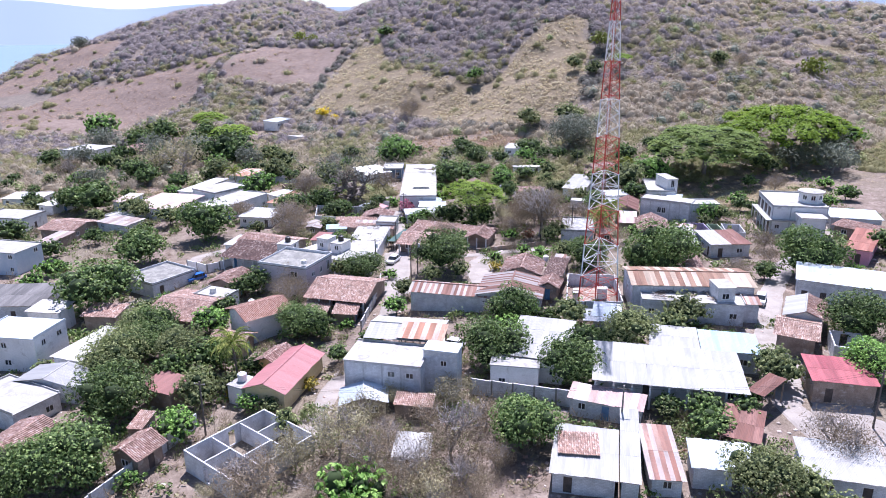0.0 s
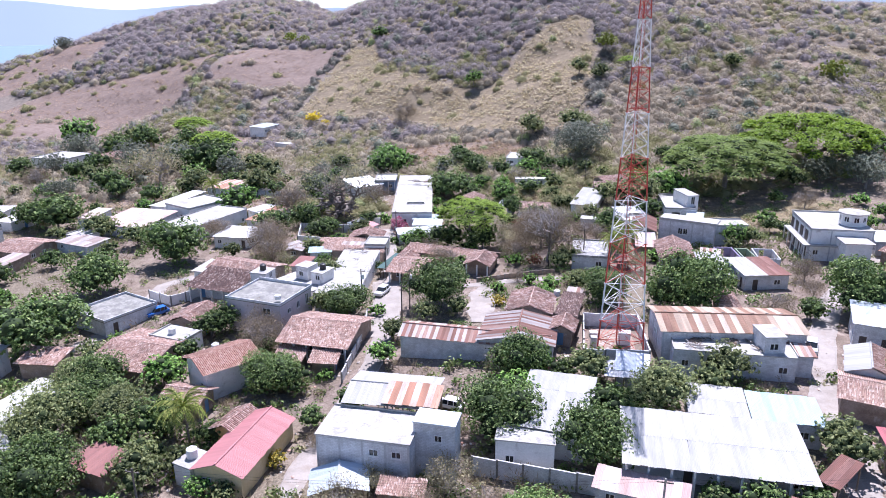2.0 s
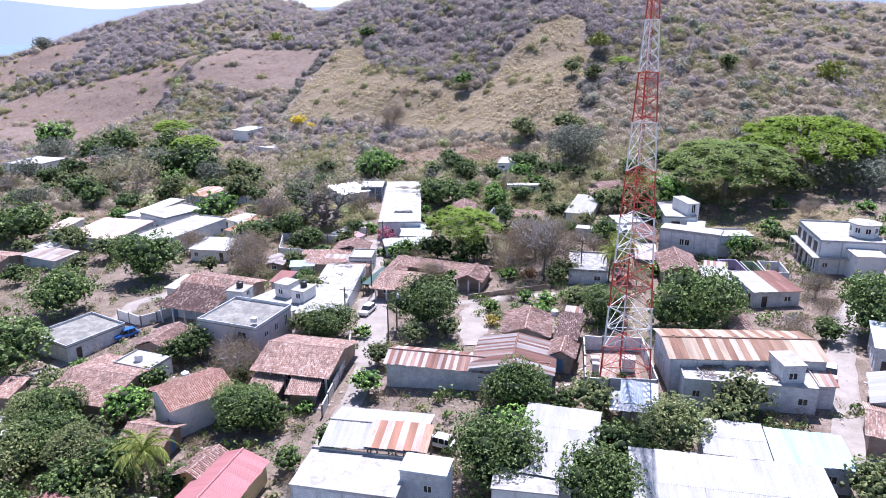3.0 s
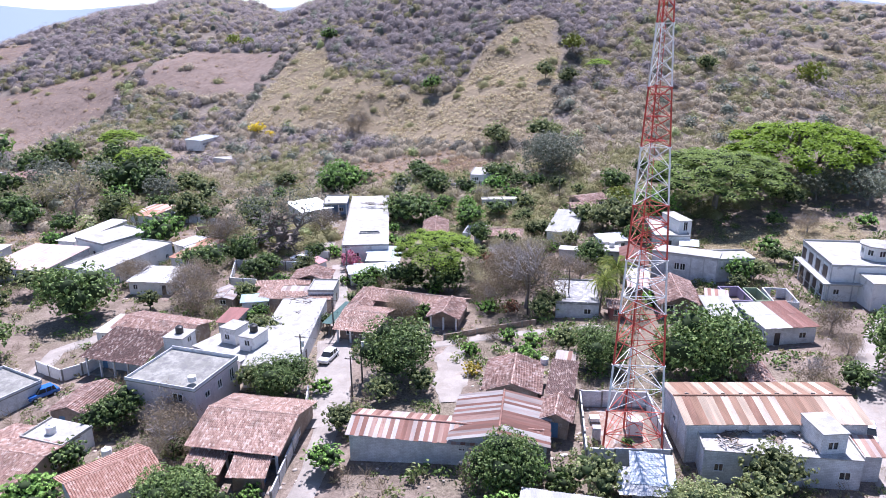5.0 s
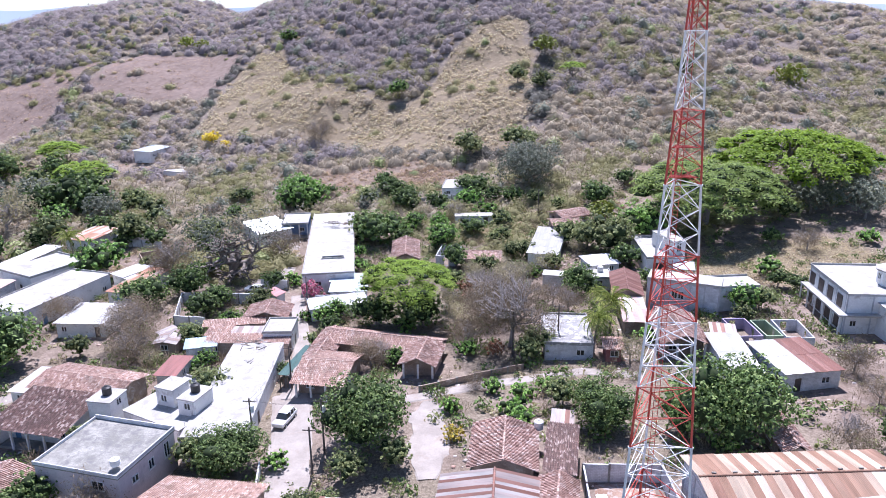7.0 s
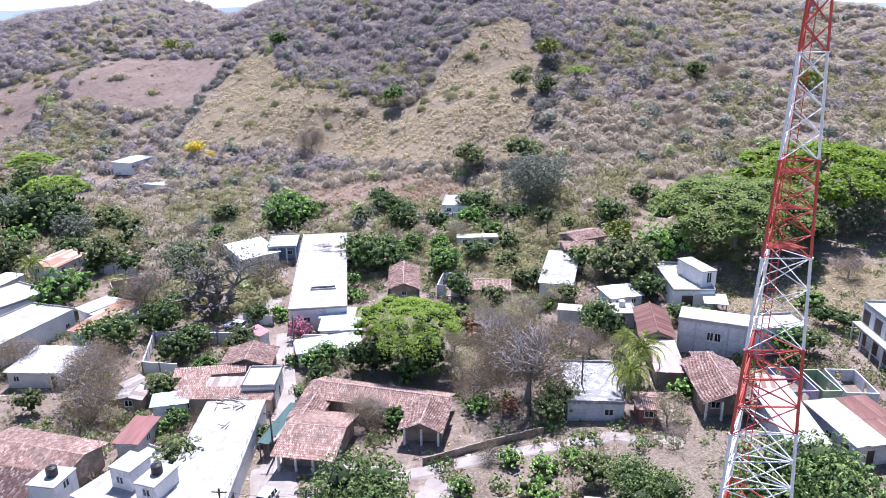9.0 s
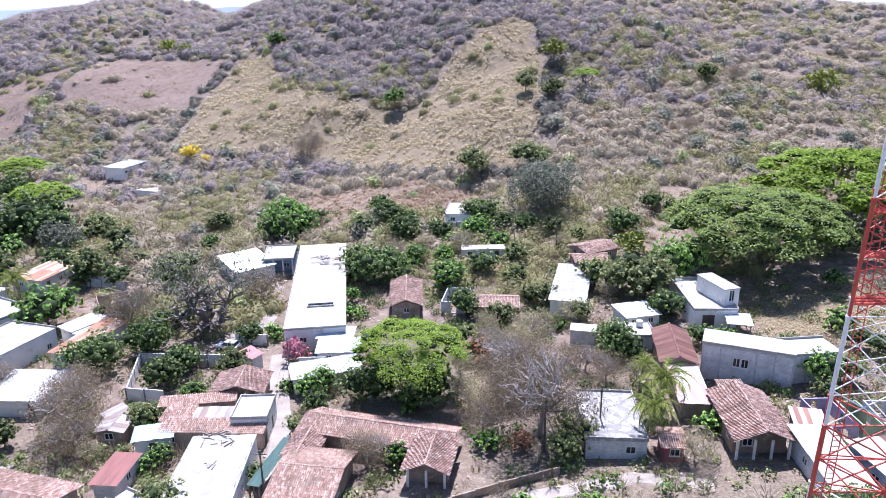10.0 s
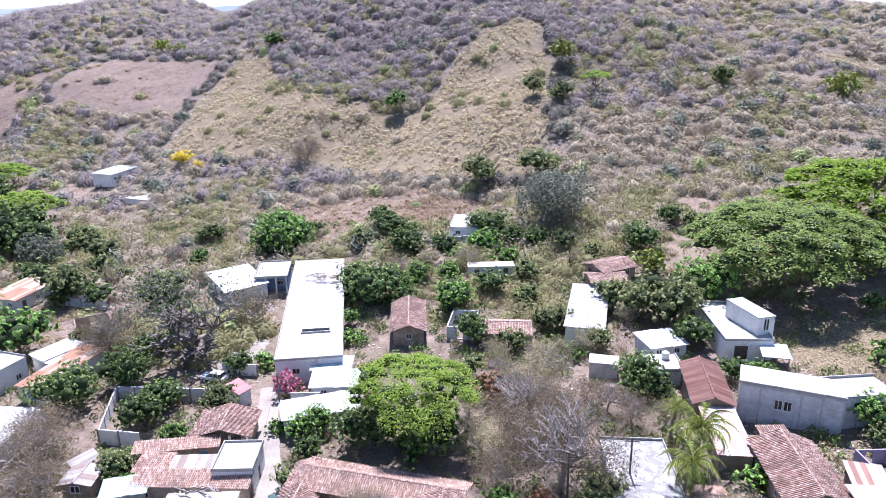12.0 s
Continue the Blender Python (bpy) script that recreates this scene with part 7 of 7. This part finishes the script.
# ---- scrub on the hill and weeds in the yards ----
def scatter(name, label, category, spots, templates, mat):
    """Many small plants joined into one mesh: spots are (x, y, radius)."""
    rng = np.random.default_rng(len(spots))
    vs, fs, off = [], [], 0
    for x, y, r in spots:
        kinds = templates if isinstance(templates, list) else templates[0 if y < 288 else 1]
        v, f = kinds[int(rng.integers(len(kinds)))]
        if y > 395 and len(f) > 60:
            v, f = v[:103], f[:48]
        a = rng.uniform(0, 6.283)
        c, s = math.cos(a), math.sin(a)
        w = np.empty_like(v)
        w[:, 0], w[:, 1], w[:, 2] = (v[:, 0] * c - v[:, 1] * s) * r + x, (v[:, 0] * s + v[:, 1] * c) * r + y, v[:, 2] * r * rng.uniform(0.8, 1.25) + rough_ground(x, y) - 0.1 * r
        vs.append(w)
        fs.append(f + off)
        off += len(v)
    tagged(new(name, mesh_from(name, np.concatenate(vs), np.concatenate(fs), [mat])), label, category, kind="stuff")


def shrub_template(seed, n, size, squash=0.75, slim=0.62):
    rng = np.random.default_rng(seed)
    d = rng.normal(0, 1, (n, 3))
    d /= np.linalg.norm(d, axis=1)[:, None]
    d[:, 2] = np.abs(d[:, 2]) * 1.0 - 0.15
    lump = 1 + 0.25 * np.sin(d[:, 0] * 5 + seed) * np.cos(d[:, 1] * 4)
    pts = d * (rng.uniform(0.55, 1.0, n) * lump)[:, None] * [0.95, 0.95, squash] + [0, 0, squash * 0.45]
    return rhombs(rng, pts, d, size, 0.35, slim)


def tuft_template(seed, count=4, spread=0.7, size=0.42):
    """Dry stalks and leaves that lie loosely over one another."""
    rng = np.random.default_rng(seed)
    pts = rng.uniform(-spread, spread, (count, 3)) * [1, 1, 0] + np.stack([np.zeros(count), np.zeros(count), rng.uniform(0.1, 0.75, count)], 1)
    return rhombs(rng, pts, np.tile([0.0, 0.0, 1.6], (count, 1)), size, 0.4, 0.34)


def in_field(x, y):
    return inside(TAN_FIELD, x, y) or inside(BROWN_FIELD, x, y) or inside(RIDGE_FIELD, x, y) or inside(EDGE_FIELD, x, y) or inside(MAIZE_FIELD, x, y) or inside(HILL_FIELD, x, y)


def twig_template(seed, n, width=0.085, reach=(0.18, 0.42), rise=0.12):
    """A leafless shrub: sprays of twigs that fan out into a rounded top."""
    rng = np.random.default_rng(seed)
    d = rng.normal(0, 1, (n, 3))
    d[:, 2] = np.abs(d[:, 2]) * 0.8 + rise
    d /= np.linalg.norm(d, axis=1)[:, None]
    lump = 1 + 0.28 * np.sin(d[:, 0] * 5 + seed) * np.cos(d[:, 1] * 5 + 2 * seed)
    tip = d * (rng.uniform(0.8, 1.06, n) * lump)[:, None] * [1, 1, 1.25]
    side = np.cross(d, rng.normal(0, 1, (n, 3)))
    side /= np.linalg.norm(side, axis=1)[:, None]
    start = tip - d * rng.uniform(*reach, n)[:, None] + rng.normal(0, 0.10, (n, 3))
    side *= width * rng.uniform(0.6, 1.3, n)[:, None]
    verts = np.stack([start - side, start + side, tip], 1)
    flip = rng.random(n) < 0.4
    verts[flip] = np.stack([tip - side, tip + side, start], 1)[flip]
    stem = np.array([[(0.04, 0, -0.1), (-0.04, 0, -0.1), (0.05, 0.1, 0.6)], [(0, 0.04, -0.1), (0, -0.04, -0.1), (-0.2, 0.05, 0.6)]])
    verts = np.concatenate([verts, stem]).reshape(-1, 3)
    return verts, np.arange(len(verts)).reshape(-1, 3)


def lee(x, y):
    """True on the far side of the ridge."""
    return ground(x - 4.7, y + 19.4) < ground(x, y) - 0.5


def hill_spots(n, near, far, small, large, rng, field_share=0.05, keep=None):
    """Places on the hillside outside the fields; keep weighs a place by its sideways and upward distance."""
    out = []
    while len(out) < n:
        r = near + (far - near) * rng.random() ** 1.25
        s = rng.uniform(-0.72, 0.78) * r
        x, y = 0.972 * s - 0.235 * r, 0.235 * s + 0.972 * r
        size = rng.uniform(small, large) * (1 + max(0, r - 350) / 900)
        if rng.random() > field_share and (in_field(x, y) or in_field(x - size * 0.8, y) or in_field(x + size * 0.8, y)):
            continue
        d = r - lerp((-400, -200, -70, 0, 60, 120, 300), (500, 375, 315, 268, 235, 225, 240), s)
        if r < 330 and d < 0 and (near_house(x, y, 2) or rng.random() < 0.35):
            continue
        if r > 430 and ground(x, y) < 10:
            continue
        if r > 400 and lee(x, y):
            continue
        if keep is not None and rng.random() > keep(x, y, s, d):
            continue
        out.append((x, y, size))
    return out


def drift(seed, size):
    return lambda x, y: noise.noise(Vector((x / size, y / size, seed))) + 0.5 * noise.noise(Vector((x / size * 2.7, y / size * 2.7, seed)))


wood, green_drift, grass_drift = drift(3.0, 60), drift(5.0, 45), drift(8.0, 38)
rng_hill = random.Random(11)


def dome_template(seed, n, size, tall=0.8, ragged=0.22, twigs=10):
    """A rounded shrub: a lumpy shell of small facets round a closed heart, with a few twigs that stand out of it."""
    rng = np.random.default_rng(seed)
    k = np.arange(n) + 0.5
    z = 1 - 1.12 * k / n
    turn = k * 2.39996 + seed
    d = np.stack([np.sqrt(np.maximum(0.0, 1 - z * z)) * np.cos(turn), np.sqrt(np.maximum(0.0, 1 - z * z)) * np.sin(turn), z], 1)
    lump = 1 + ragged * np.sin(d[:, 0] * 4.2 + seed) * np.cos(d[:, 1] * 3.7 + 2 * seed) + 0.12 * np.sin(d[:, 0] * 9 + d[:, 1] * 8 + seed)
    pts = d * (lump * rng.uniform(0.8, 1.05, n))[:, None] * [1, 1, tall] + [0, 0, 0.12]
    nrm = d * 0.75 + [0, 0, 0.75] + rng.normal(0, 0.2, (n, 3))
    nrm /= np.linalg.norm(nrm, axis=1)[:, None]
    side = np.cross(nrm, rng.normal(0, 1, (n, 3)))
    side /= np.linalg.norm(side, axis=1)[:, None]
    long = np.cross(nrm, side)
    w = (size * rng.uniform(0.65, 1.3, n))[:, None]
    tri = np.stack([pts - long * w * 1.2 - side * w * 0.42, pts - long * w * 0.9 + side * w * 0.5, pts + long * w * 1.5], 1)
    if twigs:
        pick = rng.integers(0, int(n * 0.6), twigs)
        tip = pts[pick] + d[pick] * rng.uniform(0.12, 0.3, twigs)[:, None]
        tri = np.concatenate([tri, np.stack([pts[pick] * 0.8 - side[pick] * 0.05, pts[pick] * 0.8 + side[pick] * 0.05, tip], 1)])
    ring = np.arange(6) * math.pi / 3 + seed
    low, mid = rng.uniform(0.70, 0.88, (6, 1)), rng.uniform(0.52, 0.66, (6, 1))
    shell = np.concatenate([
        np.stack([np.cos(ring), np.sin(ring), np.full(6, -0.1)], 1) * low,
        np.stack([np.cos(ring + 0.5), np.sin(ring + 0.5), np.full(6, 0.9 * tall)], 1) * mid, [[0, 0, 0.82 * tall + 0.1]]])
    k = np.arange(6)
    j = (k + 1) % 6
    inner = np.concatenate([np.stack([k, j, k + 6], 1), np.stack([j, j + 6, k + 6], 1), np.stack([k + 6, j + 6, np.full(6, 12)], 1)])
    verts = np.concatenate([shell, tri.reshape(-1, 3)])
    return verts, np.concatenate([inner, 13 + np.arange(3 * len(tri)).reshape(-1, 3)])


SCRUB = [dome_template(i, 52, 0.17, 0.85, 0.25, 16) for i in range(10)]
FULL = [dome_template(30 + i, 48, 0.19, 0.75, 0.3, 8) for i in range(8)]
LOW = [dome_template(50 + i, 22, 0.26, 0.6, 0.3, 5) for i in range(8)]
SCRUB_NEAR = [dome_template(110 + i, 86, 0.115, 0.85, 0.3, 24) for i in range(6)]
FULL_NEAR = [dome_template(130 + i, 88, 0.12, 0.75, 0.35, 12) for i in range(6)]
LOW_NEAR = [dome_template(150 + i, 34, 0.17, 0.6, 0.35, 8) for i in range(6)]


def mauve_share(x, y, s, d):
    high = smooth(60, 150, d) * smooth(-190, -20, s) * (1 - smooth(60, 130, s))
    high = max(high, smooth(30, 110, d) * (1 - smooth(-180, -120, s)))
    return min(1.0, 0.10 + 0.85 * high + 0.6 * max(0.0, wood(x, y)))


def olive_share(x, y, s, d):
    return smooth(-0.15, 0.35, green_drift(x, y)) * (1 - 0.75 * smooth(90, 170, d) * (1 - smooth(120, 200, s)))


def grass_share(x, y, s, d):
    return smooth(0.0, 0.3, grass_drift(x, y))


def off_scars(share):
    return lambda x, y, s, d: share(x, y, s, d) * (1 - scar(x, y))


scatter("mauve_scrub", "mauve grey leafless wood on the upper hillside", "scrub", hill_spots(5600, 300, 720, 2.0, 3.9, rng_hill, 0.005, off_scars(mauve_share)), SCRUB, LEAF["mauve"])
scatter("dry_scrub", "pale grey leafless scrub covering the hillside", "scrub", hill_spots(5900, 235, 700, 1.4, 3.5, rng_hill, 0.02, off_scars(lambda x, y, s, d: 1.15 - mauve_share(x, y, s, d))), (SCRUB_NEAR, SCRUB), LEAF["scrub"])
scatter("olive_scrub", "dusty grey olive scrub on the hillside", "scrub", hill_spots(5200, 205, 640, 1.2, 3.3, rng_hill, 0.10, off_scars(olive_share)), (FULL_NEAR, FULL), LEAF["greyolive"])
scatter("low_scrub", "low dry brush between the taller scrub", "scrub", hill_spots(5600, 215, 560, 0.8, 1.7, rng_hill, 0.03, off_scars(lambda x, y, s, d: 0.9)), (LOW_NEAR, LOW), LEAF["brush"])
scatter("green_scrub", "scattered green bushes on the hillside", "scrub", hill_spots(240, 215, 560, 1.2, 2.4, rng_hill, 0.02), (FULL_NEAR, FULL), LEAF["dusk"])

TREELETS = [dome_template(80 + i, 84, 0.2, 1.15, 0.35, 8) for i in range(6)]
scatter("hillside_trees", "small grey green trees dotted over the hillside", "trees", hill_spots(430, 250, 640, 2.0, 3.4, rng_hill, 0.0, off_scars(lambda x, y, s, d: 1.0 if s < 40 else 0.45)), TREELETS, LEAF["dark"])
scatter("olive_hillside_trees", "small dusty olive trees dotted over the hillside", "trees", hill_spots(260, 215, 600, 1.6, 3.0, rng_hill, 0.03, off_scars(lambda x, y, s, d: 1.0)), TREELETS, LEAF["olive"])


# hedges of scrub and small trees along the fields
hedge = []
for line in ([(-150, 322), (-153, 366), (-151, 402), (-138, 430)], [(-222, 340), (-229, 388), (-230, 420), (-260, 402), (-305, 392)], [(-224, 418), (-190, 418), (-152, 408)], [(-9, 296), (-9, 352), (-14, 384)], [(-20, 281), (-44, 281), (-78, 293)]):
    for (ax, ay), (bx, by) in zip(line, line[1:]):
        for k in range(int(math.hypot(bx - ax, by - ay) / 1.3)):
            f = rng_hill.random()
            hedge.append((ax + (bx - ax) * f + rng_hill.gauss(0, 1.6), ay + (by - ay) * f + rng_hill.gauss(0, 1.6), rng_hill.uniform(1.4, 3.0)))
scatter("field_hedge", "dusty hedge of scrub along the field edges", "hedge", hedge, FULL + SCRUB[:4], LEAF["hedge"])

tufts, russets = [], []
while len(tufts) < 11500:
    x, y = rng_hill.uniform(-158, 110), rng_hill.uniform(186, 424)
    if inside(TAN_FIELD, x, y) or inside(HILL_FIELD, x, y) or inside(MAIZE_FIELD, x, y):
        if noise.noise(Vector((x / 16, y / 16, 2))) + 0.6 * noise.noise(Vector((x / 5, y / 5, 6))) + rng_hill.uniform(-0.3, 0.5) > -0.1:
            row = (round((x * 0.94 + y * 0.34) / 1.7) * 1.7 - (x * 0.94 + y * 0.34)) * 0.55
            tufts.append((x + row + rng_hill.uniform(-0.4, 0.4), y + row * 0.36 + rng_hill.uniform(-0.4, 0.4), rng_hill.uniform(0.6, 1.35) if y > 240 else rng_hill.uniform(0.25, 0.5)))
        if y < 220:
            tufts += [(x + rng_hill.uniform(-2.5, 2.5), y + rng_hill.uniform(-2.5, 2.5), rng_hill.uniform(0.2, 0.45)) for _ in range(6)]
scatter("dry_stubble", "rows of pale dry maize stubble in the sloping field", "stubble", tufts, [tuft_template(i) for i in range(6)], LEAF["tan"])
while len(russets) < 9000:
    x, y = rng_hill.uniform(-430, -165), rng_hill.uniform(325, 525)
    if inside(RIDGE_FIELD, x, y) or inside(EDGE_FIELD, x, y) or (inside(BROWN_FIELD, x, y) and noise.noise(Vector((x / 6, y / 3, 1))) > 0.0):
        russets.append((x, y, rng_hill.uniform(0.35, 0.95)))
russets += hill_spots(3800, 215, 520, 0.6, 1.3, rng_hill, 0.05, grass_share)
meadow_bushes = []
for x0, y0, wide, deep, n in ((-66, 269, 26, 14, 1500), (-40, 264, 15, 11, 900)):
    for k in range(n):
        a, b = rng_hill.uniform(0, 6.283), math.sqrt(rng_hill.random())
        x, y = x0 + wide * b * math.cos(a), y0 + deep * b * math.sin(a)
        if not near_house(x, y, 0.5):
            (meadow_bushes if k % 16 == 0 else russets).append((x, y, rng_hill.uniform(0.5, 1.1)))
scatter("russet_grass", "short russet dry grass on fields and gaps of the slope", "grass", russets, [tuft_template(10 + i) for i in range(6)], LEAF["russet"])

scatter("meadow_scrub", "twiggy grey shrubs in the dry meadow", "scrub", meadow_bushes, LOW_NEAR + SCRUB_NEAR, LEAF["brush"])
straw = [p for p in hill_spots(5200, 190, 335, 0.45, 1.0, rng_hill, 0.02) if not near_house(p[0], p[1], 0.5)]
scatter("dry_grass", "pale dry grass at the foot of the hill", "grass", straw, [tuft_template(20 + i, 9, 1.0, 0.24) for i in range(6)], LEAF["brush"])

def beside_house(rng, reach):
    """A place within reach of the outer wall of some house."""
    hx, hy, c, s, hw, hd = rng.choice(HOUSES)
    u, v = rng.uniform(-hw - reach, hw + reach), rng.uniform(-hd - reach, hd + reach)
    return hx + u * c - v * s, hy + u * s + v * c


WEEDS = [shrub_template(20 + i, 10, 0.36, 0.6) for i in range(4)]
YARD_TWIGS = [twig_template(60 + i, 44, 0.022, (0.3, 0.8), 0.5) for i in range(6)]
YARD_BUSHES = [shrub_template(40 + i, 48, 0.19, 0.85, 0.5) for i in range(5)]
for name, label, mat, n, small, large, kinds in (
    ("yard_weeds", "dry weeds in yards and at road edges", LEAF["dry"], 3000, 0.3, 0.9, WEEDS), ("yard_grass", "low dusty green weeds in yards", LEAF["olive"], 2000, 0.3, 0.9, WEEDS),
    ("yard_twigs", "leafless twiggy shrubs between the houses", LEAF["twigs"], 2600, 0.7, 2.1, YARD_TWIGS), ("yard_bushes", "dense green shrubs between the houses", LEAF["mango"], 1500, 0.6, 1.7, YARD_BUSHES),
    ("yard_shrubs", "dusty olive shrubs along yard walls", LEAF["olive"], 1200, 0.6, 1.5, YARD_BUSHES),
):
    spots = []
    while len(spots) < n:
        x, y = beside_house(rng_hill, 6.0) if rng_hill.random() < 0.5 else (rng_hill.uniform(-190, 60), rng_hill.uniform(48, 262))
        size = rng_hill.uniform(small, large)
        if near_house(x, y, 0.1 + size * 0.5) or noise.noise(Vector((x / 14, y / 14, n))) < -0.12 or any(math.hypot(x - a, y - b) < 3.4 + size for a, b in STREETS):
            continue
        spots.append((x, y, size))
    scatter(name, label, "weeds" if large < 1 else "shrubs", spots, kinds, mat)


def stone_template(seed):
    rng = np.random.default_rng(seed)
    v = np.array([(x, y, z) for x in (-1, 1) for y in (-1, 1) for z in (-0.4, 0.5)], float) * rng.uniform(0.55, 1.0, (8, 3))
    f = np.array([(0, 1, 3), (0, 3, 2), (4, 6, 7), (4, 7, 5), (0, 4, 5), (0, 5, 1), (2, 3, 7), (2, 7, 6), (1, 5, 7), (1, 7, 3)])
    return v, f


STONE = leaves("rubble_tones", ((0, (0.30, 0.25, 0.22)), (0.5, (0.44, 0.40, 0.37)), (0.8, (0.36, 0.20, 0.15)), (1, (0.66, 0.64, 0.62))), 0.0, 0.95)
spots = []
while len(spots) < 2600:
    x, y = beside_house(rng_hill, 4.0)
    if not near_house(x, y, -0.2):
        spots.append((x, y, rng_hill.uniform(0.08, 0.34)))
scatter("yard_rubble", "scattered stones, broken tiles and litter in the yards", "rubble", spots, [stone_template(i) for i in range(6)], STONE)
